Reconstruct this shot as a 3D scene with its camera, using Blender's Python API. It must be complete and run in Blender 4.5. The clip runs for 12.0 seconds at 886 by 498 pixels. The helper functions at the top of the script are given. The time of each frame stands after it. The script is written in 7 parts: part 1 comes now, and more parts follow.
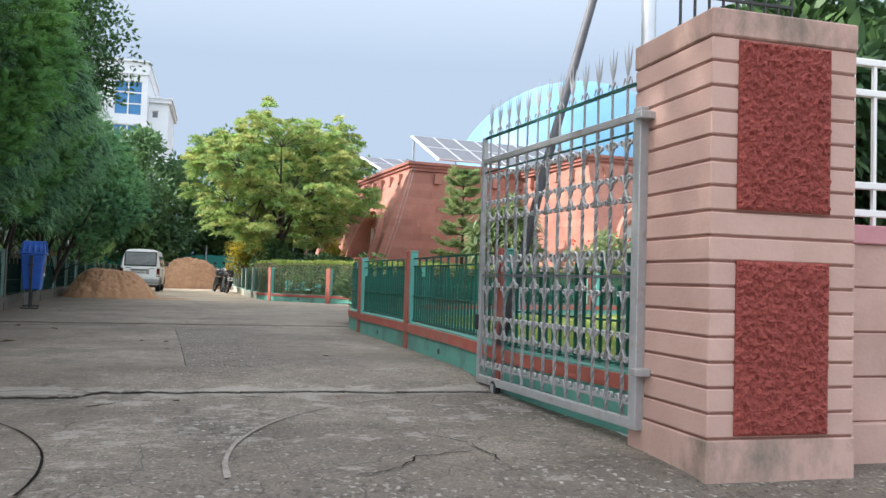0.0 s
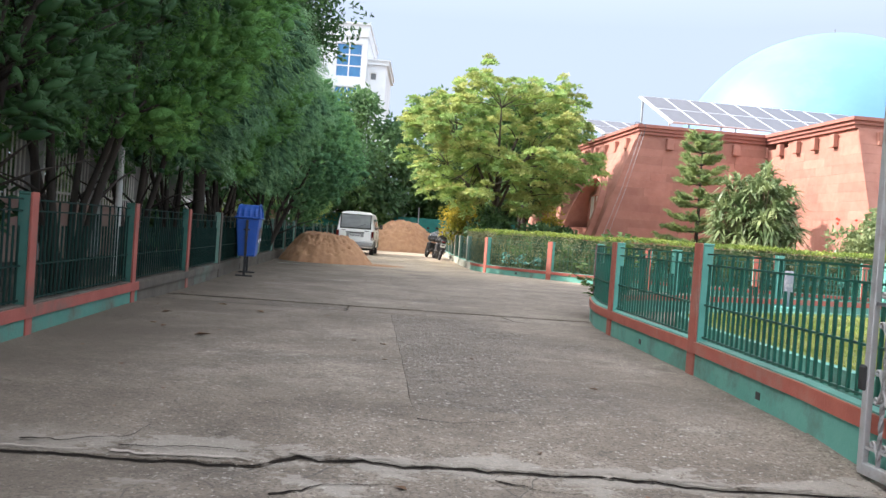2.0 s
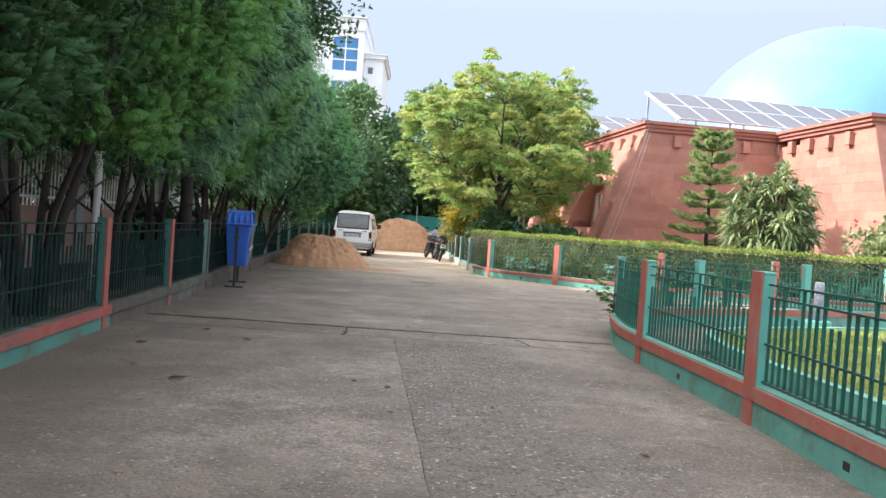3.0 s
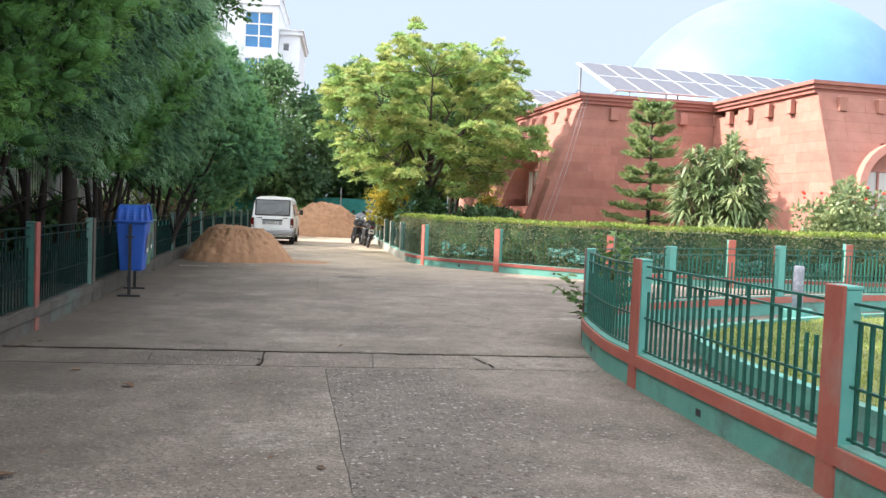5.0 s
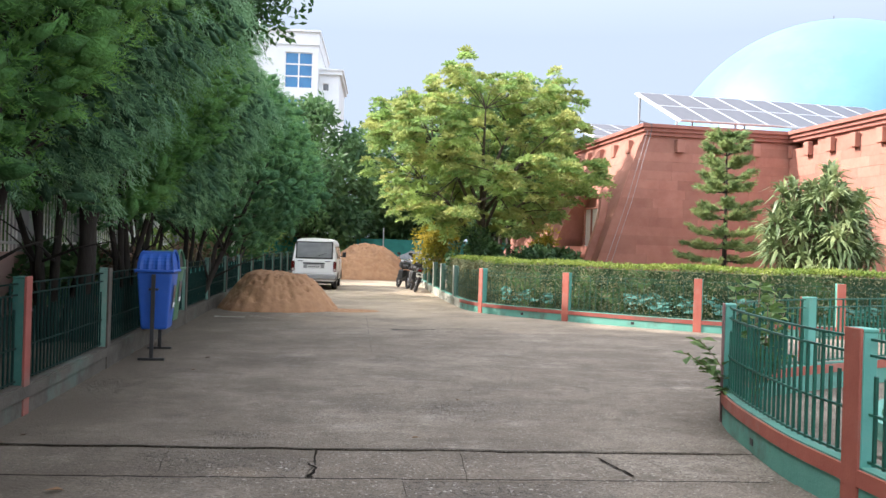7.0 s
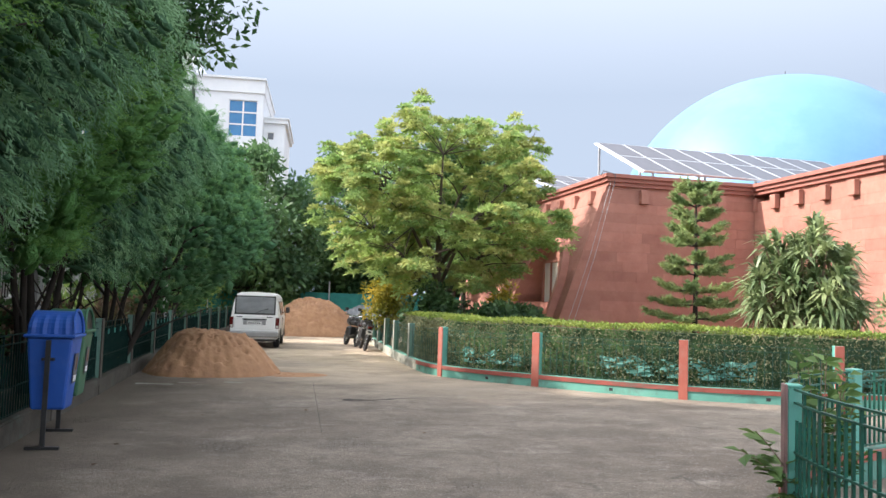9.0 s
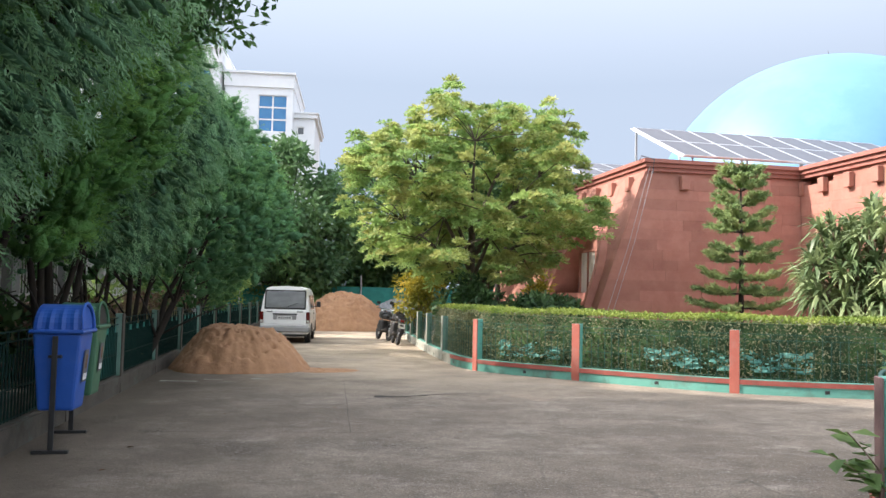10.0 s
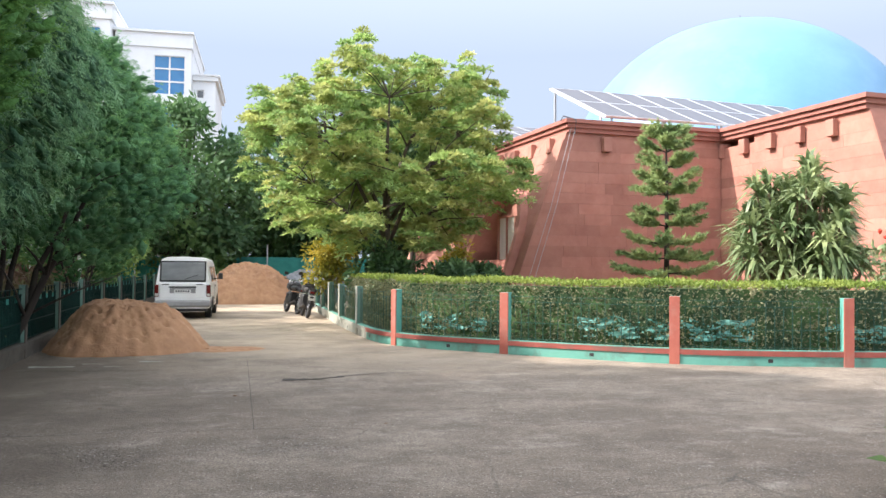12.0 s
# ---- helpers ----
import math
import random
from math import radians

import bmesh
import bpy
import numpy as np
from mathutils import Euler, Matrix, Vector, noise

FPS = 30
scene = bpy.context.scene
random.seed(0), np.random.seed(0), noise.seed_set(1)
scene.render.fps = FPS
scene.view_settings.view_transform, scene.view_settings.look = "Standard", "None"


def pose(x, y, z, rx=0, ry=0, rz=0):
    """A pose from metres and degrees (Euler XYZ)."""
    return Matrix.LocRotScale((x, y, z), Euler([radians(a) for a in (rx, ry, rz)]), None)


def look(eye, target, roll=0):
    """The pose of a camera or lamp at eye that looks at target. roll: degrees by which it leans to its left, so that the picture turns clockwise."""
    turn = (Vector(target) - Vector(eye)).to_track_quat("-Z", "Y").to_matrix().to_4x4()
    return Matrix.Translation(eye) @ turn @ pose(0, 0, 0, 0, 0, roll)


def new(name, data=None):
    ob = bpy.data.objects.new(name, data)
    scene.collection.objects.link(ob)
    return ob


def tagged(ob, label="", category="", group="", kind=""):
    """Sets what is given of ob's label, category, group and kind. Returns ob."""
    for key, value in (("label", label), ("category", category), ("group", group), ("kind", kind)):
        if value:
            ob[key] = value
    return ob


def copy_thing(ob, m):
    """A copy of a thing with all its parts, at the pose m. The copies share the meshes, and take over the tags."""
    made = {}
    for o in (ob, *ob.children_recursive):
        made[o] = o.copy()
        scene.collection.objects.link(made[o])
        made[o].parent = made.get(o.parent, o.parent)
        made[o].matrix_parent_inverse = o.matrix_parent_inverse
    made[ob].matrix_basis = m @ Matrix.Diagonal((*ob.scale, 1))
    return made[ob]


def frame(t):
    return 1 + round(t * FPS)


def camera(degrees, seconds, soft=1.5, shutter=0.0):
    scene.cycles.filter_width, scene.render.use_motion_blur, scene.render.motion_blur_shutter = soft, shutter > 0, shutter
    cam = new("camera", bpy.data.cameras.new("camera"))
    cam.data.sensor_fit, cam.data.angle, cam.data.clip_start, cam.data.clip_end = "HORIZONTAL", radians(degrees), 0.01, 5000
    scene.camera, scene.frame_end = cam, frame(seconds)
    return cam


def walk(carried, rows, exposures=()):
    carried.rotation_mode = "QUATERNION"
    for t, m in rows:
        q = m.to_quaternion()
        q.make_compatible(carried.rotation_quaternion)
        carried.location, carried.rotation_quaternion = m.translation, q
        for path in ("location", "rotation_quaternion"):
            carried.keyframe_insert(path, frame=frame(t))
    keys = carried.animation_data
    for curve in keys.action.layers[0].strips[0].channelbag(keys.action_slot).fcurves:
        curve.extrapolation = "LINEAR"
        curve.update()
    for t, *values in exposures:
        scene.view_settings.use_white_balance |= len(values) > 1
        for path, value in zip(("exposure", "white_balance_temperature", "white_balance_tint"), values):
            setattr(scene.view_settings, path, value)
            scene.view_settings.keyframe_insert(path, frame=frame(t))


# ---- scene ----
cam = camera(56.4, 12.0)
PATH = [
    (0, (0.568, 0.717, 0.778), (1.097, 2.644, 0.855), 1.7),
    (0.5, (0.501, 1.365, 0.766), (0.892, 3.324, 0.855), 3.1),
    (1, (0.486, 1.968, 0.853), (0.653, 3.96, 0.935), 3.9),
    (1.5, (0.38, 2.548, 0.934), (0.42, 4.548, 0.954), 3.9),
    (2, (0.363, 3.045, 1.027), (0.413, 5.044, 0.992), 4.1),
    (2.5, (0.313, 3.539, 1.131), (0.352, 5.538, 1.071), 3.7),
    (2.7, (0.28, 3.754, 1.182), (0.326, 5.753, 1.136), 3.8),
    (4.3, (0.15, 5.313, 1.414), (0.295, 7.306, 1.333), 3.4),
    (4.5, (0.161, 5.487, 1.391), (0.361, 7.476, 1.32), 2.1),
    (5, (0.147, 5.979, 1.407), (0.39, 7.962, 1.316), 2.3),
    (5.5, (0.063, 6.514, 1.422), (0.286, 8.5, 1.349), 2.3),
    (6, (0.03, 6.986, 1.417), (0.258, 8.973, 1.381), 2.3),
    (6.5, (-0.083, 7.518, 1.417), (0.052, 9.514, 1.405), 2.6),
    (7, (-0.142, 8.031, 1.455), (0.009, 10.025, 1.456), 1.8),
    (7.5, (-0.185, 8.502, 1.501), (-0.009, 10.493, 1.55), 1.8),
    (7.7, (-0.233, 8.719, 1.504), (0.006, 10.704, 1.558), 1.9),
    (9.3, (-0.266, 10.008, 1.522), (0.024, 11.981, 1.662), 1.7),
    (9.5, (-0.248, 10.139, 1.52), (0.032, 12.115, 1.652), 1.0),
    (10, (-0.194, 10.519, 1.468), (0.01, 12.505, 1.585), 1.3),
    (10.5, (-0.219, 10.886, 1.489), (-0.13, 12.883, 1.572), 1.4),
    (11, (-0.202, 11.202, 1.457), (-0.089, 13.198, 1.516), 0.8),
    (11.5, (-0.175, 11.59, 1.43), (-0.018, 13.583, 1.49), 0.9),
    (12, (-0.152, 11.977, 1.439), (0.271, 13.931, 1.486), 0.5),
]
walk(cam, [(t, look(eye, target, roll)) for t, eye, target, roll in PATH],
     [(0, 1.02, 6250, 11), (0.5, 1.06, 6250, 11), (1.0, 1.12, 6350, 12), (1.5, 1.32, 6430, 15), (2.0, 1.36, 6430, 15), (2.5, 1.34, 6430, 15), (5, 1.42, 6430, 15), (7.5, 1.26, 6430, 15), (9.5, 1.09, 6450, 15), (10.0, 1.12, 6450, 15), (10.5, 1.28, 6430, 15), (11, 1.32, 6430, 15), (12, 1.25, 6430, 15)])

# ---- light ----
SUN = Vector((1.32, -0.13, -1.0)).normalized()
sun_data = bpy.data.lights.new("sun", "SUN")
sun_data.energy, sun_data.angle, sun_data.color = 3.8, radians(1.2), (1.0, 0.94, 0.86)
sun = new("sun", sun_data)
sun.matrix_world = look((-20, 12, 30), Vector((-20, 12, 30)) + SUN)

world = bpy.data.worlds.new("world")
scene.world = world
world.use_nodes = True
wn, wl = world.node_tree.nodes, world.node_tree.links
wn.clear()
w_out, w_bg, w_sky = wn.new("ShaderNodeOutputWorld"), wn.new("ShaderNodeBackground"), wn.new("ShaderNodeTexSky")
w_sky.sky_type, w_sky.sun_disc = "NISHITA", False
w_sky.sun_elevation, w_sky.sun_rotation = math.asin(-SUN.z), radians(275.6)
w_sky.dust_density, w_sky.air_density = 3.0, 1.2
w_bg.inputs["Strength"].default_value = 0.10
w_co = wn.new("ShaderNodeTexCoord")
w_sep = wn.new("ShaderNodeSeparateXYZ")
wl.new(w_co.outputs["Generated"], w_sep.inputs["Vector"])
# thin bright overcast: bluish low down, white and brighter towards the zenith
w_up = wn.new("ShaderNodeMapRange")
w_up.inputs["From Min"].default_value, w_up.inputs["From Max"].default_value = 0.25, 1.0
wl.new(w_sep.outputs["Z"], w_up.inputs["Value"])
w_veil = wn.new("ShaderNodeMix")
w_veil.data_type = "RGBA"
w_veil.inputs["A"].default_value, w_veil.inputs["B"].default_value = (2.75, 3.35, 4.1, 1), (9.6, 10.2, 10.9, 1)
wl.new(w_up.outputs["Result"], w_veil.inputs["Factor"])
# the veil is made brighter towards the unseen south, to light camera-facing sides
w_south, w_low = wn.new("ShaderNodeMapRange"), wn.new("ShaderNodeMix")
w_south.interpolation_type = "SMOOTHSTEP"
w_south.inputs["From Min"].default_value, w_south.inputs["From Max"].default_value = 0.35, -0.9
wl.new(w_sep.outputs["Y"], w_south.inputs["Value"])
w_low.data_type = "RGBA"
w_low.inputs["A"].default_value, w_low.inputs["B"].default_value = (2.75, 3.35, 4.1, 1), (7.8, 8.7, 9.7, 1)
wl.new(w_south.outputs["Result"], w_low.inputs["Factor"])
wl.new(w_low.outputs["Result"], w_veil.inputs["A"])
w_map, w_noise, w_cloud, w_mix = wn.new("ShaderNodeMapping"), wn.new("ShaderNodeTexNoise"), wn.new("ShaderNodeMapRange"), wn.new("ShaderNodeMix")
w_map.inputs["Scale"].default_value = (1.0, 1.0, 3.0)
w_noise.inputs["Scale"].default_value, w_noise.inputs["Detail"].default_value = 1.6, 5
wl.new(w_co.outputs["Generated"], w_map.inputs["Vector"])
wl.new(w_map.outputs["Vector"], w_noise.inputs["Vector"])
w_cloud.inputs["From Min"].default_value, w_cloud.inputs["From Max"].default_value = 0.3, 0.7
w_cloud.inputs["To Min"].default_value, w_cloud.inputs["To Max"].default_value = 0.90, 1.0
wl.new(w_noise.outputs["Fac"], w_cloud.inputs["Value"])
w_mix.data_type = "RGBA"
wl.new(w_cloud.outputs["Result"], w_mix.inputs["Factor"])
wl.new(w_sky.outputs["Color"], w_mix.inputs["A"])
wl.new(w_veil.outputs["Result"], w_mix.inputs["B"])
# haze glowing round the sun
w_dot, w_pow, w_glow, w_add = wn.new("ShaderNodeVectorMath"), wn.new("ShaderNodeMath"), wn.new("ShaderNodeMix"), wn.new("ShaderNodeMix")
w_dot.operation, w_dot.inputs[1].default_value = "DOT_PRODUCT", -SUN
wl.new(w_co.outputs["Generated"], w_dot.inputs[0])
w_max = wn.new("ShaderNodeMath")
w_max.operation = "MAXIMUM"
wl.new(w_dot.outputs["Value"], w_max.inputs[0])
w_max.inputs[1].default_value = 0.0
w_pow.operation = "POWER"
wl.new(w_max.outputs[0], w_pow.inputs[0])
w_pow.inputs[1].default_value = 9.0
w_glow.data_type, w_glow.clamp_factor = "RGBA", False
w_glow.inputs["A"].default_value, w_glow.inputs["B"].default_value = (0, 0, 0, 1), (24, 23, 21.5, 1)
wl.new(w_pow.outputs[0], w_glow.inputs["Factor"])
w_add.data_type, w_add.blend_type = "RGBA", "ADD"
w_add.inputs["Factor"].default_value = 1.0
wl.new(w_mix.outputs["Result"], w_add.inputs["A"])
wl.new(w_glow.outputs["Result"], w_add.inputs["B"])
wl.new(w_add.outputs["Result"], w_bg.inputs["Color"])
wl.new(w_bg.outputs["Background"], w_out.inputs["Surface"])


# ---- materials ----
def nodes_of(name):
    m = bpy.data.materials.new(name)
    m.use_nodes = True
    n = m.node_tree.nodes
    return m, n, m.node_tree.links, n["Principled BSDF"]


def surface(name, c1, c2, rough=0.8, scale=4.0, bump=0.15, bump_scale=40.0, metal=0.0, vary=0.0, stain=None, stain_scale=0.8, stain_amount=0.5, stretch=(1, 1, 1), world_space=False, stain_from=0.5):
    """Two colours mixed by fine noise, an optional third in larger worn patches, and a fine relief."""
    m, n, l, b = nodes_of(name)
    co = n.new("ShaderNodeTexCoord")
    mp = n.new("ShaderNodeMapping")
    mp.inputs["Scale"].default_value = stretch
    if world_space:
        geo = n.new("ShaderNodeNewGeometry")
        l.new(geo.outputs["Position"], mp.inputs["Vector"])
    else:
        l.new(co.outputs["Object"], mp.inputs["Vector"])
    t1 = n.new("ShaderNodeTexNoise")
    t1.inputs["Scale"].default_value, t1.inputs["Detail"].default_value, t1.inputs["Roughness"].default_value = scale, 8, 0.65
    l.new(mp.outputs["Vector"], t1.inputs["Vector"])
    r1 = n.new("ShaderNodeMapRange")
    r1.inputs["From Min"].default_value, r1.inputs["From Max"].default_value = 0.3, 0.7
    l.new(t1.outputs["Fac"], r1.inputs["Value"])
    mx = n.new("ShaderNodeMix")
    mx.data_type = "RGBA"
    mx.inputs["A"].default_value, mx.inputs["B"].default_value = (*c1, 1), (*c2, 1)
    l.new(r1.outputs["Result"], mx.inputs["Factor"])
    col = mx.outputs["Result"]
    if stain:
        t2 = n.new("ShaderNodeTexNoise")
        t2.inputs["Scale"].default_value, t2.inputs["Detail"].default_value, t2.inputs["Roughness"].default_value = stain_scale, 10, 0.7
        l.new(mp.outputs["Vector"], t2.inputs["Vector"])
        r2 = n.new("ShaderNodeMapRange")
        r2.inputs["From Min"].default_value, r2.inputs["From Max"].default_value = stain_from, stain_from + 0.18
        r2.inputs["To Max"].default_value = stain_amount
        l.new(t2.outputs["Fac"], r2.inputs["Value"])
        m2 = n.new("ShaderNodeMix")
        m2.data_type = "RGBA"
        m2.inputs["B"].default_value = (*stain, 1)
        l.new(r2.outputs["Result"], m2.inputs["Factor"])
        l.new(col, m2.inputs["A"])
        col = m2.outputs["Result"]
    if vary:
        oi = n.new("ShaderNodeObjectInfo")
        r3 = n.new("ShaderNodeMapRange")
        r3.inputs["To Min"].default_value, r3.inputs["To Max"].default_value = 1 - vary, 1 + vary
        l.new(oi.outputs["Random"], r3.inputs["Value"])
        hs = n.new("ShaderNodeHueSaturation")
        l.new(r3.outputs["Result"], hs.inputs["Value"])
        l.new(col, hs.inputs["Color"])
        col = hs.outputs["Color"]
    l.new(col, b.inputs["Base Color"])
    b.inputs["Roughness"].default_value, b.inputs["Metallic"].default_value = rough, metal
    if bump:
        t3 = n.new("ShaderNodeTexNoise")
        t3.inputs["Scale"].default_value, t3.inputs["Detail"].default_value = bump_scale, 6
        l.new(mp.outputs["Vector"], t3.inputs["Vector"])
        bp = n.new("ShaderNodeBump")
        bp.inputs["Strength"].default_value, bp.inputs["Distance"].default_value = bump, 0.02
        l.new(t3.outputs["Fac"], bp.inputs["Height"])
        l.new(bp.outputs["Normal"], b.inputs["Normal"])
    return m


def leafy(name, dark, mid, light, through_amount=0.3, patch_scale=0.9, rough=0.55, young=0.42, relief=0.0):
    """Leaves: each one its own shade, younger growth in patches, light shining through."""
    m, n, l, b = nodes_of(name)
    geo = n.new("ShaderNodeNewGeometry")
    co = n.new("ShaderNodeTexCoord")
    oi = n.new("ShaderNodeObjectInfo")
    ramp = n.new("ShaderNodeMix")
    ramp.data_type = "RGBA"
    ramp.inputs["A"].default_value, ramp.inputs["B"].default_value = (*dark, 1), (*mid, 1)
    l.new(geo.outputs["Random Per Island"], ramp.inputs["Factor"])
    t = n.new("ShaderNodeTexNoise")
    t.inputs["Scale"].default_value, t.inputs["Detail"].default_value = patch_scale, 4
    l.new(co.outputs["Object"], t.inputs["Vector"])
    r = n.new("ShaderNodeMapRange")
    r.inputs["From Min"].default_value, r.inputs["From Max"].default_value = young, young + 0.24
    l.new(t.outputs["Fac"], r.inputs["Value"])
    mx = n.new("ShaderNodeMix")
    mx.data_type = "RGBA"
    mx.inputs["B"].default_value = (*light, 1)
    l.new(r.outputs["Result"], mx.inputs["Factor"])
    l.new(ramp.outputs["Result"], mx.inputs["A"])
    hs = n.new("ShaderNodeHueSaturation")
    r3 = n.new("ShaderNodeMapRange")
    r3.inputs["To Min"].default_value, r3.inputs["To Max"].default_value = 0.85, 1.15
    l.new(oi.outputs["Random"], r3.inputs["Value"])
    l.new(r3.outputs["Result"], hs.inputs["Value"])
    l.new(mx.outputs["Result"], hs.inputs["Color"])
    l.new(hs.outputs["Color"], b.inputs["Base Color"])
    b.inputs["Roughness"].default_value = rough
    b.inputs["Specular IOR Level"].default_value = 0.35
    if relief:
        fine, bp = n.new("ShaderNodeTexNoise"), n.new("ShaderNodeBump")
        fine.inputs["Scale"].default_value, fine.inputs["Detail"].default_value = 22, 5
        l.new(co.outputs["Object"], fine.inputs["Vector"])
        bp.inputs["Strength"].default_value, bp.inputs["Distance"].default_value = relief, 0.06
        l.new(fine.outputs["Fac"], bp.inputs["Height"])
        l.new(bp.outputs["Normal"], b.inputs["Normal"])
    tr = n.new("ShaderNodeBsdfTranslucent")
    l.new(hs.outputs["Color"], tr.inputs["Color"])
    ms = n.new("ShaderNodeMixShader")
    ms.inputs["Fac"].default_value = through_amount
    out = n["Material Output"]
    l.new(b.outputs["BSDF"], ms.inputs[1])
    l.new(tr.outputs["BSDF"], ms.inputs[2])
    l.new(ms.outputs["Shader"], out.inputs["Surface"])
    return m


def concrete(name, bare=0.0, tone=1.0, worn=(), gravel=0.65, broken=(0.85, 0.55, 0.5)):
    """Worn cast concrete: mottled grey-brown, patches of bare aggregate, hairline cracks, dusty stains."""
    m, n, l, b = nodes_of(name)
    geo = n.new("ShaderNodeNewGeometry")
    pos = geo.outputs["Position"]

    def noise_tex(scale, detail=8, rough=0.65, src=pos):
        t = n.new("ShaderNodeTexNoise")
        t.inputs["Scale"].default_value, t.inputs["Detail"].default_value, t.inputs["Roughness"].default_value = scale, detail, rough
        l.new(src, t.inputs["Vector"])
        return t.outputs["Fac"]

    def remap(v, a, c, d=0.0, e=1.0):
        r = n.new("ShaderNodeMapRange")
        for k, val in zip(("From Min", "From Max", "To Min", "To Max"), (a, c, d, e)):
            r.inputs[k].default_value = val
        l.new(v, r.inputs["Value"])
        return r.outputs["Result"]

    def blend(f, a, c):
        x = n.new("ShaderNodeMix")
        x.data_type = "RGBA"
        l.new(f, x.inputs["Factor"])
        for k, val in (("A", a), ("B", c)):
            if isinstance(val, tuple):
                x.inputs[k].default_value = (*val, 1)
            else:
                l.new(val, x.inputs[k])
        return x.outputs["Result"]

    stretch = n.new("ShaderNodeMapping")
    stretch.inputs["Scale"].default_value = (0.8, 1.1, 1)
    l.new(pos, stretch.inputs["Vector"])
    sx = n.new("ShaderNodeSeparateXYZ")
    l.new(pos, sx.inputs["Vector"])
    col = blend(remap(noise_tex(0.42, 7, 0.6), 0.32, 0.68), (0.16, 0.125, 0.098), (0.275, 0.226, 0.183))
    col = blend(remap(noise_tex(0.9, 10, 0.7, stretch.outputs["Vector"]), 0.46, 0.62, 0, 0.68), col, (0.098, 0.075, 0.058))
    col = blend(remap(noise_tex(1.3, 10, 0.75, stretch.outputs["Vector"]), 0.54, 0.66, 0, 0.7), col, (0.36, 0.31, 0.265))
    col = blend(remap(noise_tex(9, 8, 0.7), 0.4, 0.72, 0, 0.55), col, (0.10, 0.082, 0.067))
    col = blend(remap(noise_tex(2.6, 10, 0.78), 0.50, 0.62, 0, 0.7), col, (0.10, 0.077, 0.06))
    col = blend(remap(noise_tex(55, 4, 0.6), 0.50, 0.62, 0, 0.75), col, (0.06, 0.048, 0.039))
    col = blend(remap(noise_tex(40, 4, 0.6), 0.60, 0.68, 0, 0.75), col, (0.46, 0.415, 0.365))
    # long damp and dusty streaks lying across the drive
    lie = n.new("ShaderNodeMapping")
    lie.inputs["Scale"].default_value = (0.45, 1.1, 1)
    l.new(pos, lie.inputs["Vector"])
    col = blend(remap(noise_tex(1.1, 9, 0.62, lie.outputs["Vector"]), 0.50, 0.64, 0, 0.16), col, (0.092, 0.070, 0.053))
    col = blend(remap(noise_tex(1.7, 9, 0.66, lie.outputs["Vector"]), 0.57, 0.70, 0, 0.2), col, (0.37, 0.32, 0.27))
    # bare aggregate: pebbles of every grey, in patches and towards the road
    vo = n.new("ShaderNodeTexVoronoi")
    vo.inputs["Scale"].default_value = 24
    rub = n.new("ShaderNodeTexNoise")
    rub.inputs["Scale"].default_value, rub.inputs["Detail"].default_value = 26, 3
    l.new(pos, rub.inputs["Vector"])
    uneven = n.new("ShaderNodeVectorMath")
    uneven.operation = "MULTIPLY_ADD"
    l.new(rub.outputs["Color"], uneven.inputs[0])
    uneven.inputs[1].default_value = (0.085, 0.085, 0.085)
    l.new(pos, uneven.inputs[2])
    l.new(uneven.outputs["Vector"], vo.inputs["Vector"])
    patch = remap(noise_tex(0.5, 5), 0.56 - bare, 0.64 - bare)
    for axis, full, none in worn:
        more = n.new("ShaderNodeMath")
        more.operation = "MAXIMUM"
        l.new(patch, more.inputs[0])
        edge = n.new("ShaderNodeMath")
        edge.operation = "ADD"
        l.new(sx.outputs[axis], edge.inputs[0])
        l.new(remap(noise_tex(0.9, 6), 0.3, 0.7, -0.5, 0.5), edge.inputs[1])
        l.new(remap(edge.outputs[0], none, full), more.inputs[1])
        patch = more.outputs[0]
    chip = remap(vo.outputs["Distance"], 0.25, 0.45, 1, 0)
    spot = n.new("ShaderNodeMath")
    spot.operation = "MULTIPLY"
    l.new(patch, spot.inputs[0])
    l.new(chip, spot.inputs[1])
    sep = n.new("ShaderNodeSeparateColor")
    l.new(vo.outputs["Color"], sep.inputs["Color"])
    stone = blend(remap(sep.outputs["Red"], 0.35, 1.0), (0.075, 0.061, 0.05), (0.48, 0.435, 0.38))
    col = blend(remap(patch, 0, 1, 0, 0.62 * gravel), col, (0.115, 0.093, 0.076))
    col = blend(remap(spot.outputs[0], 0, 1, 0, gravel), col, stone)
    # single pale stones showing everywhere
    v2 = n.new("ShaderNodeTexVoronoi")
    v2.inputs["Scale"].default_value = 13
    l.new(uneven.outputs["Vector"], v2.inputs["Vector"])
    sep2 = n.new("ShaderNodeSeparateColor")
    l.new(v2.outputs["Color"], sep2.inputs["Color"])
    dot = n.new("ShaderNodeMath")
    dot.operation = "MULTIPLY"
    l.new(remap(v2.outputs["Distance"], 0.10, 0.16, 1, 0), dot.inputs[0])
    l.new(remap(sep2.outputs["Green"], 0.72, 0.95), dot.inputs[1])
    col = blend(remap(dot.outputs[0], 0, 1, 0, 0.55), col, (0.42, 0.38, 0.33))
    # hairline cracks where the slab has broken up
    warp = n.new("ShaderNodeVectorMath")
    warp.operation = "ADD"
    wn_ = n.new("ShaderNodeTexNoise")
    wn_.inputs["Scale"].default_value = 2.2
    l.new(pos, wn_.inputs["Vector"])
    l.new(pos, warp.inputs[0])
    soft = n.new("ShaderNodeVectorMath")
    soft.operation = "SCALE"
    soft.inputs["Scale"].default_value = 0.4
    l.new(wn_.outputs["Color"], soft.inputs[0])
    l.new(soft.outputs["Vector"], warp.inputs[1])
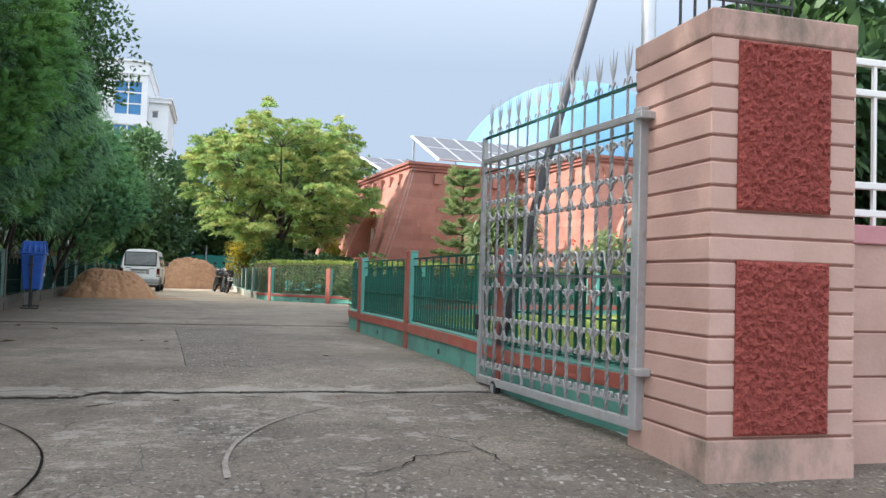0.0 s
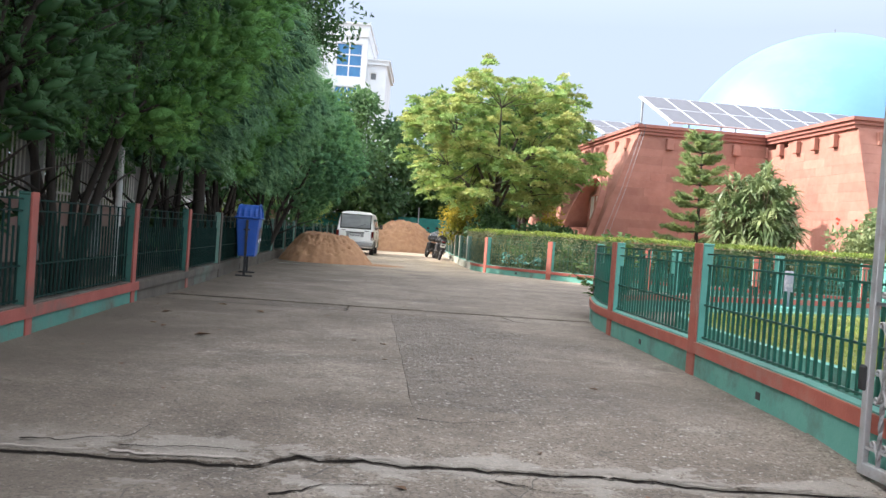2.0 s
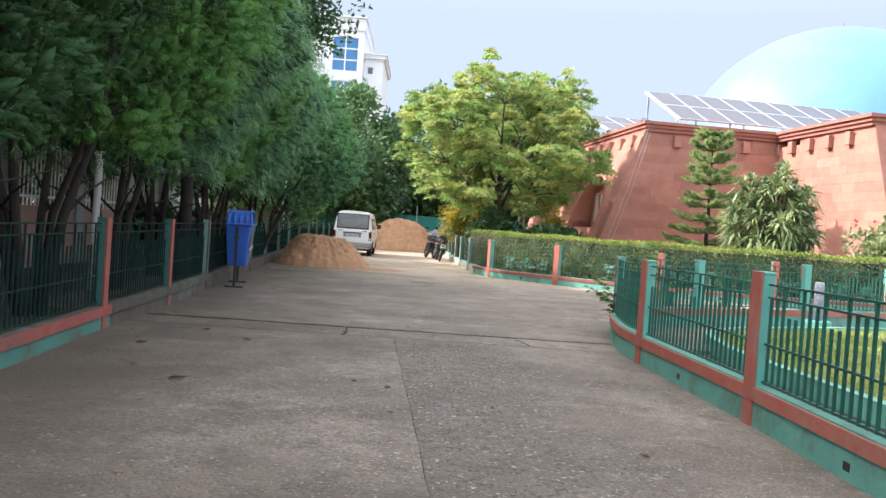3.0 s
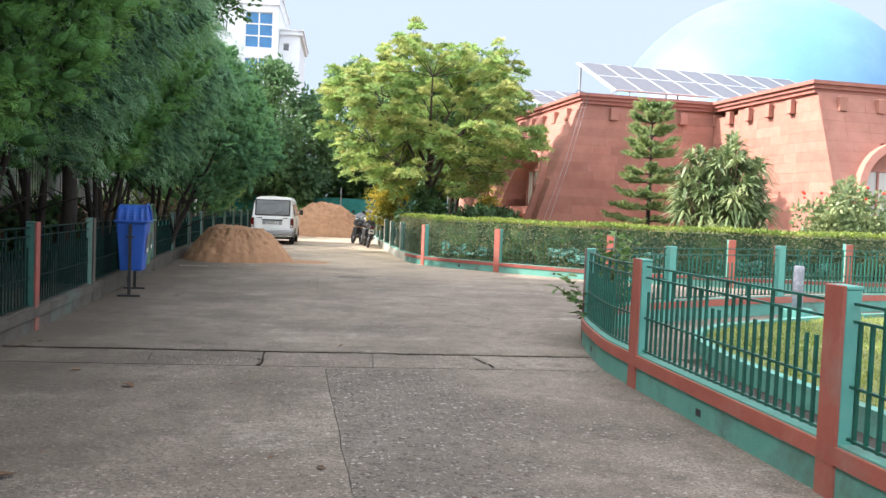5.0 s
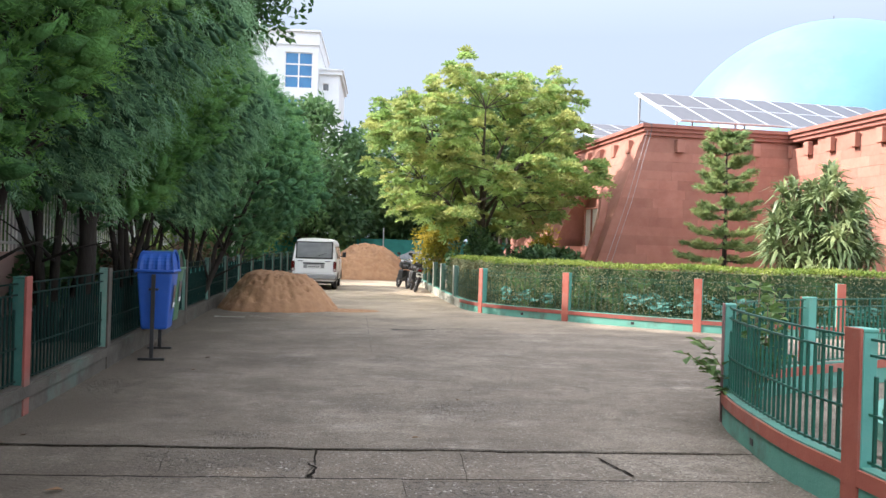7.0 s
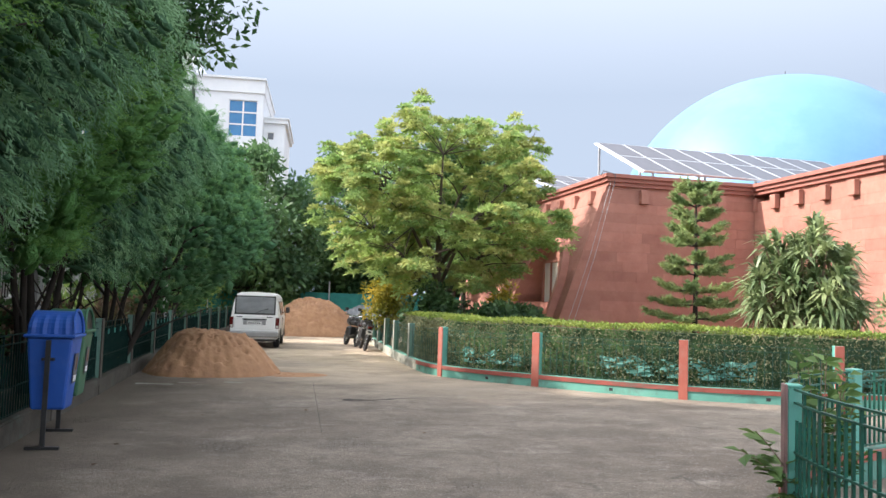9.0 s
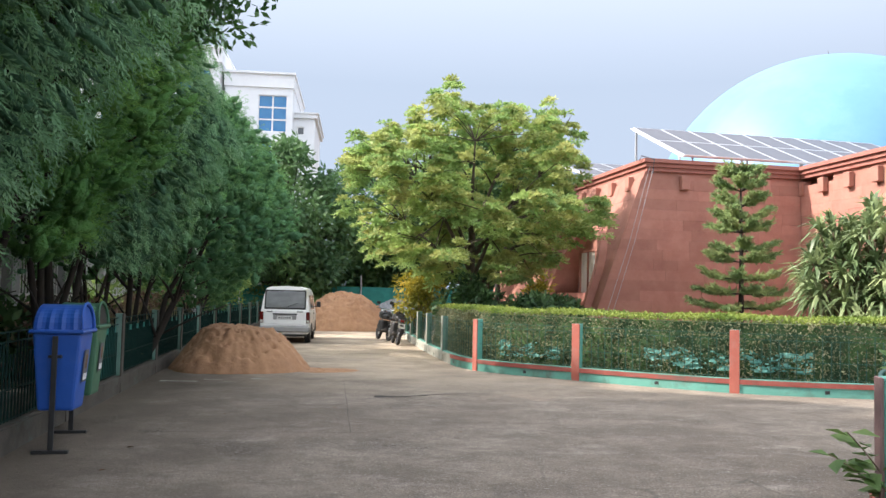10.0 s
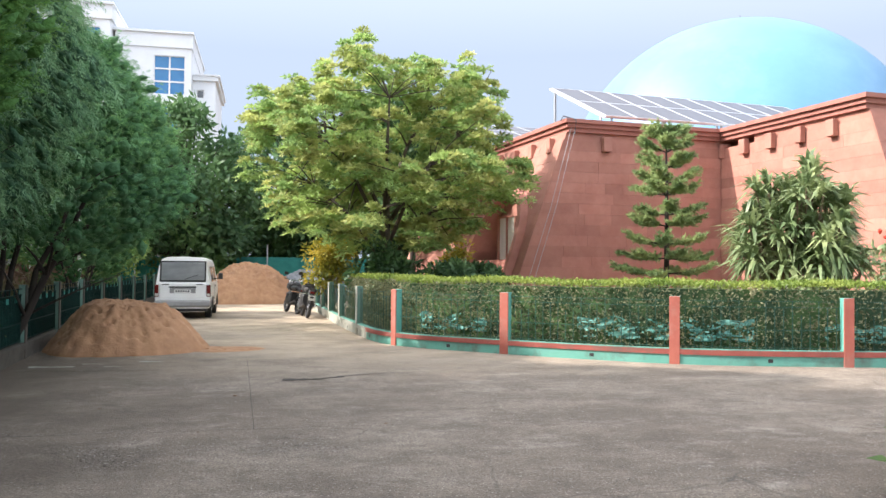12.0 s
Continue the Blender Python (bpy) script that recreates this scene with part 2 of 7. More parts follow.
    vc = n.new("ShaderNodeTexVoronoi")
    vc.feature = "DISTANCE_TO_EDGE"
    vc.inputs["Scale"].default_value = broken[0]
    l.new(warp.outputs["Vector"], vc.inputs["Vector"])
    line = remap(vc.outputs["Distance"], 0.004, 0.012, 1, 0)
    where = remap(noise_tex(0.33, 3), broken[1] - bare, broken[1] + 0.06 - bare)
    crack = n.new("ShaderNodeMath")
    crack.operation = "MULTIPLY"
    l.new(line, crack.inputs[0])
    l.new(where, crack.inputs[1])
    col = blend(remap(crack.outputs[0], 0, 1, 0, broken[2]), col, (0.07, 0.06, 0.05))
    # pale scaled patches where the surface has flaked off along the great crack
    for a, c, near, far in ((6.95, 7.45, 0.11, -0.25), (6.75, 5.0, 0.0, -0.05)):
        flake = n.new("ShaderNodeMath")
        flake.operation = "ADD"
        l.new(noise_tex(3.4, 12, 0.72, stretch.outputs["Vector"]), flake.inputs[0])
        l.new(remap(sx.outputs["Y"], a, c, near, far), flake.inputs[1])
        inside = n.new("ShaderNodeMath")
        inside.operation = "MULTIPLY"
        l.new(remap(flake.outputs[0], 0.535, 0.57, 0, 0.55), inside.inputs[0])
        l.new(remap(sx.outputs["Y"], 6.80 if c > a else 6.86, 6.86 if c > a else 6.80), inside.inputs[1])
        col = blend(inside.outputs[0], col, (0.335, 0.30, 0.262))
    # sand from the heaps, its pale tone also painting in sunlight on the far drive
    near = remap(sx.outputs["Y"], 22.5, 27.5)
    dust = n.new("ShaderNodeMath")
    dust.operation = "MULTIPLY"
    l.new(near, dust.inputs[0])
    l.new(remap(noise_tex(0.6, 8, 0.7, stretch.outputs["Vector"]), 0.38, 0.6, 0.25, 0.85), dust.inputs[1])
    col = blend(dust.outputs[0], col, (0.40, 0.315, 0.235))
    # tree shade painted brown along the garden plinth, mixed with some swept-in soil
    shade_band = n.new("ShaderNodeMath")
    shade_band.operation = "MULTIPLY_ADD"
    l.new(sx.outputs["Y"], shade_band.inputs[0])
    shade_band.inputs[1].default_value = 0.055
    l.new(sx.outputs["X"], shade_band.inputs[2])
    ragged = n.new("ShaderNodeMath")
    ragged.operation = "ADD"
    l.new(shade_band.outputs[0], ragged.inputs[0])
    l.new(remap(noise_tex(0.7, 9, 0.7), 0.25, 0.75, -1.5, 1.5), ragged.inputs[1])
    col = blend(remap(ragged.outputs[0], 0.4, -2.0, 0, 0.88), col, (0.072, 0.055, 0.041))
    hs = n.new("ShaderNodeHueSaturation")
    hs.inputs["Hue"].default_value, hs.inputs["Value"].default_value, hs.inputs["Saturation"].default_value = 0.509, tone, 1.05
    l.new(col, hs.inputs["Color"])
    l.new(hs.outputs["Color"], b.inputs["Base Color"])
    b.inputs["Roughness"].default_value = 0.86
    bp = n.new("ShaderNodeBump")
    bp.inputs["Strength"].default_value, bp.inputs["Distance"].default_value = 0.9, 0.022
    add = n.new("ShaderNodeMath")
    add.operation = "ADD"
    l.new(noise_tex(30, 6), add.inputs[0])
    l.new(spot.outputs[0], add.inputs[1])
    l.new(add.outputs[0], bp.inputs["Height"])
    l.new(bp.outputs["Normal"], b.inputs["Normal"])
    return m


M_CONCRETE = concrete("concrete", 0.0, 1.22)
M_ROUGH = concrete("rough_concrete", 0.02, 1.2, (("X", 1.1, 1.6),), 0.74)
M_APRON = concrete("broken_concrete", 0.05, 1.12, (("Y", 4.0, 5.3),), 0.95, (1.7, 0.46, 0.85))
M_LIP = surface("worn_crack_edge", (0.24, 0.205, 0.172), (0.36, 0.31, 0.265), 0.9, 9, 0.5, 30, stain=(0.15, 0.12, 0.095), stain_scale=5, stain_amount=0.7, world_space=True)
M_SILT = surface("sandy_silt", (0.21, 0.16, 0.112), (0.29, 0.23, 0.168), 0.95, 6, 0.3, 40, stain=(0.2, 0.165, 0.13), stain_scale=5, stain_amount=0.8, world_space=True)
M_CRACK = surface("crack_black", (0.008, 0.0065, 0.0055), (0.022, 0.018, 0.015), 1.0, 10, 0.3)
M_CRACK.node_tree.nodes["Principled BSDF"].inputs["Specular IOR Level"].default_value = 0.05
M_SOIL = surface("soil", (0.10, 0.075, 0.05), (0.17, 0.13, 0.09), 0.95, 3, 0.4, 25, stain=(0.06, 0.07, 0.03), world_space=True)
M_DIRT_SHADE = surface("dirt_and_shade", (0.035, 0.03, 0.025), (0.07, 0.06, 0.05), 0.95, 10, 0.3)
M_GRASS_BED = surface("lawn_soil", (0.12, 0.14, 0.045), (0.19, 0.20, 0.07), 0.95, 5, 0.4, 30, world_space=True)
M_TEAL = surface("teal_paint", (0.10, 0.36, 0.30), (0.14, 0.42, 0.35), 0.6, 5, 0.1, 60, vary=0.06, stain=(0.20, 0.30, 0.25), stain_scale=2.0, stain_amount=0.6)
# weathered teal, darkened to put the trees' shade on the left posts into it
M_TEAL_OLD = surface("shaded_weathered_teal_paint", (0.02, 0.09, 0.072), (0.035, 0.13, 0.105), 0.75, 5, 0.15, 60, vary=0.1, stain=(0.10, 0.12, 0.10), stain_scale=2.0, stain_amount=0.7)
M_TEAL_WALL = surface("teal_plaster", (0.10, 0.315, 0.25), (0.145, 0.37, 0.30), 0.8, 3, 0.2, 50, stain=(0.10, 0.115, 0.09), stain_scale=1.6, stain_amount=0.8, world_space=True)
M_OLD_PLASTER = surface("shaded_worn_teal_plaster", (0.05, 0.17, 0.135), (0.085, 0.23, 0.185), 0.9, 3, 0.3, 40, stain=(0.085, 0.075, 0.055), stain_scale=1.5, stain_amount=0.95, world_space=True, stain_from=0.48)
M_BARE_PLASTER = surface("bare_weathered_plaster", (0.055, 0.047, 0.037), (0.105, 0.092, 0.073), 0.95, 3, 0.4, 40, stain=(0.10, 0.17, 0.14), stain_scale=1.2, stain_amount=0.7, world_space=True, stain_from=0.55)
M_RED_BAND = surface("red_oxide_paint", (0.33, 0.088, 0.06), (0.41, 0.122, 0.085), 0.75, 4, 0.15, 60, vary=0.06, stain=(0.30, 0.24, 0.20), stain_scale=1.6, stain_amount=0.5, world_space=True)
M_OLD_RED = surface("faded_red_paint", (0.24, 0.06, 0.045), (0.32, 0.09, 0.068), 0.85, 4, 0.2, 60, stain=(0.11, 0.095, 0.075), stain_scale=1.3, stain_amount=0.8, world_space=True, stain_from=0.5)
M_FADED_RED = surface("faded_mauve_paint", (0.20, 0.125, 0.12), (0.27, 0.16, 0.15), 0.85, 5, 0.2, 60, stain=(0.15, 0.13, 0.12), stain_scale=2.0, stain_amount=0.7)
M_TEAL_FADED = surface("faded_teal_paint", (0.11, 0.23, 0.185), (0.17, 0.29, 0.24), 0.8, 5, 0.15, 60, vary=0.1, stain=(0.26, 0.27, 0.23), stain_scale=2.5, stain_amount=0.8)
M_FADED = surface("faded_plaster", (0.30, 0.31, 0.26), (0.44, 0.43, 0.36), 0.9, 4, 0.2, 50, stain=(0.20, 0.25, 0.21), stain_scale=1.2, stain_amount=0.7, world_space=True)
M_BAR = surface("green_iron", (0.004, 0.072, 0.050), (0.008, 0.12, 0.082), 0.45, 8, 0.05, 80, vary=0.15)
M_BAR_OLD = surface("dark_green_iron", (0.008, 0.055, 0.04), (0.02, 0.085, 0.06), 0.5, 8, 0.05, 80, vary=0.15)
# near-black green: the left railings' backlit shade put into the colour
M_BAR_SHADE = surface("shaded_green_iron", (0.003, 0.016, 0.013), (0.008, 0.032, 0.026), 0.7, 8, 0.05, 80, vary=0.15)
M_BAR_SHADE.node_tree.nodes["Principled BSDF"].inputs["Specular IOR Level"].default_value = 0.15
M_SILVER = surface("silver_paint", (0.33, 0.33, 0.325), (0.48, 0.48, 0.475), 0.42, 7, 0.15, 60, metal=0.25, stain=(0.22, 0.17, 0.145), stain_scale=7, stain_amount=0.7)
M_TWIST = surface("worn_silver_bars", (0.20, 0.205, 0.20), (0.36, 0.36, 0.355), 0.45, 9, 0.15, 60, metal=0.25, vary=0.2, stain=(0.10, 0.12, 0.11), stain_scale=6, stain_amount=0.8)
M_PINK = surface("pink_paint", (0.45, 0.285, 0.235), (0.51, 0.335, 0.28), 0.85, 2.5, 0.12, 45, stain=(0.38, 0.24, 0.19), stain_scale=1.4, stain_amount=0.7, vary=0.05, world_space=True)
# deep red core colour: the shade in the grooves between courses painted in
M_GROOVE = surface("groove_painted_shade", (0.17, 0.075, 0.055), (0.24, 0.11, 0.085), 0.9, 8, 0.1)
M_PINK_BASE = surface("pink_paint_soiled", (0.43, 0.275, 0.225), (0.49, 0.325, 0.27), 0.9, 2.5, 0.2, 45, stain=(0.10, 0.095, 0.07), stain_scale=2.2, stain_amount=0.75, stretch=(1, 1, 0.6), world_space=True)
M_TRACK = surface("worn_track", (0.20, 0.17, 0.14), (0.31, 0.27, 0.23), 0.85, 14, 0.3, stain=(0.12, 0.10, 0.08), stain_scale=6, stain_amount=0.7)
M_PANEL = surface("rough_red_render", (0.20, 0.033, 0.026), (0.32, 0.065, 0.048), 0.8, 30, 1.0, 70)
M_PURPLE = surface("mauve_coping", (0.45, 0.20, 0.22), (0.55, 0.27, 0.28), 0.85, 5, 0.1)
M_LILAC = surface("lilac_grey_paint", (0.20, 0.21, 0.26), (0.29, 0.30, 0.35), 0.8, 5, 0.15, 40, stain=(0.62, 0.62, 0.64), stain_scale=6, stain_amount=0.6)
M_WHITE = surface("white_paint", (0.74, 0.74, 0.72), (0.82, 0.82, 0.80), 0.6, 3, 0.06, 40, stain=(0.60, 0.60, 0.57), stain_scale=0.7)
M_STONE = surface("red_sandstone", (0.35, 0.148, 0.108), (0.43, 0.205, 0.152), 0.85, 2.2, 0.15, 35, vary=0.13, stain=(0.28, 0.115, 0.085), stain_scale=0.7, stain_amount=0.6, world_space=True)
M_STONE_DARK = surface("sandstone_cornice", (0.30, 0.115, 0.09), (0.38, 0.16, 0.12), 0.85, 3, 0.15, 35, world_space=True)
M_DOME = surface("dome_paint", (0.095, 0.235, 0.385), (0.12, 0.275, 0.43), 0.5, 0.5, 0.05, 12, stain=(0.15, 0.30, 0.44), stain_scale=0.35, stain_amount=0.6)
M_SAND = surface("sand", (0.31, 0.165, 0.085), (0.44, 0.25, 0.135), 0.95, 5, 0.5, 30, stain=(0.26, 0.14, 0.08), stain_scale=1.8, stain_amount=0.7, world_space=True)
M_GRAVEL = surface("grey_gravel", (0.13, 0.145, 0.155), (0.22, 0.235, 0.245), 0.95, 9, 0.8, 20)
M_BLUE = surface("blue_plastic", (0.012, 0.075, 0.34), (0.018, 0.095, 0.41), 0.45, 4, 0.03, 30, stain=(0.06, 0.12, 0.38), stain_scale=2.5, stain_amount=0.5)
M_GREEN_BIN = surface("green_plastic", (0.035, 0.12, 0.065), (0.06, 0.17, 0.095), 0.5, 4, 0.03, 30, stain=(0.09, 0.17, 0.11), stain_scale=2.5, stain_amount=0.5)
M_BLACK = surface("black_iron", (0.012, 0.012, 0.012), (0.03, 0.03, 0.03), 0.5, 9, 0.05, 60)
M_RUBBER = surface("rubber", (0.015, 0.015, 0.015), (0.03, 0.03, 0.03), 0.85, 9, 0.1, 60)
M_CHROME = surface("chrome", (0.6, 0.6, 0.6), (0.7, 0.7, 0.7), 0.2, 5, 0, metal=1.0)
M_CAR = surface("white_car_paint", (0.89, 0.90, 0.89), (0.92, 0.92, 0.91), 0.3, 2, 0.0, stain=(0.74, 0.72, 0.68), stain_scale=1.2, stain_amount=0.3)
M_CAR_GREY = surface("grey_bumper", (0.28, 0.28, 0.28), (0.36, 0.36, 0.36), 0.6, 6, 0.05)
M_TAIL = surface("tail_lamp_red", (0.09, 0.009, 0.008), (0.14, 0.012, 0.010), 0.2, 5, 0)
M_BARK = surface("bark", (0.018, 0.014, 0.011), (0.045, 0.036, 0.028), 0.95, 6, 0.8, 22, stretch=(1, 1, 0.3))
M_NEEM_BARK = surface("neem_bark", (0.06, 0.048, 0.036), (0.11, 0.085, 0.062), 0.95, 6, 0.6, 22, stretch=(1, 1, 0.4))
M_TWIG = surface("twig_bark", (0.16, 0.12, 0.08), (0.25, 0.19, 0.13), 0.95, 6, 0.5, 22)
M_POLE = surface("grey_pole", (0.08, 0.08, 0.09), (0.13, 0.13, 0.14), 0.6, 5, 0.1)
M_STEEL = surface("galvanised_steel", (0.52, 0.54, 0.56), (0.62, 0.64, 0.66), 0.4, 4, 0.05, metal=0.6)
M_NET = surface("green_net", (0.015, 0.165, 0.138), (0.03, 0.24, 0.20), 0.8, 3, 0.3, 60, world_space=True)
M_SHEET = surface("turquoise_sheet", (0.045, 0.21, 0.175), (0.17, 0.40, 0.335), 0.6, 6, 0.3, 20, world_space=True)
M_FAR_WALL = surface("far_white_wall", (0.72, 0.74, 0.76), (0.80, 0.81, 0.82), 0.8, 0.6, 0.05, 10, stain=(0.64, 0.66, 0.68), stain_scale=0.25, world_space=True)
M_GREY_WALL = surface("grey_wall", (0.36, 0.36, 0.37), (0.46, 0.46, 0.46), 0.85, 1.5, 0.1, 20, stain=(0.26, 0.26, 0.26), world_space=True)
M_WIN_BLUE = surface("blue_window_glass", (0.03, 0.16, 0.36), (0.05, 0.22, 0.44), 0.15, 1, 0.0)
# van glass in a lighter streaked grey: the sky's reflection painted in
M_VAN_GLASS = surface("grey_van_glass", (0.17, 0.18, 0.19), (0.30, 0.31, 0.32), 0.12, 1.2, 0.0, stretch=(1, 1, 3))
M_DARK_GLASS = surface("dark_glass", (0.10, 0.105, 0.11), (0.17, 0.18, 0.19), 0.1, 1.5, 0.0)
M_PALE_GLASS = surface("pale_window", (0.45, 0.44, 0.40), (0.60, 0.58, 0.52), 0.3, 2, 0.0, stretch=(3, 3, 0.3))
M_SOLAR = surface("solar_cells", (0.085, 0.09, 0.105), (0.115, 0.12, 0.14), 0.55, 3, 0.0)
M_LITTER = surface("dry_leaf", (0.10, 0.05, 0.025), (0.22, 0.13, 0.07), 0.9, 20, 0.2, vary=0.4)
M_FLOWER = surface("red_flower", (0.55, 0.03, 0.02), (0.7, 0.07, 0.03), 0.6, 9, 0)
M_THUJA = leafy("thuja_foliage", (0.10, 0.26, 0.06), (0.17, 0.40, 0.09), (0.28, 0.52, 0.12), 0.4, 0.6)
# body colours: darker copies of the leaves, with the shade between plumes painted in
M_THUJA_BODY = leafy("shaded_packed_thuja", (0.05, 0.14, 0.04), (0.08, 0.21, 0.05), (0.12, 0.27, 0.065), 0.2, 0.6, 0.8, relief=1.0)
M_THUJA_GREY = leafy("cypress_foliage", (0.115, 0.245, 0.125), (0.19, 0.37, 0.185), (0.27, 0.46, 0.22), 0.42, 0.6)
M_GREY_BODY = leafy("shaded_packed_cypress", (0.045, 0.12, 0.065), (0.075, 0.18, 0.095), (0.10, 0.22, 0.11), 0.2, 0.6, 0.8, relief=1.0)
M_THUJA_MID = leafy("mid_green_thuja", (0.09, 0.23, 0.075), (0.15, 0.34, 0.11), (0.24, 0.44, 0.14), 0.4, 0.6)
M_MID_BODY = leafy("shaded_packed_mid_thuja", (0.045, 0.13, 0.045), (0.075, 0.19, 0.065), (0.11, 0.24, 0.08), 0.2, 0.6, 0.8, relief=1.0)
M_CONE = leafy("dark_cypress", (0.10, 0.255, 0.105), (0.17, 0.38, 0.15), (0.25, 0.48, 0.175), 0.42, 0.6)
M_CONE_BODY = leafy("shaded_packed_cone", (0.05, 0.145, 0.065), (0.085, 0.21, 0.09), (0.115, 0.26, 0.105), 0.2, 0.6, 0.8, relief=1.0)
# thuja copy for the nearest trees, the shade on them put into its colour
M_THUJA_DARK = leafy("shaded_thuja", (0.032, 0.088, 0.032), (0.055, 0.135, 0.048), (0.09, 0.195, 0.062), 0.3, 0.6)
M_MANGO = leafy("mango_leaves", (0.025, 0.075, 0.025), (0.055, 0.13, 0.04), (0.08, 0.17, 0.04), 0.25, 0.8, 0.4)
M_NEEM = leafy("lit_young_neem_leaves", (0.30, 0.375, 0.125), (0.42, 0.475, 0.155), (0.55, 0.56, 0.20), 0.46, 0.9, 0.5, 0.43)
M_NEEM_OLD = leafy("neem_leaves", (0.19, 0.31, 0.105), (0.29, 0.42, 0.14), (0.40, 0.51, 0.16), 0.5, 0.9, 0.5, 0.43)
M_WOODS = leafy("far_tree_leaves", (0.05, 0.11, 0.052), (0.092, 0.185, 0.074), (0.145, 0.255, 0.08), 0.33, 0.5)
# hedge top paler than its side: leaf colour, with sunlight on top painted in
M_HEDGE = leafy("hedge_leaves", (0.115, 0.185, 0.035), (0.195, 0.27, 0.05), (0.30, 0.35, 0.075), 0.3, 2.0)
M_HEDGE_SIDE = leafy("hedge_side_leaves", (0.095, 0.11, 0.06), (0.165, 0.175, 0.095), (0.26, 0.255, 0.14), 0.35, 2.0)
M_ARAUCARIA = leafy("araucaria_needles", (0.17, 0.27, 0.11), (0.28, 0.39, 0.16), (0.42, 0.50, 0.21), 0.42, 1.5)
M_DRACAENA = leafy("strap_leaves", (0.11, 0.17, 0.075), (0.20, 0.275, 0.12), (0.36, 0.42, 0.20), 0.3, 2.0, 0.4)
M_SHRUB = leafy("shrub_leaves", (0.12, 0.22, 0.06), (0.22, 0.35, 0.10), (0.36, 0.46, 0.15), 0.45, 2.0)
M_SHOOT = leafy("shoot_leaves", (0.07, 0.15, 0.045), (0.12, 0.22, 0.065), (0.20, 0.30, 0.085), 0.35, 3.0)
M_CROTON = leafy("croton_leaves", (0.12, 0.16, 0.03), (0.32, 0.31, 0.04), (0.68, 0.50, 0.05), 0.4, 1.1, 0.55, 0.46)
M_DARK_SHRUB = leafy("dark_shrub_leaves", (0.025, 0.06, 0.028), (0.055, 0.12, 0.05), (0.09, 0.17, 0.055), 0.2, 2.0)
M_LAWN = leafy("lawn_blades", (0.16, 0.23, 0.05), (0.26, 0.33, 0.08), (0.38, 0.41, 0.12), 0.3, 0.6)
M_DRY_FAR = leafy("dry_hedge_twigs", (0.16, 0.10, 0.07), (0.27, 0.17, 0.12), (0.18, 0.20, 0.08), 0.3, 1.0)
# very dark green: shade inside the crown put into the colour
M_INNER = leafy("inner_foliage_shade", (0.025, 0.075, 0.03), (0.045, 0.125, 0.045), (0.06, 0.15, 0.05), 0.2, 1.0)


# ---- mesh helpers ----
def part(name, bm, material, parent=None, label="", smooth=False, m=None):
    """Links a bmesh as one mesh object under a thing or under a part."""
    me = bpy.data.meshes.new(name)
    bm.to_mesh(me)
    bm.free()
    me.materials.append(material)
    if smooth:
        me.shade_smooth()
    return piece(name, me, parent, label, m)


def piece(name, me, parent=None, label="", m=None):
    ob = new(name, me)
    ob.parent = parent
    if m is not None:
        ob.matrix_basis = m
    if label:
        ob["label"] = label
    return ob


def thing(name, m, label, category, group="", kind=""):
    ob = new(name)
    ob.empty_display_size = 0.2
    ob.matrix_basis = m
    return tagged(ob, label, category, group, kind)


BOX_FACES = ((0, 3, 2, 1), (4, 5, 6, 7), (0, 1, 5, 4), (1, 2, 6, 5), (2, 3, 7, 6), (3, 0, 4, 7))


def hexa(bm, pts):
    """A six-sided block from eight corners: the lower four, then the upper four."""
    v = [bm.verts.new(p) for p in pts]
    return [bm.faces.new([v[i] for i in f]) for f in BOX_FACES]


def box(bm, x0, x1, y0, y1, z0, z1):
    return hexa(bm, [(x0, y0, z0), (x1, y0, z0), (x1, y1, z0), (x0, y1, z0), (x0, y0, z1), (x1, y0, z1), (x1, y1, z1), (x0, y1, z1)])


def soften(bm, width, segments=1):
    bmesh.ops.bevel(bm, geom=list(bm.edges), offset=width, segments=segments, affect="EDGES", profile=0.6)
    return bm


def boxes(*dims, bevel=0.0):
    bm = bmesh.new()
    for d in dims:
        box(bm, *d)
    return soften(bm, bevel) if bevel else bm


def tube(bm, pts, radii, sides=8, cap=True):
    """A tapered tube through points."""
    pts = [Vector(p) for p in pts]
    rings = []
    for i, p in enumerate(pts):
        d = (pts[min(i + 1, len(pts) - 1)] - pts[max(i - 1, 0)]).normalized()
        a = d.orthogonal().normalized() if abs(d.z) > 0.95 else d.cross(Vector((0, 0, 1))).normalized()
        if abs(d.z) > 0.95:
            a = (Vector((1, 0, 0)) - d * d.x).normalized()
        b = d.cross(a)
        r = radii[i] if hasattr(radii, "__len__") else radii
        rings.append([bm.verts.new(p + r * (math.cos(2 * math.pi * k / sides) * a + math.sin(2 * math.pi * k / sides) * b)) for k in range(sides)])
    for ra, rb in zip(rings, rings[1:]):
        for k in range(sides):
            bm.faces.new((ra[k], ra[(k + 1) % sides], rb[(k + 1) % sides], rb[k]))
    if cap:
        bm.faces.new(list(reversed(rings[0])))
        bm.faces.new(rings[-1])
    return bm


def lathe(bm, prof, sides=24, z0=0.0):
    """A turned form from (radius, height) pairs."""
    rings = [[bm.verts.new((r * math.cos(2 * math.pi * k / sides), r * math.sin(2 * math.pi * k / sides), z + z0)) for k in range(sides)] for r, z in prof]
    for ra, rb in zip(rings, rings[1:]):
        for k in range(sides):
            bm.faces.new((ra[k], ra[(k + 1) % sides], rb[(k + 1) % sides], rb[k]))
    bm.faces.new(list(reversed(rings[0])))
    bm.faces.new(rings[-1])
    return bm


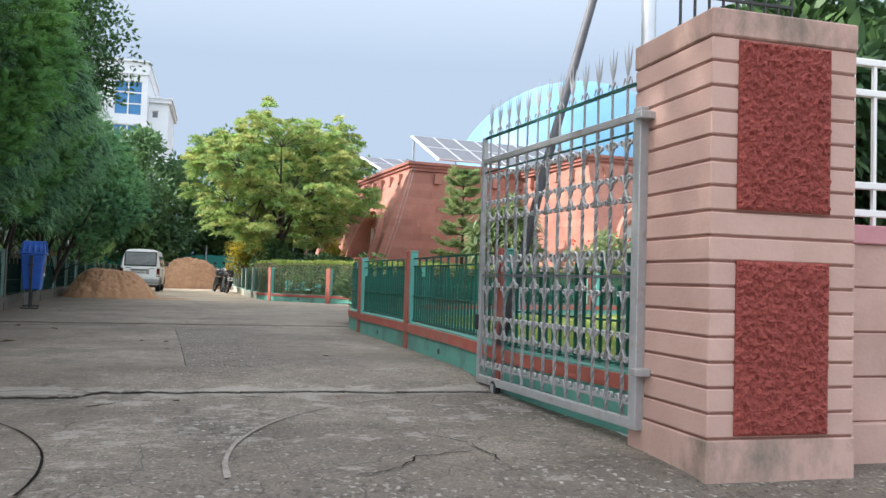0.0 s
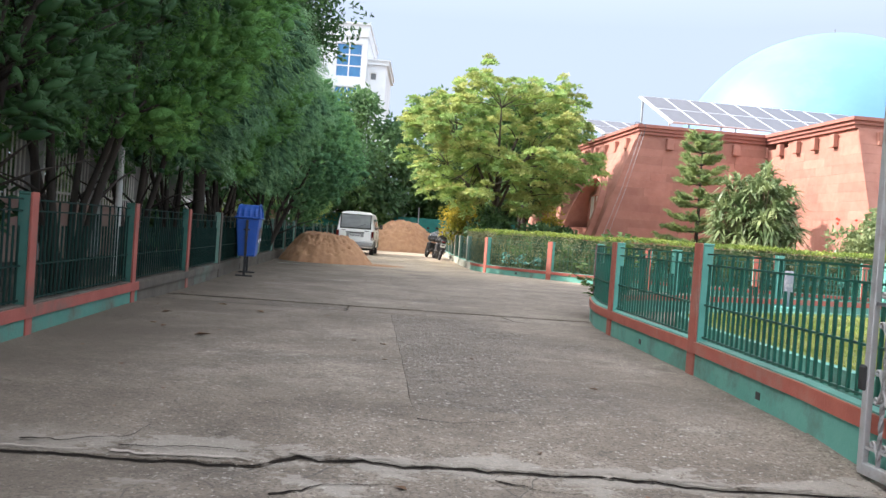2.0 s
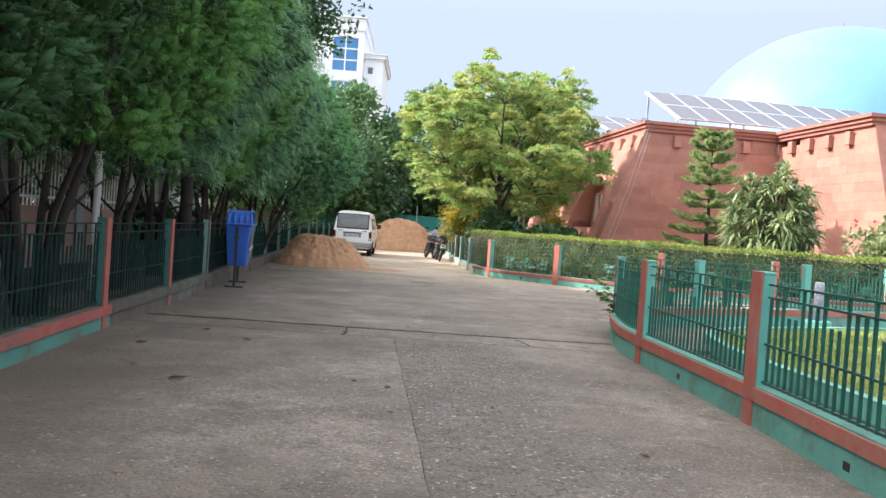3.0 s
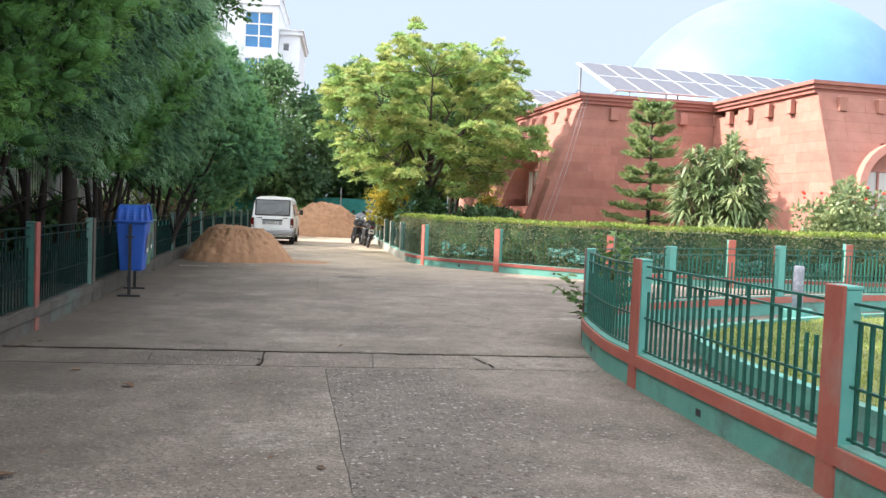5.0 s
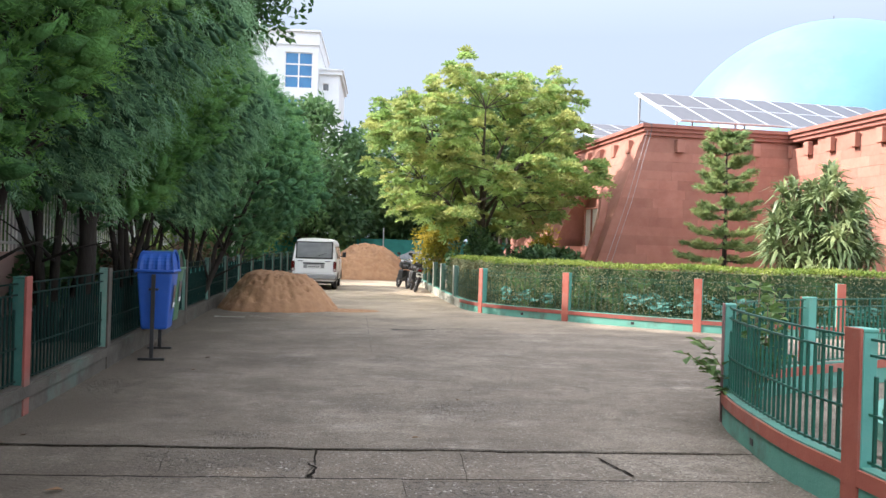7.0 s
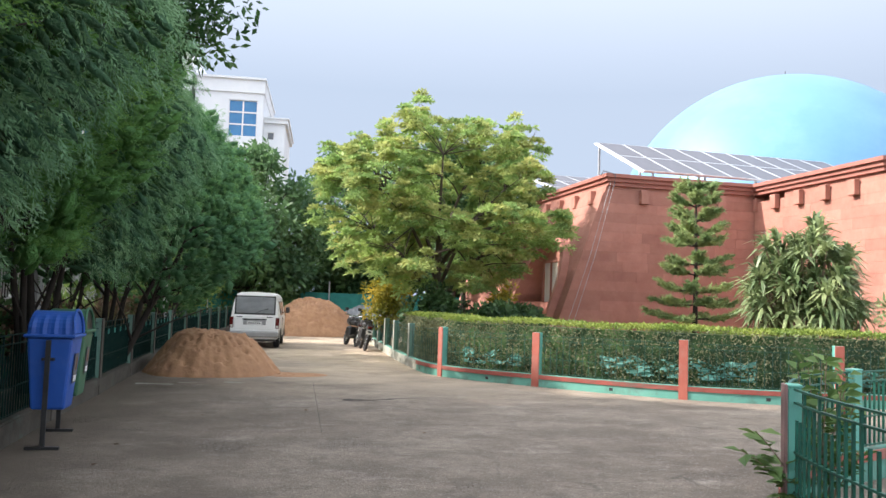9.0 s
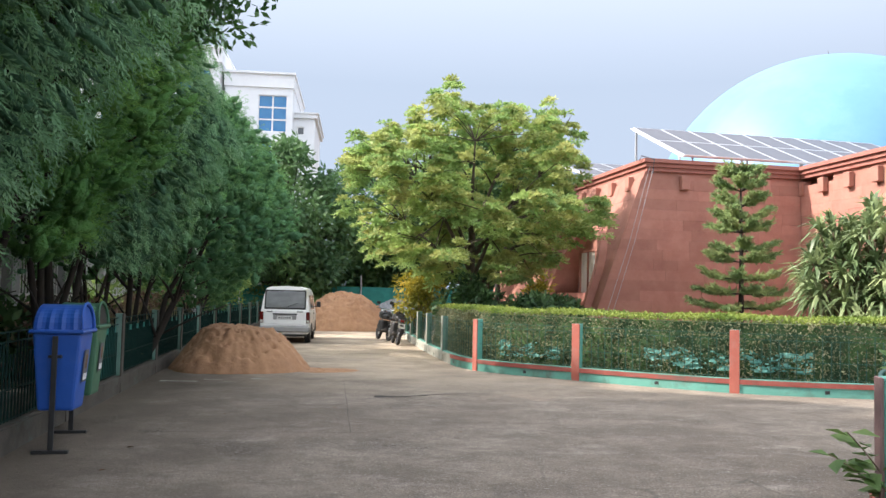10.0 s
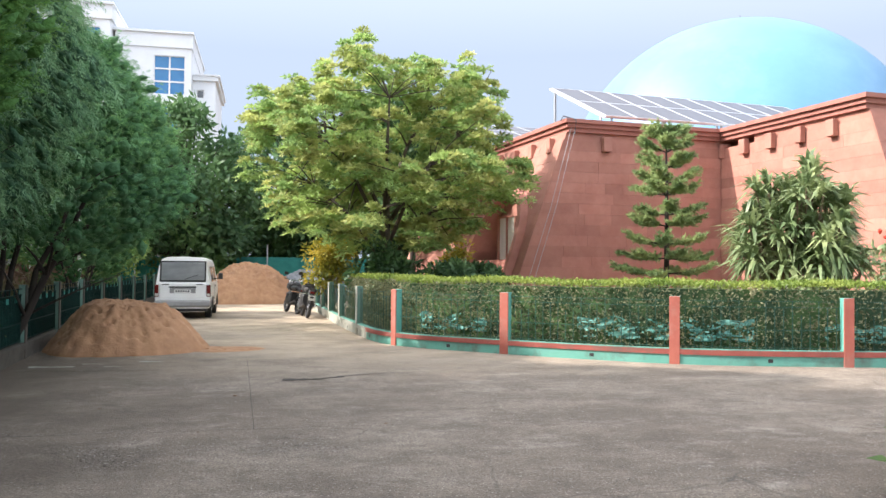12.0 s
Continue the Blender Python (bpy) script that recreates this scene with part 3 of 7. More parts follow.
def ribbon(bm, pts, width, z0, z1, closed=False):
    """A wall of that width along a plan line, from z0 to z1 (numbers or functions of a point)."""
    pts = [Vector((p[0], p[1], 0)) for p in pts]
    rows = []
    for i, p in enumerate(pts):
        d = (pts[min(i + 1, len(pts) - 1)] - pts[max(i - 1, 0)]).normalized()
        s = Vector((-d.y, d.x, 0)) * (width / 2)
        a = z0(p) if callable(z0) else z0
        b = z1(p) if callable(z1) else z1
        rows.append([bm.verts.new((q.x, q.y, z)) for q, z in ((p + s, a), (p - s, a), (p - s, b), (p + s, b))])
    for ra, rb in zip(rows, rows[1:]):
        for k in range(4):
            bm.faces.new((ra[k], ra[(k + 1) % 4], rb[(k + 1) % 4], rb[k]))
    bm.faces.new(list(reversed(rows[0])))
    bm.faces.new(rows[-1])
    bmesh.ops.recalc_face_normals(bm, faces=bm.faces)
    return bm


def quads_mesh(name, quads, material):
    """A mesh of loose leaves from an array of n x 4 x 3 corners."""
    quads = np.asarray(quads, dtype=np.float32)
    n = len(quads)
    me = bpy.data.meshes.new(name)
    me.vertices.add(n * 4)
    me.vertices.foreach_set("co", quads.reshape(-1))
    me.loops.add(n * 4)
    me.loops.foreach_set("vertex_index", np.arange(n * 4, dtype=np.int32))
    me.polygons.add(n)
    me.polygons.foreach_set("loop_start", np.arange(0, n * 4, 4, dtype=np.int32))
    me.polygons.foreach_set("loop_total", np.full(n, 4, dtype=np.int32))
    me.materials.append(material)
    me.update(calc_edges=True)
    return me


def unit(v):
    return v / (np.linalg.norm(v, axis=-1, keepdims=True) + 1e-9)


def leaves(rng, at, axis, length, width, droop=0.0, spread=0.6):
    """Pointed leaves: at each place one along its axis, turned at random; length and width may be arrays."""
    n = len(at)
    axis = unit(axis + rng.normal(0, spread, (n, 3)) + np.array([0, 0, -droop]))
    side = unit(np.cross(axis, rng.normal(0, 1, (n, 3))))
    ln = np.broadcast_to(np.asarray(length, dtype=float), (n,))[:, None] * rng.uniform(0.7, 1.25, (n, 1))
    wd = np.broadcast_to(np.asarray(width, dtype=float), (n,))[:, None] * rng.uniform(0.8, 1.2, (n, 1))
    mid = at + axis * ln * 0.45
    return np.stack([at, mid + side * wd / 2, at + axis * ln, mid - side * wd / 2], 1)


def sprays(rng, at, axis, length, leaflets=7, width=0.3, leaf=0.45, wide=1.0):
    """Feathery sprays: a row of narrow leaflets either side of a drooping stem."""
    n = len(at)
    axis = unit(axis)
    side = unit(np.cross(axis, rng.normal(0, 1, (n, 3))))
    ln = length * rng.uniform(0.7, 1.3, (n, 1))
    out = []
    for k in range(leaflets):
        f = (k + 0.5) / leaflets
        s = 1 if k % 2 else -1
        base = at + axis * ln * f * 0.85 + np.array([0, 0, -0.35]) * ln * f * f
        a = unit(axis * 0.9 + side * s * wide * (1.0 - 0.5 * f) + rng.normal(0, 0.15, (n, 3)) + np.array([0, 0, -0.15]))
        b = unit(np.cross(a, np.cross(axis, side)))
        l2 = ln * leaf * (1.1 - 0.6 * f)
        w2 = l2 * width
        mid = base + a * l2 * 0.5
        out.append(np.stack([base, mid + b * w2 / 2, base + a * l2, mid - b * w2 / 2], 1))
    return np.concatenate(out)


# ---- ground and drive ----
GROUND_Y = [-400, -6, 0, 1.0, 2.5, 4.2, 6.8, 8.0, 900]
GROUND_Z = [-0.78, -0.74, -0.66, -0.58, -0.40, -0.17, -0.09, 0.0, 0.0]


def gz(y):
    return float(np.interp(y, GROUND_Y, GROUND_Z))


def sheet(bm, xs, ys, drop=0.0):
    grid = [[bm.verts.new((x, y, gz(y) - drop)) for x in xs] for y in ys]
    for a, b in zip(grid, grid[1:]):
        for k in range(len(xs) - 1):
            bm.faces.new((a[k], a[k + 1], b[k + 1], b[k]))
    return bm


ground = part("ground", sheet(bmesh.new(), [-900, -60, -20, -8, -3, 0, 3, 8, 20, 60, 900], [-400, -60, -20, -6, -3, 0, 1, 2.5, 4.2, 5.5, 6.8, 8, 12, 20, 40, 70, 150, 900], 0.06), M_SOIL)
tagged(ground, "brown soil ground with patchy grass", "ground", kind="structure")

road = thing("road", pose(0, 0, 0), "worn grey-brown concrete driveway with cracks and joints", "driveway", kind="structure")


def jag(x, seed, amount):
    return amount * (noise.noise(Vector((x * 1.3, seed, 0))) + 0.6 * noise.noise(Vector((x * 4.1, seed, 3))) + 0.5 * noise.noise(Vector((x * 11, seed, 7))) + 0.25 * noise.noise(Vector((x * 26, seed, 11))))


def crack_y(x):
    f = min(1.0, max(0.0, (x + 0.32) / 0.12))
    fine = 0.016 * noise.noise(Vector((x * 23, 3, 1))) + 0.012 * noise.noise(Vector((x * 47, 8, 2)))
    return 6.80 + 0.15 * f - 0.03 * max(0.0, x - 0.5) + jag(x, 2.0, 0.055) + fine


def slab(name, low, high, x0, x1, step=0.12, rows=14, material=M_CONCRETE, lift=0.0):
    """A slab between the lines y = low(x) and y = high(x), from x0(y) to x1(y); its rim turns down into the joint."""
    bm = bmesh.new()
    fx0 = x0 if callable(x0) else (lambda y: x0)
    fx1 = x1 if callable(x1) else (lambda y: x1)
    n = max(2, int((fx1(high(0)) - fx0(high(0))) / step))
    grid = []
    for j in range(rows + 1):
        f = j / rows
        ym = low(0) * (1 - f) + high(0) * f
        row = []
        for k in range(n + 1):
            x = fx0(ym) + (fx1(ym) - fx0(ym)) * k / n
            y = low(x) * (1 - f) + high(x) * f
            row.append(bm.verts.new((x, y, gz(y) + lift + 0.004 * noise.noise(Vector((x * 0.7, y * 0.7, 1))))))
        grid.append(row)
    for a, b in zip(grid, grid[1:]):
        for k in range(n):
            bm.faces.new((a[k], a[k + 1], b[k + 1], b[k]))
    rim = grid[0] + [r[-1] for r in grid[1:]] + list(reversed(grid[-1]))[1:] + [r[0] for r in reversed(grid[1:-1])]
    down = [bm.verts.new((v.co.x, v.co.y, v.co.z - 0.05)) for v in rim]
    for k in range(len(rim)):
        q = (k + 1) % len(rim)
        bm.faces.new((rim[q], rim[k], down[k], down[q]))
    return part(name, bm, material, road)


def seam_x(y):
    return 0.37 - 0.063 * (y - 7.87) + 0.012 * noise.noise(Vector((0, y * 2.0, 4)))


def joint(y0, seed, gap):
    return lambda x: y0 + gap + jag(x, seed, 0.03)


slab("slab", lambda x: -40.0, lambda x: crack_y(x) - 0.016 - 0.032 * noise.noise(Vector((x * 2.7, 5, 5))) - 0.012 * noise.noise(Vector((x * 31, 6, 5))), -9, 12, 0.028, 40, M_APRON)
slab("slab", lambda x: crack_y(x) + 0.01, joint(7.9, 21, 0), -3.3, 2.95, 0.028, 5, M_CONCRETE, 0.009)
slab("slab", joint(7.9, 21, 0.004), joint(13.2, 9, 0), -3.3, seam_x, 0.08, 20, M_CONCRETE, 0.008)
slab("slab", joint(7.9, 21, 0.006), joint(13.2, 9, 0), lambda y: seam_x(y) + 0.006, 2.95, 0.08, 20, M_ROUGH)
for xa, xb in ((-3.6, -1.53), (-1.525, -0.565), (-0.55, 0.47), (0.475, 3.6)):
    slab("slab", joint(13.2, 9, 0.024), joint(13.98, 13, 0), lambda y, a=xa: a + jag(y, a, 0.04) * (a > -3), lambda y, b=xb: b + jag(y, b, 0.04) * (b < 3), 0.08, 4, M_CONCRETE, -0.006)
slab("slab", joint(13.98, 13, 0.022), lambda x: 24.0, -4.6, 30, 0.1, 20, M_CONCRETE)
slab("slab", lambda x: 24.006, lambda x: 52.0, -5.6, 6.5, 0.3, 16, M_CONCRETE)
bed = part("joint_bed", sheet(bmesh.new(), [-9, -3, 3, 12], [-6, 0, 1, 2.5, 4.2, 6.8, 8, 14, 24], 0.045), M_DIRT_SHADE, road, "dark dirt in the joints")



def strip_mesh(pts, widths, lift, seed, material, name, label, wander=1.0):
    """A thin ragged strip lying on the concrete along pts."""
    p = [Vector(q) for q in pts]
    fine = [p[i].lerp(p[i + 1], k / 14) for i in range(len(p) - 1) for k in range(14)] + [p[-1]]
    bm = bmesh.new()
    prev = None
    for i, q in enumerate(fine):
        g = (fine[min(i + 1, len(fine) - 1)] - fine[max(i - 1, 0)]).normalized()
        side = Vector((-g.y, g.x))
        f = i / (len(fine) - 1)
        w = widths[0] * (1 - f) + widths[1] * f
        w *= 1 + min(0.9, 0.25 + wander) * noise.noise(Vector((q.x * 9, q.y * 9, seed)))
        c = q + side * wander * (0.035 * noise.noise(Vector((q.x * 5, q.y * 5, seed + 3))) + 0.02 * noise.noise(Vector((q.x * 17, q.y * 17, seed + 5))))
        row = [bm.verts.new((v.x, v.y, gz(v.y) + lift)) for v in (c + side * w / 2, c - side * w / 2)]
        if prev:
            bm.faces.new((prev[0], prev[1], row[1], row[0]))
        prev = row
    bmesh.ops.recalc_face_normals(bm, faces=bm.faces)
    if bm.faces[:][0].normal.z < 0:
        bmesh.ops.reverse_faces(bm, faces=bm.faces)
    return part(name, bm, material, road, label)


# black strip over the great crack, painting in the shadow of its gap
strip_mesh([(-3.25 + 0.1 * i, crack_y(-3.25 + 0.1 * i) - 0.012) for i in range(62)], (0.034, 0.022), 0.0055, 33.0, M_CRACK, "crack", "wide dark crack across the drive", 0.6)
# dark strips over the two long joints
for y0, seed, lift in ((13.2, 9, 0.0095), (13.98, 13, 0.006)):
    strip_mesh([(-3.1 + 0.12 * i, joint(y0, seed, 0.012)(-3.1 + 0.12 * i)) for i in range(47)], (0.022, 0.016), lift, 34.0 + seed, M_CRACK, "joint_line", "dark line along a joint", 0.1)
# pale crumbled lips along the great crack, and the lesser cracks beside it
for k, (xa, xb, up, w) in enumerate(((-3.2, -1.1, 0.034, 0.045), (-1.0, -0.35, 0.045, 0.065), (-0.2, 0.9, 0.028, 0.035), (0.95, 2.8, 0.028, 0.035))):
    strip_mesh([(xa + (xb - xa) * i / 8, crack_y(xa + (xb - xa) * i / 8) + up) for i in range(9)], (w * 0.4, w * 0.25), 0.0195, 40.0 + k, M_LIP, "crack_lip", "pale crumbled edge of the crack", 1.0)
for k, (pts, w) in enumerate((
        (((-1.45, 6.93), (-1.23, 6.95), (-1.02, 7.05), (-0.94, 7.24)), (0.016, 0.004)),
        (((-0.99, 6.93), (-0.63, 6.96), (-0.28, 6.98)), (0.010, 0.006)),
        (((-0.2, 6.45), (-0.1, 6.53), (0.03, 6.62), (0.3, 6.66)), (0.016, 0.005)),
        (((0.77, 6.80), (0.95, 6.72), (1.15, 6.70)), (0.012, 0.004)),
        (((0.4, 7.63), (0.6, 7.60), (0.9, 7.68)), (0.010, 0.004)),
        (((1.46, 13.86), (1.52, 13.6), (1.57, 13.36)), (0.012, 0.03)),
        (((1.40, 13.93), (1.30, 13.97), (1.1, 13.99)), (0.012, 0.006)),
        (((-0.57, 13.60), (-0.50, 13.5), (-0.52, 13.26)), (0.012, 0.03)),
        (((1.25, 4.62), (1.5, 4.70), (1.62, 4.95), (1.95, 5.02)), (0.006, 0.012)),
        (((1.75, 5.5), (2.0, 5.2), (2.02, 4.8)), (0.006, 0.010)))):
    strip_mesh(pts, w, 0.0205 if 6.8 < pts[0][1] < 7.8 else (0.001 if pts[0][1] > 13 else 0.009), 60.0 + k, M_CRACK, "crack", "dark crack in the concrete")

# tracks worn by the gate wheels
for cx, cy, r, a0, a1, mat in ((2.62, 4.85, 1.97, 126, 186, M_TRACK), (2.62, 4.85, 1.97, 100, 122, M_TRACK), (-2.15, 4.75, 1.98, -8, 48, M_CRACK)):
    pts = [(cx + r * math.cos(radians(a0 + (a1 - a0) * k / 12)), cy + r * math.sin(radians(a0 + (a1 - a0) * k / 12))) for k in range(13)]
    strip_mesh(pts, (0.010, 0.030) if a1 > 60 else (0.016, 0.008), 0.008, cx + a0, mat, "wheel_track", "curved track worn by a gate wheel", 0.1)

# fine joints in the far slab
strip_mesh([(-0.22 - 0.012 * k, 19.5 + 0.4 * k) for k in range(16)], (0.006, 0.004), 0.0055, 95.0, M_DIRT_SHADE, "joint_line", "dark line along a joint", 0.25)
strip_mesh([(-2.7 + 0.3 * k, 19.5 + 0.02 * math.sin(2.0 * k)) for k in range(14)], (0.014, 0.008), 0.0055, 96.0, M_DIRT_SHADE, "joint_line", "dark line along a joint", 0.3)

# sandy silt washed over the apron
for k, (xa, xb, y, w) in enumerate(((-2.2, -1.35, 5.85, 0.10), (-1.9, -0.8, 5.68, 0.13), (-2.3, -1.5, 5.5, 0.10), (-1.3, -0.75, 5.86, 0.06))):
    strip_mesh([(xa + (xb - xa) * i / 4, y + 0.04 * math.sin(2.1 * i + k)) for i in range(5)], (w, w * 0.5), 0.0085, 75.0 + k, M_SILT, "silt_streak", "pale sandy silt on the concrete", 1.0)

# pale strips on the concrete before the sand heap
for k, (xa, xb, y, w) in enumerate(((-3.35, -2.75, 24.5, 0.16), (-2.7, -2.4, 24.8, 0.07), (-1.95, -1.6, 25.0, 0.12), (-2.35, -2.1, 24.45, 0.05))):
    strip_mesh(((xa, y), ((xa + xb) / 2, y + 0.03), (xb, y - 0.02)), (w, w * 0.4), 0.0075, 70.0 + k, M_FADED, "cement_splash", "pale strip on the concrete", 1.0)

# flat strips paint in the shadowed depth of a broken hollow and the worn line running from it
strip_mesh(((0.1, 22.75), (0.5, 22.7), (0.9, 22.95)), (0.15, 0.05), 0.007, 90.3, M_DIRT_SHADE, "worn_hollow", "flat dark strip for the shaded depth of a broken hollow")
strip_mesh(((0.8, 22.95), (1.4, 23.15), (2.1, 23.25)), (0.03, 0.012), 0.007, 91.3, M_DIRT_SHADE, "worn_hollow", "flat dark strip for the shaded depth of a broken hollow")


# ---- fences ----
def fence_bar(h, r=0.0075):
    bm = bmesh.new()
    box(bm, -r, r, -r, r, 0, h)
    me = bpy.data.meshes.new("bar")
    bm.to_mesh(me)
    bm.free()
    return me


def smooth_line(pts, step):
    """Points at even steps along a rounded line through pts (Catmull-Rom)."""
    p = [Vector((a, b)) for a, b in pts]
    p = [2 * p[0] - p[1]] + p + [2 * p[-1] - p[-2]]
    fine = []
    for i in range(1, len(p) - 2):
        for k in range(24):
            t = k / 24
            fine.append(0.5 * ((2 * p[i]) + (p[i + 1] - p[i - 1]) * t + (2 * p[i - 1] - 5 * p[i] + 4 * p[i + 1] - p[i + 2]) * t * t + (3 * p[i] - p[i - 1] - 3 * p[i + 1] + p[i + 2]) * t ** 3))
    fine.append(p[-2])
    return fine


def arc_table(line):
    d = [0.0]
    for a, b in zip(line, line[1:]):
        d.append(d[-1] + (b - a).length)
    return d


def at_dist(line, d, s):
    i = int(np.searchsorted(d, s))
    i = min(max(i, 1), len(line) - 1)
    t = (s - d[i - 1]) / max(1e-6, d[i] - d[i - 1])
    p = line[i - 1].lerp(line[i], t)
    g = (line[i] - line[i - 1]).normalized()
    return p, g


def fence(label, pts, posts, height, road_side, mats, pitch=0.092, bar_r=0.0075, bars_near=300, group="garden fences", half=0.105, worn_from=999.0, net=None, drains=False, wide=0.20, worn=None, plain=(), low=0.205, high=0.305, along=0.075, shift=0.0, net_from=0.0, tall=(), bare_from=None):
    """A plinth with a coping band along a rounded line, posts at the given points of it, and iron railings between.
    road_side: +1 if the road lies to the left of the line, -1 if to the right."""
    m_wall, m_band, m_front, m_side, m_bar = mats
    worn_paint = worn
    split = worn_from if bare_from is None else bare_from
    base = thing("fence", pose(pts[0][0], pts[0][1], gz(pts[0][1])), label, "fence", group)
    inv = base.matrix_basis.inverted()
    line = smooth_line(pts, 0.1)
    ways = [(line[min(i + 1, len(line) - 1)] - line[max(i - 1, 0)]).normalized() for i in range(len(line))]
    line = [p + Vector((-g.y, g.x)) * shift * road_side for p, g in zip(line, ways)]
    d = arc_table(line)

    def sub(name, bm, material, parent=base, lab=""):
        bmesh.ops.transform(bm, matrix=inv, verts=bm.verts)
        return part(name, bm, material, parent, lab)

    n = max(2, int(d[-1] / 0.25))
    path = [at_dist(line, d, d[-1] * k / n)[0] for k in range(n + 1)]
    for run, paint, lab, side_paint, wall_lab in (([p for p in path if p.y <= split + 0.2], m_band, "red painted coping band", m_wall, "plastered plinth wall"), ([p for p in path if p.y > split], worn_paint or m_wall, "bare weathered coping", worn_paint or m_wall, "faded weathered plinth")):
        if len(run) > 1:
            sub("plinth", ribbon(bmesh.new(), run, wide, lambda p: gz(p.y) - 0.12, lambda p: gz(p.y) * 0.35 + low), side_paint, base, wall_lab)
            sub("coping", ribbon(bmesh.new(), run, wide + 0.035, lambda p: gz(p.y) * 0.35 + low, lambda p: gz(p.y) * 0.35 + high), paint, base, lab)
    sub("ledge", ribbon(bmesh.new(), path, wide - 0.01, lambda p: gz(p.y) * 0.35 + high, lambda p: gz(p.y) * 0.35 + high + 0.012), worn_paint if bare_from else m_wall, base, "painted top of the plinth")
    stops = []
    for q in posts:
        s = min(range(len(line)), key=lambda i: (line[i] - Vector(q)).length)
        stops.append(d[s])
    for i_post, s in enumerate(stops):
        p, g = at_dist(line, d, s)
        ang = math.degrees(math.atan2(g.y, g.x))
        lift = gz(p.y) * 0.35
        side_mat = M_TEAL_FADED if worn_paint and p.y > worn_from else m_side
        hh = height + (tall[i_post] if i_post < len(tall) else 0.0)
        bm = boxes((-along, along, -half, half, gz(p.y) - 0.1 - lift, hh - 0.02), bevel=0.006)
        post = part("post", bm, side_mat, base, "painted concrete post", m=inv @ pose(p.x, p.y, lift, 0, 0, ang))
        y0 = (half + 0.001) * road_side
        part("post_face", boxes((-along - 0.003, along + 0.003, min(y0, y0 + 0.022 * road_side), max(y0, y0 + 0.022 * road_side), gz(p.y) - 0.1 - lift, hh), bevel=0.004), M_FADED_RED if i_post in plain else (m_front if p.y < worn_from else (worn_paint or m_wall)), post, "faded mauve face" if i_post in plain else ("red painted face" if p.y < worn_from else "bare grey face"))
        part("post_cap", boxes((-along - 0.006, along + 0.006, -half - 0.003, half + 0.0, hh - 0.02, hh), bevel=0.004), side_mat, post)
    top = height - 0.06
    shapes = {h: fence_bar(h - high - 0.035, bar_r) for h in (top + 0.0, top - 0.09, top - 0.2)}
    for me in shapes.values():
        me.materials.append(m_bar)
    count = 0
    rest = bmesh.new()
    for s0, s1 in zip(([0.0] if stops[0] > 0.5 else []) + stops, stops if stops[0] > 0.5 else stops[1:]):
        a, b = s0 + 0.09, s1 - 0.09
        if b - a < 0.2:
            continue
        k = max(2, int((b - a) / 0.25))
        seg = [at_dist(line, d, a + (b - a) * i / k)[0] for i in range(k + 1)]
        lift = gz(seg[k // 2].y) * 0.35
        bm = bmesh.new()
        for z in (high + 0.045, high + 0.315, top - 0.09, top):
            r = bmesh.new()
            ribbon(r, seg, 2.6 * bar_r, lift + z - 0.8 * bar_r, lift + z + 0.8 * bar_r)
            tmp = bpy.data.meshes.new("rail_piece")
            r.to_mesh(tmp)
            r.free()
            bm.from_mesh(tmp)
            bpy.data.meshes.remove(tmp)
        railing = sub("railing", bm, m_bar, base, "iron railing panel")
        if drains:
            p, g = at_dist(line, d, a + (b - a) * 0.55)
            # a black box on the face paints in the dark inside of a drain hole
            hole = part("drain_hole", boxes((-0.04, 0.04, wide / 2 - 0.02, wide / 2 + 0.003, 0.05, 0.11), bevel=0.006), M_BLACK, base, "black box for the darkness of a drain hole", m=inv @ pose(p.x, p.y, gz(p.y) * 0.9, 0, 0, math.degrees(math.atan2(g.y, g.x)) + (0 if road_side > 0 else 180)))
        if net and seg[0].y > net_from:
            g = at_dist(line, d, (a + b) / 2)[1]
            back = Vector((g.y, -g.x)) * 0.03 * road_side
            sub("net_panel", ribbon(bmesh.new(), [q + back for q in seg], 0.006, lift + high + 0.04, lift + top - 0.13), net, railing, "dark green netting tied behind the bars")
        nb = max(3, int(round((b - a) / pitch)))
        for i in range(nb):
            p, g = at_dist(line, d, a + (b - a) * (i + 0.5) / nb)
            ang = math.degrees(math.atan2(g.y, g.x))
            kind = i % 6
            h = top if kind in (0, 3) else (top - 0.2 if kind in (1, 2) else top - 0.09)
            m = pose(p.x, p.y, lift + high + 0.03, 0, 0, ang)
            if count < bars_near:
                piece("bar", shapes[h], railing, "", inv @ m)
            else:
                v0 = len(rest.verts)
                rest.from_mesh(shapes[h])
                rest.verts.ensure_lookup_table()
                bmesh.ops.transform(rest, matrix=inv @ m, verts=rest.verts[v0:])
            count += 1
    if len(rest.verts):
        ob = part("bar_run", rest, m_bar, base, "iron railing bars further along")
        ob["kind"] = "stuff"
    else:
        rest.free()
    return base


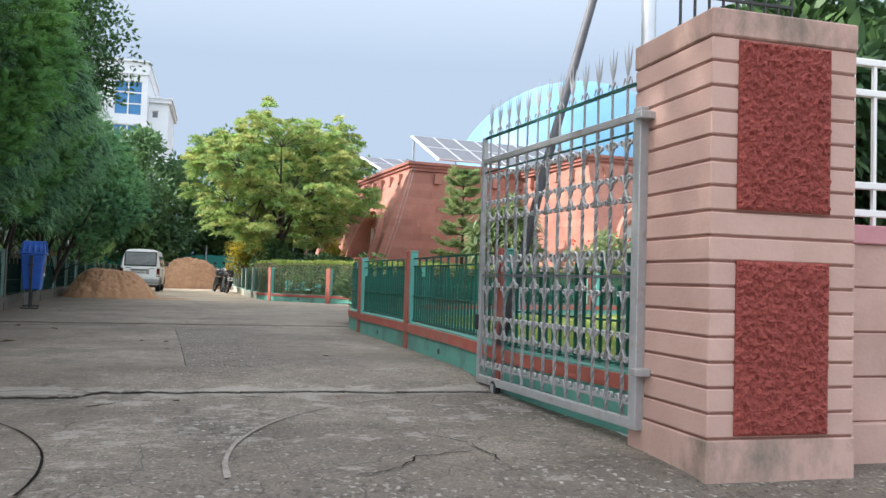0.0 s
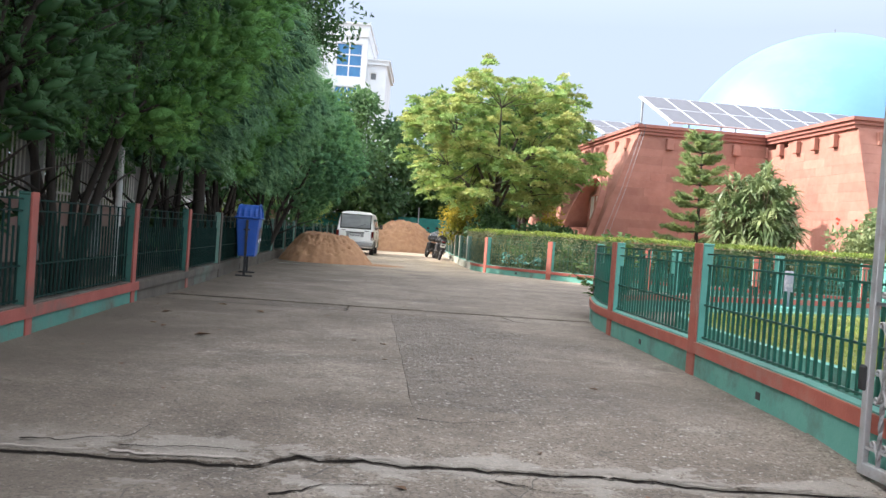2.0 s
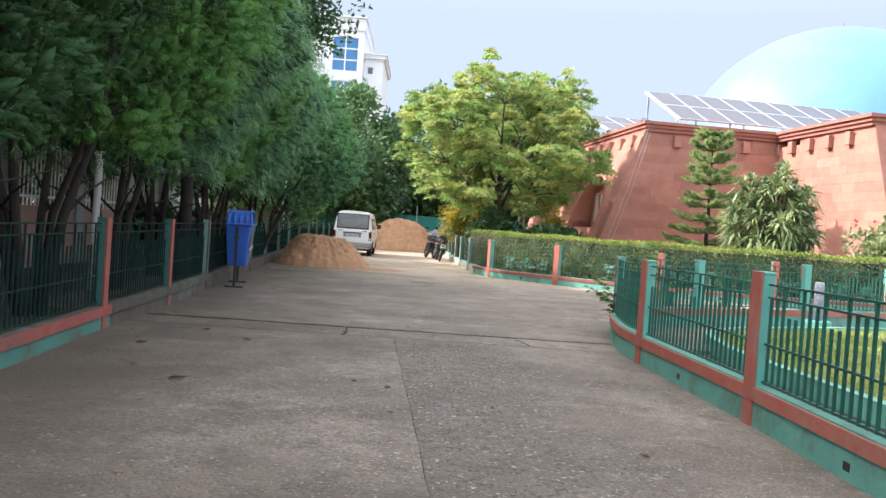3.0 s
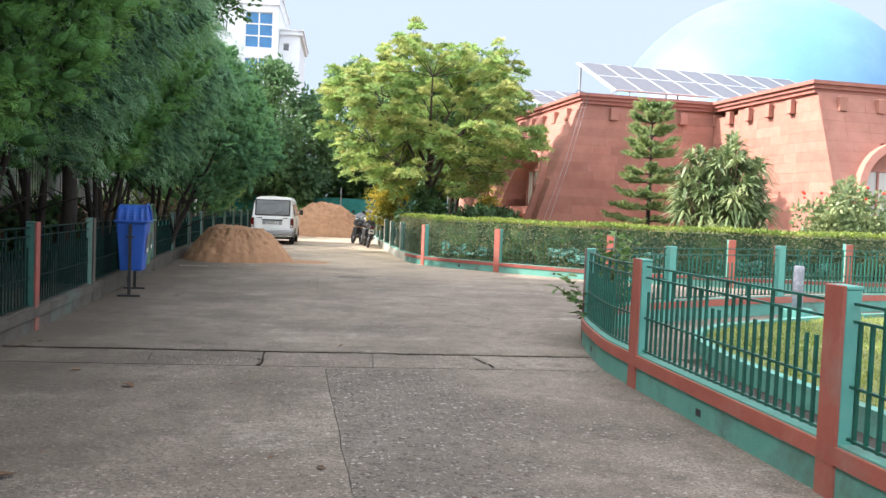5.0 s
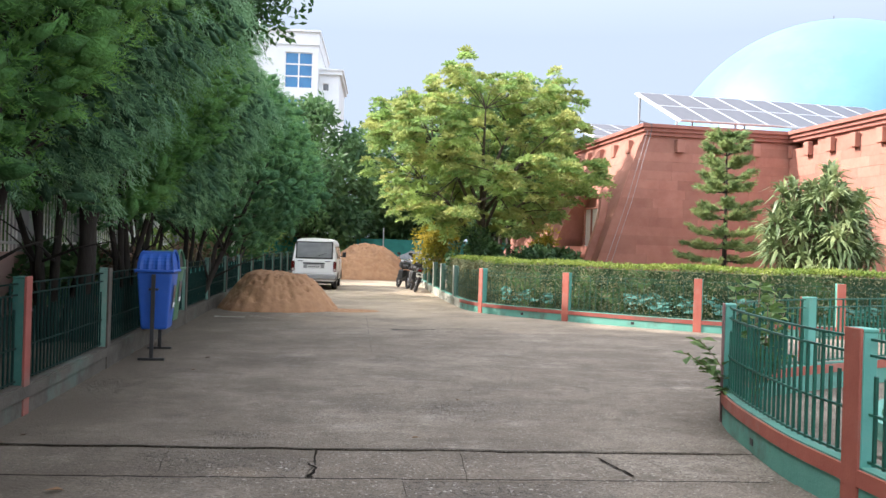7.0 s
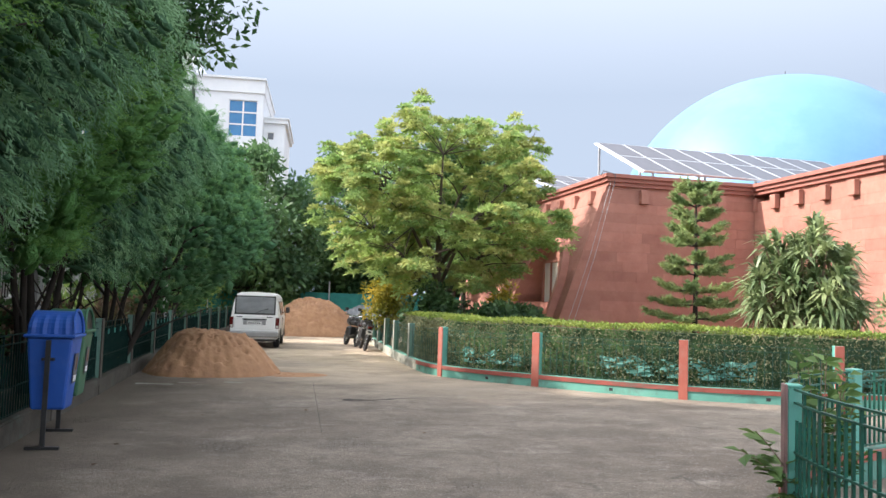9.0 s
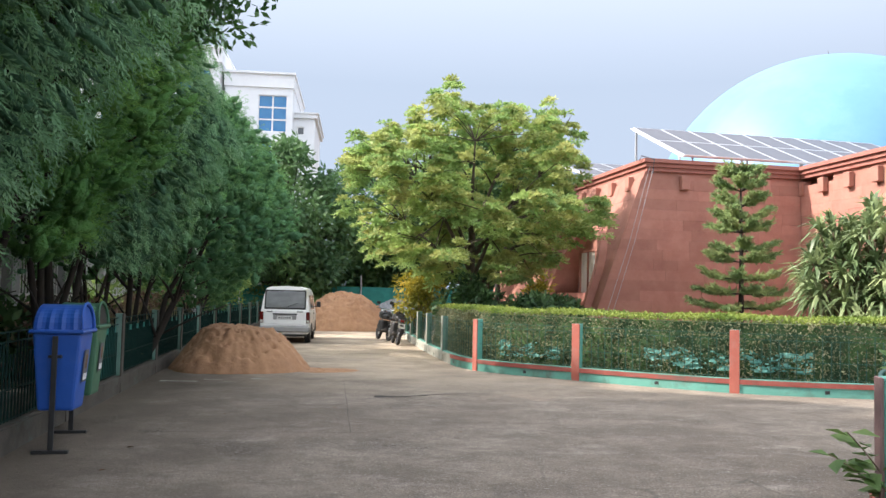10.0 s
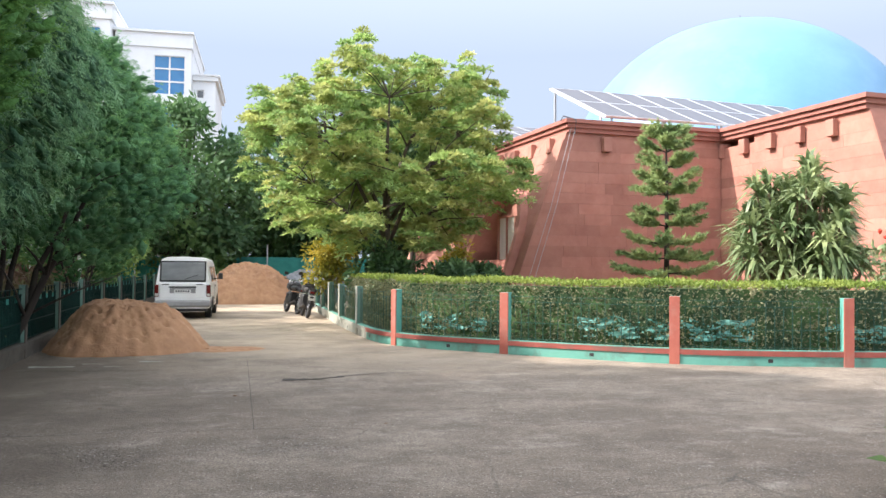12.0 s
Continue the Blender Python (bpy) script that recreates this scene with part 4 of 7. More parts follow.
NEW_PAINT = (M_TEAL_WALL, M_RED_BAND, M_RED_BAND, M_TEAL, M_BAR)
HEDGE_PAINT = (M_TEAL_WALL, M_OLD_RED, M_RED_BAND, M_TEAL, M_BAR_OLD)
# left fence: worn paint, with shade under the trees painted into its tones
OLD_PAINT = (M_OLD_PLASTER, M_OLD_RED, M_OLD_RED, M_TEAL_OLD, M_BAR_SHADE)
RIGHT = [(3.15, 5.3), (2.87, 7.0), (2.80, 9.97), (2.70, 12.6), (2.74, 13.7), (3.05, 15.2), (3.82, 16.3), (4.72, 16.96), (7.0, 18.15), (9.6, 19.1), (13.0, 19.9), (18.0, 20.6)]
fence("teal garden wall with red coping and green railings beside the lawn", RIGHT,
      [(2.87, 7.0), (2.80, 9.97), (2.70, 12.6), (3.05, 15.2), (4.72, 16.96), (7.0, 18.15), (9.6, 19.1), (13.0, 19.9), (18.0, 20.6)], 1.08, 1, NEW_PAINT, drains=True, half=0.045, wide=0.10, bar_r=0.009, plain=(3,), low=0.185, high=0.28, shift=0.05, tall=(0.0, 0.03, 0.0, -0.03, -0.03))
HEDGE = [(1.42, 47.0), (1.58, 40.0), (1.68, 35.0), (1.85, 30.3), (2.25, 27.4), (3.88, 25.5), (6.08, 23.75), (8.5, 22.95), (11.0, 22.65), (15.0, 22.5), (22.0, 22.5)]
fence("low teal wall with red posts and thin railings before a hedge", HEDGE,
      [(1.42, 47.0), (1.47, 44.6), (1.53, 42.2), (1.58, 39.8), (1.64, 37.4), (1.68, 35.0), (1.75, 32.6), (1.84, 29.8), (2.2, 27.3), (3.88, 25.5), (6.08, 23.75), (8.5, 22.95), (11.0, 22.65), (13.6, 22.5), (16.2, 22.5), (19, 22.5), (22.0, 22.5)], 1.04, -1, HEDGE_PAINT, 0.13, 0.0045, half=0.06, drains=True, worn_from=28.6, worn=M_FADED, wide=0.12, low=0.15, high=0.228)
LEFT = [(-2.62, 6.9), (-2.82, 9.6), (-3.0, 12.45), (-3.12, 15.0), (-3.3, 17.6), (-3.5, 20.2), (-3.66, 22.9), (-3.85, 25.8), (-4.0, 28.6), (-4.14, 31.4), (-4.22, 34.2), (-4.25, 37.0), (-4.29, 39.8), (-4.32, 42.6), (-4.36, 45.4), (-4.4, 48.2)]
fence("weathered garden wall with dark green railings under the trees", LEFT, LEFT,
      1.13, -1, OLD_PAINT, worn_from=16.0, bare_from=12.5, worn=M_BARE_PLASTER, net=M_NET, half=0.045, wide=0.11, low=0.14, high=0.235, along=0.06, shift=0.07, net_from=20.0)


# ---- gate and its pillar ----
def gate_pillar():
    w, dp = 0.87, 0.79
    base = thing("gate_pillar", pose(2.93, 4.32, -0.345), "pink rusticated gate pillar with two rough red panels", "pillar")
    z_off = 0.30
    part("core", boxes((0.008, w - 0.008, 0.008, dp - 0.008, 0, 2.43)), M_GROOVE, base, "dark core, painted as the shade in the grooves")
    part("footing", boxes((-0.005, w + 0.005, -0.005, dp + 0.005, 0, z_off + 0.06), bevel=0.006), M_PINK_BASE, base, "pink base with dark stains")
    for k in range(16):
        z = z_off + 0.072 + 0.1217 * k
        part("course", boxes((0, w, 0, dp, z, z + 0.109), bevel=0.006), M_PINK, base)
    part("cap", boxes((-0.006, w + 0.006, -0.006, dp + 0.006, 2.315, 2.45), bevel=0.008), M_PINK_BASE, base, "pink cap band with dark weather stains")
    for z0, z1 in ((0.38, 1.225), (1.47, 2.30)):
        bm = bmesh.new()
        nx, nz = 80, 118
        grid = []
        for j in range(nz + 1):
            row = []
            for i in range(nx + 1):
                px, pz = 0.15 + 0.55 * i / nx, z0 + (z1 - z0) * j / nz
                lump = noise.noise(Vector((px * 42, pz * 38, z0))) + 0.7 * noise.noise(Vector((px * 85, pz * 80, z0 + 3)))
                rim = min(1.0, i / 2, (nx - i) / 2, j / 2, (nz - j) / 2)
                row.append(bm.verts.new((px, -0.010 - rim * max(0.0, 0.010 + 0.016 * lump), pz)))
            grid.append(row)
        for a, b in zip(grid, grid[1:]):
            for i in range(nx):
                bm.faces.new((a[i], a[i + 1], b[i + 1], b[i]))
        box(bm, 0.15, 0.70, -0.008, 0.02, z0, z1)
        part("panel", bm, M_PANEL, base, "rough-cast dark red panel")
    for z in (0.62, 2.02):
        part("hinge_lug", boxes((-0.09, 0.0, 0.55, 0.63, z - 0.02, z + 0.02), bevel=0.004), M_SILVER, base, "iron gate hinge")
    base.scale = (1, 1, 1.037)
    return base


gate_pillar()

gate = thing("iron_gate", pose(2.68, 7.215, -0.035, 0, 0, -84.3), "open silver-painted wrought iron gate with scrolls and trident spikes", "gate")
GL, GH = 2.28, 1.825
part("gate_frame", boxes((0, 0.045, -0.018, 0.018, 0, GH + 0.18), (GL - 0.075, GL, -0.03, 0.03, 0, GH + 0.02), (0.045, GL - 0.075, -0.02, 0.02, 0, 0.06), (0.045, GL - 0.075, -0.018, 0.018, GH - 0.045, GH), bevel=0.004), M_SILVER, gate, "silver box-section frame")
part("rail", boxes((0.045, GL - 0.075, -0.008, 0.008, 0.86, 0.878)), M_POLE, gate, "flat middle rail")
part("rail", boxes((0.045, GL - 0.1, -0.008, 0.008, GH + 0.16, GH + 0.18)), M_BAR_OLD, gate, "dark upper rail")
part("rail", boxes((0.045, GL - 0.075, -0.006, 0.006, 0.13, 0.145)), M_SILVER, gate)
part("rail", boxes((0.045, GL - 0.075, -0.006, 0.006, GH - 0.12, GH - 0.108)), M_BAR_OLD, gate)


def twisted_bar(h, r):
    bm = bmesh.new()
    n = 60
    rings = []
    for i in range(n + 1):
        a = i * 0.55
        rings.append([bm.verts.new((r * math.cos(a + k * math.pi / 2), r * math.sin(a + k * math.pi / 2), h * i / n)) for k in range(4)])
    for ra, rb in zip(rings, rings[1:]):
        for k in range(4):
            bm.faces.new((ra[k], ra[(k + 1) % 4], rb[(k + 1) % 4], rb[k]))
    return bm


def scroll(size, flip=1, up=1):
    """A flat iron ram's-horn scroll: it leaves the bar, swings out and curls in on itself."""
    bm = bmesh.new()
    pts = [(0.0, 0.0), (0.10 * size, 0.22 * size), (0.24 * size, 0.46 * size)]
    for k in range(15):
        f = k / 14
        a = math.pi - 2 * math.pi * 0.95 * f
        r = size * 0.20 * (1 - 0.6 * f)
        pts.append((size * (0.46 - 0.02 * f) + r * math.cos(a), size * 0.62 + r * math.sin(a)))
    prev = None
    for i, (x, z) in enumerate(pts):
        q, o = pts[min(i + 1, len(pts) - 1)], pts[max(i - 1, 0)]
        t = Vector((q[0] - o[0], q[1] - o[1])).normalized() * 0.0045
        row = [bm.verts.new((flip * a, y, up * b)) for a, y, b in ((x - t.y, -0.009, z + t.x), (x + t.y, -0.009, z - t.x), (x + t.y, 0.009, z - t.x), (x - t.y, 0.009, z + t.x))]
        if prev:
            for k in range(4):
                bm.faces.new((prev[k], prev[(k + 1) % 4], row[(k + 1) % 4], row[k]))
        prev = row
    bmesh.ops.recalc_face_normals(bm, faces=bm.faces)
    return bm


def shared(bm, name, material, smooth=False):
    me = bpy.data.meshes.new(name)
    bm.to_mesh(me)
    bm.free()
    me.materials.append(material)
    if smooth:
        me.shade_smooth()
    return me


me_bar = shared(twisted_bar(GH - 0.10, 0.013), "twisted_bar", M_TWIST)
me_stem = shared(boxes((-0.006, 0.006, -0.006, 0.006, 0, 0.22)), "spike_stem", M_SILVER)
HORN = {(big, flip, up): shared(scroll(0.19 if big else 0.10, flip, up), "scroll", M_SILVER, True) for big in (0, 1) for flip in (-1, 1) for up in (-1, 1)}
bm = bmesh.new()
tube(bm, [(0, 0, 0), (0, 0, 0.13), (0, 0, 0.28)], [0.006, 0.008, 0.001], 5)
for s in (-1, 1):
    tube(bm, [(0, 0, 0.07), (s * 0.022, 0, 0.14), (s * 0.045, 0, 0.25)], [0.006, 0.007, 0.001], 5)
    tube(bm, [(0, 0, 0.02), (s * 0.03, 0, 0.06), (s * 0.045, 0, 0.03), (s * 0.038, 0, 0.005)], [0.005, 0.005, 0.005, 0.003], 5)
me_tri = shared(bm, "trident", M_SILVER)
NB = 13
for i in range(NB):
    x = 0.06 + (GL - 0.16) * (i + 0.5) / NB
    piece("bar", me_bar, gate, "", pose(x, 0, 0.05))
    piece("spike_stem", me_stem, gate, "", pose(x, 0, GH - 0.01))
    piece("trident", me_tri, gate, "", pose(x, 0, GH + 0.17))
    rows_of = [(1.39, 0, 1), (1.385, 0, -1), (0.46, 0, 1), (0.45, 0, -1)]
    rows_of += [(0.875, 1, 1), (0.855, 0, -1)] if i % 2 else [(0.70, 0, 1), (0.98, 0, -1)]
    rows_of += [(1.60, 0, 1), (0.10, 0, 1)]
    for z, big, up in rows_of:
        for flip in (-1, 1):
            piece("scroll", HORN[(big, flip, up)], gate, "", pose(x, 0, z))
bm = bmesh.new()
lathe(bm, [(0.02, -0.02), (0.055, -0.022), (0.06, -0.012), (0.06, 0.012), (0.055, 0.022), (0.02, 0.02)], 20)
part("wheel", bm, M_RUBBER, gate, "small iron gate wheel", m=pose(0.34, 0, -0.012, 90, 0, 0))
part("wheel_fork", boxes((0.315, 0.365, -0.03, -0.024, -0.08, 0.02), (0.315, 0.365, 0.024, 0.03, -0.08, 0.02)), M_SILVER, gate)
part("latch", boxes((-0.03, 0.03, -0.03, 0.03, 0.42, 0.55), bevel=0.01), M_RUBBER, gate, "dark bolt latch")

boundary = thing("boundary_wall", pose(3.835, 4.57, -0.3), "pink plastered boundary wall with mauve coping and white rails", "wall", kind="structure")
part("footing", boxes((0, 9, -0.05, 0.25, 0, 0.36), bevel=0.006), M_PINK, boundary)
for k in range(4):
    part("course", boxes((0, 9, 0, 0.2, 0.365 + 0.25 * k, 0.365 + 0.25 * k + 0.24), bevel=0.006), M_PINK, boundary)
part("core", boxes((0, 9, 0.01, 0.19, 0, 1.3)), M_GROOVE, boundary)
part("coping", boxes((-0.0, 9, -0.03, 0.23, 1.355, 1.46), bevel=0.006), M_PURPLE, boundary, "mauve coping band")
for z in (1.52, 1.68, 2.22, 2.40):
    part("rail", boxes((0, 9, 0.08, 0.12, z, z + 0.04), bevel=0.004), M_WHITE, boundary, "white steel rail")
me_b = shared(boxes((-0.011, 0.011, 0.089, 0.111, 1.46, 2.44)), "rail_bar", M_WHITE)
for k in range(60):
    piece("rail_bar", me_b, boundary, "", pose(0.1 + 0.15 * k, 0, 0))

tophat = thing("railing", pose(2.93, 4.32, 2.197), "dark iron railing standing on the gate pillar", "railing")
part("rail", boxes((0.05, 0.79, 0.40, 0.42, 0.20, 0.215), (0.05, 0.79, 0.40, 0.42, 0.02, 0.035)), M_BLACK, tophat)
me_b = shared(boxes((-0.006, 0.006, 0.404, 0.416, 0.0, 0.30)), "bar", M_BLACK)
for k in range(9):
    piece("bar", me_b, tophat, "", pose(0.06 + 0.09 * k, 0, 0))

bm = bmesh.new()
tube(bm, [(2.76, 6.9, 0.25), (3.05, 6.75, 1.70), (3.42, 6.75, 3.05), (4.0, 6.75, 5.2)], [0.038, 0.036, 0.034, 0.032], 12)
bmesh.ops.transform(bm, matrix=Matrix.Translation((-2.76, -6.9, -0.25)), verts=bm.verts)
leaning = part("leaning_pole", bm, M_POLE, None, smooth=True)
leaning.matrix_basis = pose(2.76, 6.9, 0.29)
tagged(leaning, "long dark grey pole leaning over the garden fence", "pole")
lamp = thing("street_lamp", pose(3.14, 5.35, -0.15), "tall pale grey steel lamp post behind the gate pillar", "lamp post")
bm = bmesh.new()
tube(bm, [(0, 0, 0), (0, 0, 2.5), (0, 0, 5.0)], [0.052, 0.046, 0.04], 14)
part("pole", bm, M_STEEL, lamp, smooth=True)
part("base_plate", boxes((-0.12, 0.12, -0.12, 0.12, 0, 0.02), bevel=0.004), M_STEEL, lamp)


# ---- sandstone building with a dome ----
BU = Vector((0.9954, 0.0958, 0))
BV = Vector((-0.0958, 0.9954, 0))
BO = Vector((13.23, 34.41, 0))
ROOF = 5.64
BATTER = 1.95
B_FRAME = Matrix(((BU.x, BV.x, 0, BO.x), (BU.y, BV.y, 0, BO.y), (0, 0, 1, 0), (0, 0, 0, 1)))
hall = thing("museum_building", B_FRAME, "red sandstone hall with sloping bastion walls and a blue dome", "building")
# plan in its own axes: the inner corner at the origin; one bastion faces -u, the other -v
AW, BW, DEEP = 5.03, 5.50, 24.0
rng = np.random.default_rng(5)


def lean(z):
    return BATTER * (1 - z / ROOF)


# bastion facing -u: its side (facing -v) runs from the inner corner; its sloping front is set back at the arch
BAY0, BAY1, SET = 0.80, 4.30, 0.55
for to_core in (lambda s, o, z: (-AW - o + 0.05, s, z), lambda s, o, z: (s, -BW - o + 0.05, z)):
    for sa, sb, za, zb, sloped in ((0.05, 12.5, -0.2, 4.05, False), (0.05, 12.5, 3.9, ROOF - 0.3, True), (0.05, BAY0, -0.2, 3.9, True), (BAY1, 12.5, -0.2, 3.9, True)):
        oa, ob_ = (lean(za), lean(zb)) if sloped else (SET, SET)
        deep = -4.0
        bm = bmesh.new()
        hexa(bm, [to_core(sa, oa, za), to_core(sb, oa, za), to_core(sb, deep, za), to_core(sa, deep, za), to_core(sa, ob_, zb), to_core(sb, ob_, zb), to_core(sb, deep, zb), to_core(sa, deep, zb)])
        bmesh.ops.recalc_face_normals(bm, faces=bm.faces)
        part("wall", bm, M_STONE, hall, "sandstone wall")
for dims in ((-AW + 3.9, 0.4, 0.05, 12.5), (0.41, 12.5, -BW + 3.9, 0.4), (0.42, DEEP, 0.42, DEEP)):
    part("wall", boxes((*dims, -0.2, ROOF - 0.31)), M_STONE, hall, "sandstone wall")

COURSE = 0.30
rows_n = int((ROOF - 0.32) / COURSE)


side_wall_a = new("side_wall")
side_wall_a.parent = hall
side_wall_b = new("side_wall")
side_wall_b.parent = hall
for ob in (side_wall_a, side_wall_b):
    ob["label"] = "courses of red sandstone blocks"


def stone(parent, pts, out_way, depth=0.05):
    """One block: four corners of its face, and the way it stands out."""
    bm = bmesh.new()
    o = Vector(out_way) * depth
    p = [Vector(q) for q in pts]
    hexa(bm, [p[0], p[1], p[1] + o, p[0] + o, p[3], p[2], p[2] + o, p[3] + o])
    bmesh.ops.recalc_face_normals(bm, faces=bm.faces)
    return part("stone_block", bm, M_STONE, parent)


def course_cuts(length, seed):
    r = np.random.default_rng(seed)
    s, cuts = 0.0, [0.0]
    while s < length - 1.0:
        s += r.uniform(0.55, 1.5)
        cuts.append(s)
    cuts[-1] = length
    return cuts


for r in range(rows_n):
    z0, z1 = r * COURSE, r * COURSE + COURSE - 0.004
    la0, la1 = AW + lean(z0), AW + lean(z1)
    cuts = course_cuts(1.0 * la0, 100 + r)
    for c0, c1 in zip(cuts, cuts[1:]):
        f = (la0 - la1) if c1 >= la0 - 1e-6 else 0
        proud = 0.046 + float(rng.uniform(0, 0.003))
        stone(side_wall_a, [(-c1, 0.05, z0), (-c0 - 0.005, 0.05, z0), (-c0 - 0.005, 0.05, z1), (-c1 + f, 0.05, z1)], (0, -1, 0), proud)
    lb0, lb1 = BW + lean(z0), BW + lean(z1)
    cuts = course_cuts(lb0, 300 + r)
    for c0, c1 in zip(cuts, cuts[1:]):
        f = (lb0 - lb1) if c1 >= lb0 - 1e-6 else 0
        proud = 0.046 + float(rng.uniform(0, 0.003))
        stone(side_wall_b, [(0.05, -c1, z0), (0.05, -c0 - 0.005, z0), (0.05, -c0 - 0.005, z1), (0.05, -c1 + f, z1)], (-1, 0, 0), proud)


def sloped_front(name, to_local, length, arch_at, label):
    """The sloping front of a bastion with a deep arched bay: to_local(s, out, z) places a point, s along it, out from the top line."""
    ob = new(name)
    ob.parent = hall
    ob["label"] = label
    bm = bmesh.new()
    r0, spring, aw = np.random.default_rng(9), 2.0, 1.75
    for r in range(rows_n):
        z0, z1 = r * COURSE, r * COURSE + COURSE - 0.004

        def half(z):
            if z <= spring:
                return aw
            return math.sqrt(max(0.0, aw * aw - (z - spring) ** 2)) if z < spring + aw else 0.0

        hw = max(half(z0), half(z1))
        spans = [(0.0, arch_at - hw), (arch_at + hw, length)] if hw > 0 else [(0.0, length)]
        for a, b in spans:
            n = max(1, int((b - a) / 0.75))
            for k in range(n):
                s0, s1 = a + (b - a) * k / n, a + (b - a) * (k + 1) / n - 0.005
                e = 0.03 + float(r0.uniform(0, 0.004))
                p = [to_local(s0, lean(z0), z0), to_local(s1, lean(z0), z0), to_local(s1, lean(z1), z1), to_local(s0, lean(z1), z1)]
                o = [to_local(s0, lean(z0) + e, z0), to_local(s1, lean(z0) + e, z0), to_local(s1, lean(z1) + e, z1), to_local(s0, lean(z1) + e, z1)]
                hexa(bm, [p[0], p[1], o[1], o[0], p[3], p[2], o[2], o[3]])
    bmesh.ops.recalc_face_normals(bm, faces=bm.faces)
    blocks = part("block_course", bm, M_STONE, ob, "sloping courses of sandstone")
    blocks["kind"] = "stuff"
    # arch rim that follows the slope
    bm = bmesh.new()
    prev = None
    prof = [(-aw, 0.0)] + [(-aw, spring * k / 4) for k in range(1, 4)] + [(-aw * math.cos(math.pi * k / 24), spring + aw * math.sin(math.pi * k / 24)) for k in range(25)] + [(aw, spring * k / 4) for k in (3, 2, 1, 0)]
    for s, z in prof:
        f = 1.12
        si, zi = s, z
        so, zo = s * f, (z if z <= spring else spring + (z - spring) * f)
        row = [to_local(arch_at + si, SET, zi), to_local(arch_at + si, lean(zi) + 0.26, zi), to_local(arch_at + so, lean(zo) + 0.26, zo), to_local(arch_at + so, lean(zo), zo)]
        row = [bm.verts.new(q) for q in row]
        if prev:
            for k in range(4):
                bm.faces.new((prev[k], prev[(k + 1) % 4], row[(k + 1) % 4], row[k]))
        prev = row
    bmesh.ops.recalc_face_normals(bm, faces=bm.faces)
    part("arch_rim", bm, M_STONE, ob, "moulded sandstone arch")
    # window set deep in the bay, over a stone sill
    def block(name, material, s0, s1, o0, o1, z0, z1, label=""):
        bm = bmesh.new()
        hexa(bm, [to_local(arch_at + s0, o1, z0), to_local(arch_at + s1, o1, z0), to_local(arch_at + s1, o0, z0), to_local(arch_at + s0, o0, z0),
                  to_local(arch_at + s0, o1, z1), to_local(arch_at + s1, o1, z1), to_local(arch_at + s1, o0, z1), to_local(arch_at + s0, o0, z1)])
        bmesh.ops.recalc_face_normals(bm, faces=bm.faces)
        return part(name, bm, material, ob, label)

    for k in range(4):
        block("window_pane", M_PALE_GLASS, -1.37 + 0.69 * k, -0.74 + 0.69 * k, SET + 0.01, SET + 0.05, 1.74, 3.06, "pale curtained window pane")
    for k in range(5):
        block("window_frame", M_STONE, -1.435 + 0.69 * k, -1.375 + 0.69 * k, SET + 0.004, SET + 0.10, 1.72, 3.10)
    block("window_frame", M_STONE, -1.44, 1.39, SET + 0.006, SET + 0.11, 3.065, 3.14)
    block("window_sill", M_STONE_DARK, -1.74, 1.74, SET + 0.002, lean(1.5) - 0.12, 1.42, 1.715, "deep dark stone sill")
    block("spandrel", M_STONE, -1.70, 1.70, SET + 0.003, SET + 0.45, -0.05, 1.415, "recessed wall below the sill")
    return ob


sloped_front("bastion_front", lambda s, o, z: Vector((-AW - o + 0.05, s, z)), 12.5, 2.55, "sloping sandstone front with an arched window bay")
sloped_front("bastion_front", lambda s, o, z: Vector((s, -BW - o + 0.05, z)), 12.5, 2.55, "sloping sandstone front with an arched window bay")

# cornice along the top
STEPS = ((ROOF - 0.32, ROOF - 0.20, 0.05), (ROOF - 0.20, ROOF - 0.08, 0.12), (ROOF - 0.08, ROOF + 0.03, 0.2))
for run in (lambda e: (-AW - e, 0.0 - e, -e, 0.35), lambda e: (-AW - e, -AW + 0.4, 0.352, 12.5), lambda e: (-e + 0.002, 0.35, -BW - e, 0.35), lambda e: (0.352, 12.5, -BW - e, -BW + 0.4)):
    bm = bmesh.new()
    for z0, z1, e in STEPS:
        box(bm, *run(e), z0, z1)
    part("cornice", bm, M_STONE_DARK, hall, "stepped dark red cornice")
part("roof_slab", boxes((-AW, 12.4, 0.2, DEEP, ROOF - 0.25, ROOF - 0.05), (0.2, 12.4, -BW + 0.2, 0.2, ROOF - 0.25, ROOF - 0.05)), M_GREY_WALL, hall, "flat concrete roof")
# projecting stone brackets below the cornice
me_br = shared(boxes((-0.13, 0.13, -0.17, 0.0, -0.42, 0.0), bevel=0.01), "bracket", M_STONE)
for k in range(4):
    piece("bracket", me_br, hall, "stone bracket", pose(-4.0 + 1.32 * k + 0.1, -0.0, ROOF - 0.42))
for k in range(4):
    piece("bracket", me_br, hall, "stone bracket", pose(0.0, -1.15 - 1.12 * k, ROOF - 0.42, 0, 0, -90))
for k in range(9):
    piece("bracket", me_br, hall, "stone bracket", pose(-AW - 0.16, 0.75 + 1.3 * k, ROOF - 0.42, 0, 0, -90))
    piece("bracket", me_br, hall, "stone bracket", pose(0.75 + 1.3 * k, -BW - 0.16, ROOF - 0.42, 0, 0, 0))
bm = bmesh.new()
tube(bm, [(-AW - 0.25, 0.05, ROOF - 0.02), (-AW - 0.25, -0.1, ROOF + 0.1), (-AW + 0.1, -0.22, ROOF), (-AW + 0.05, -0.22, ROOF - 0.4)], 0.018, 6)
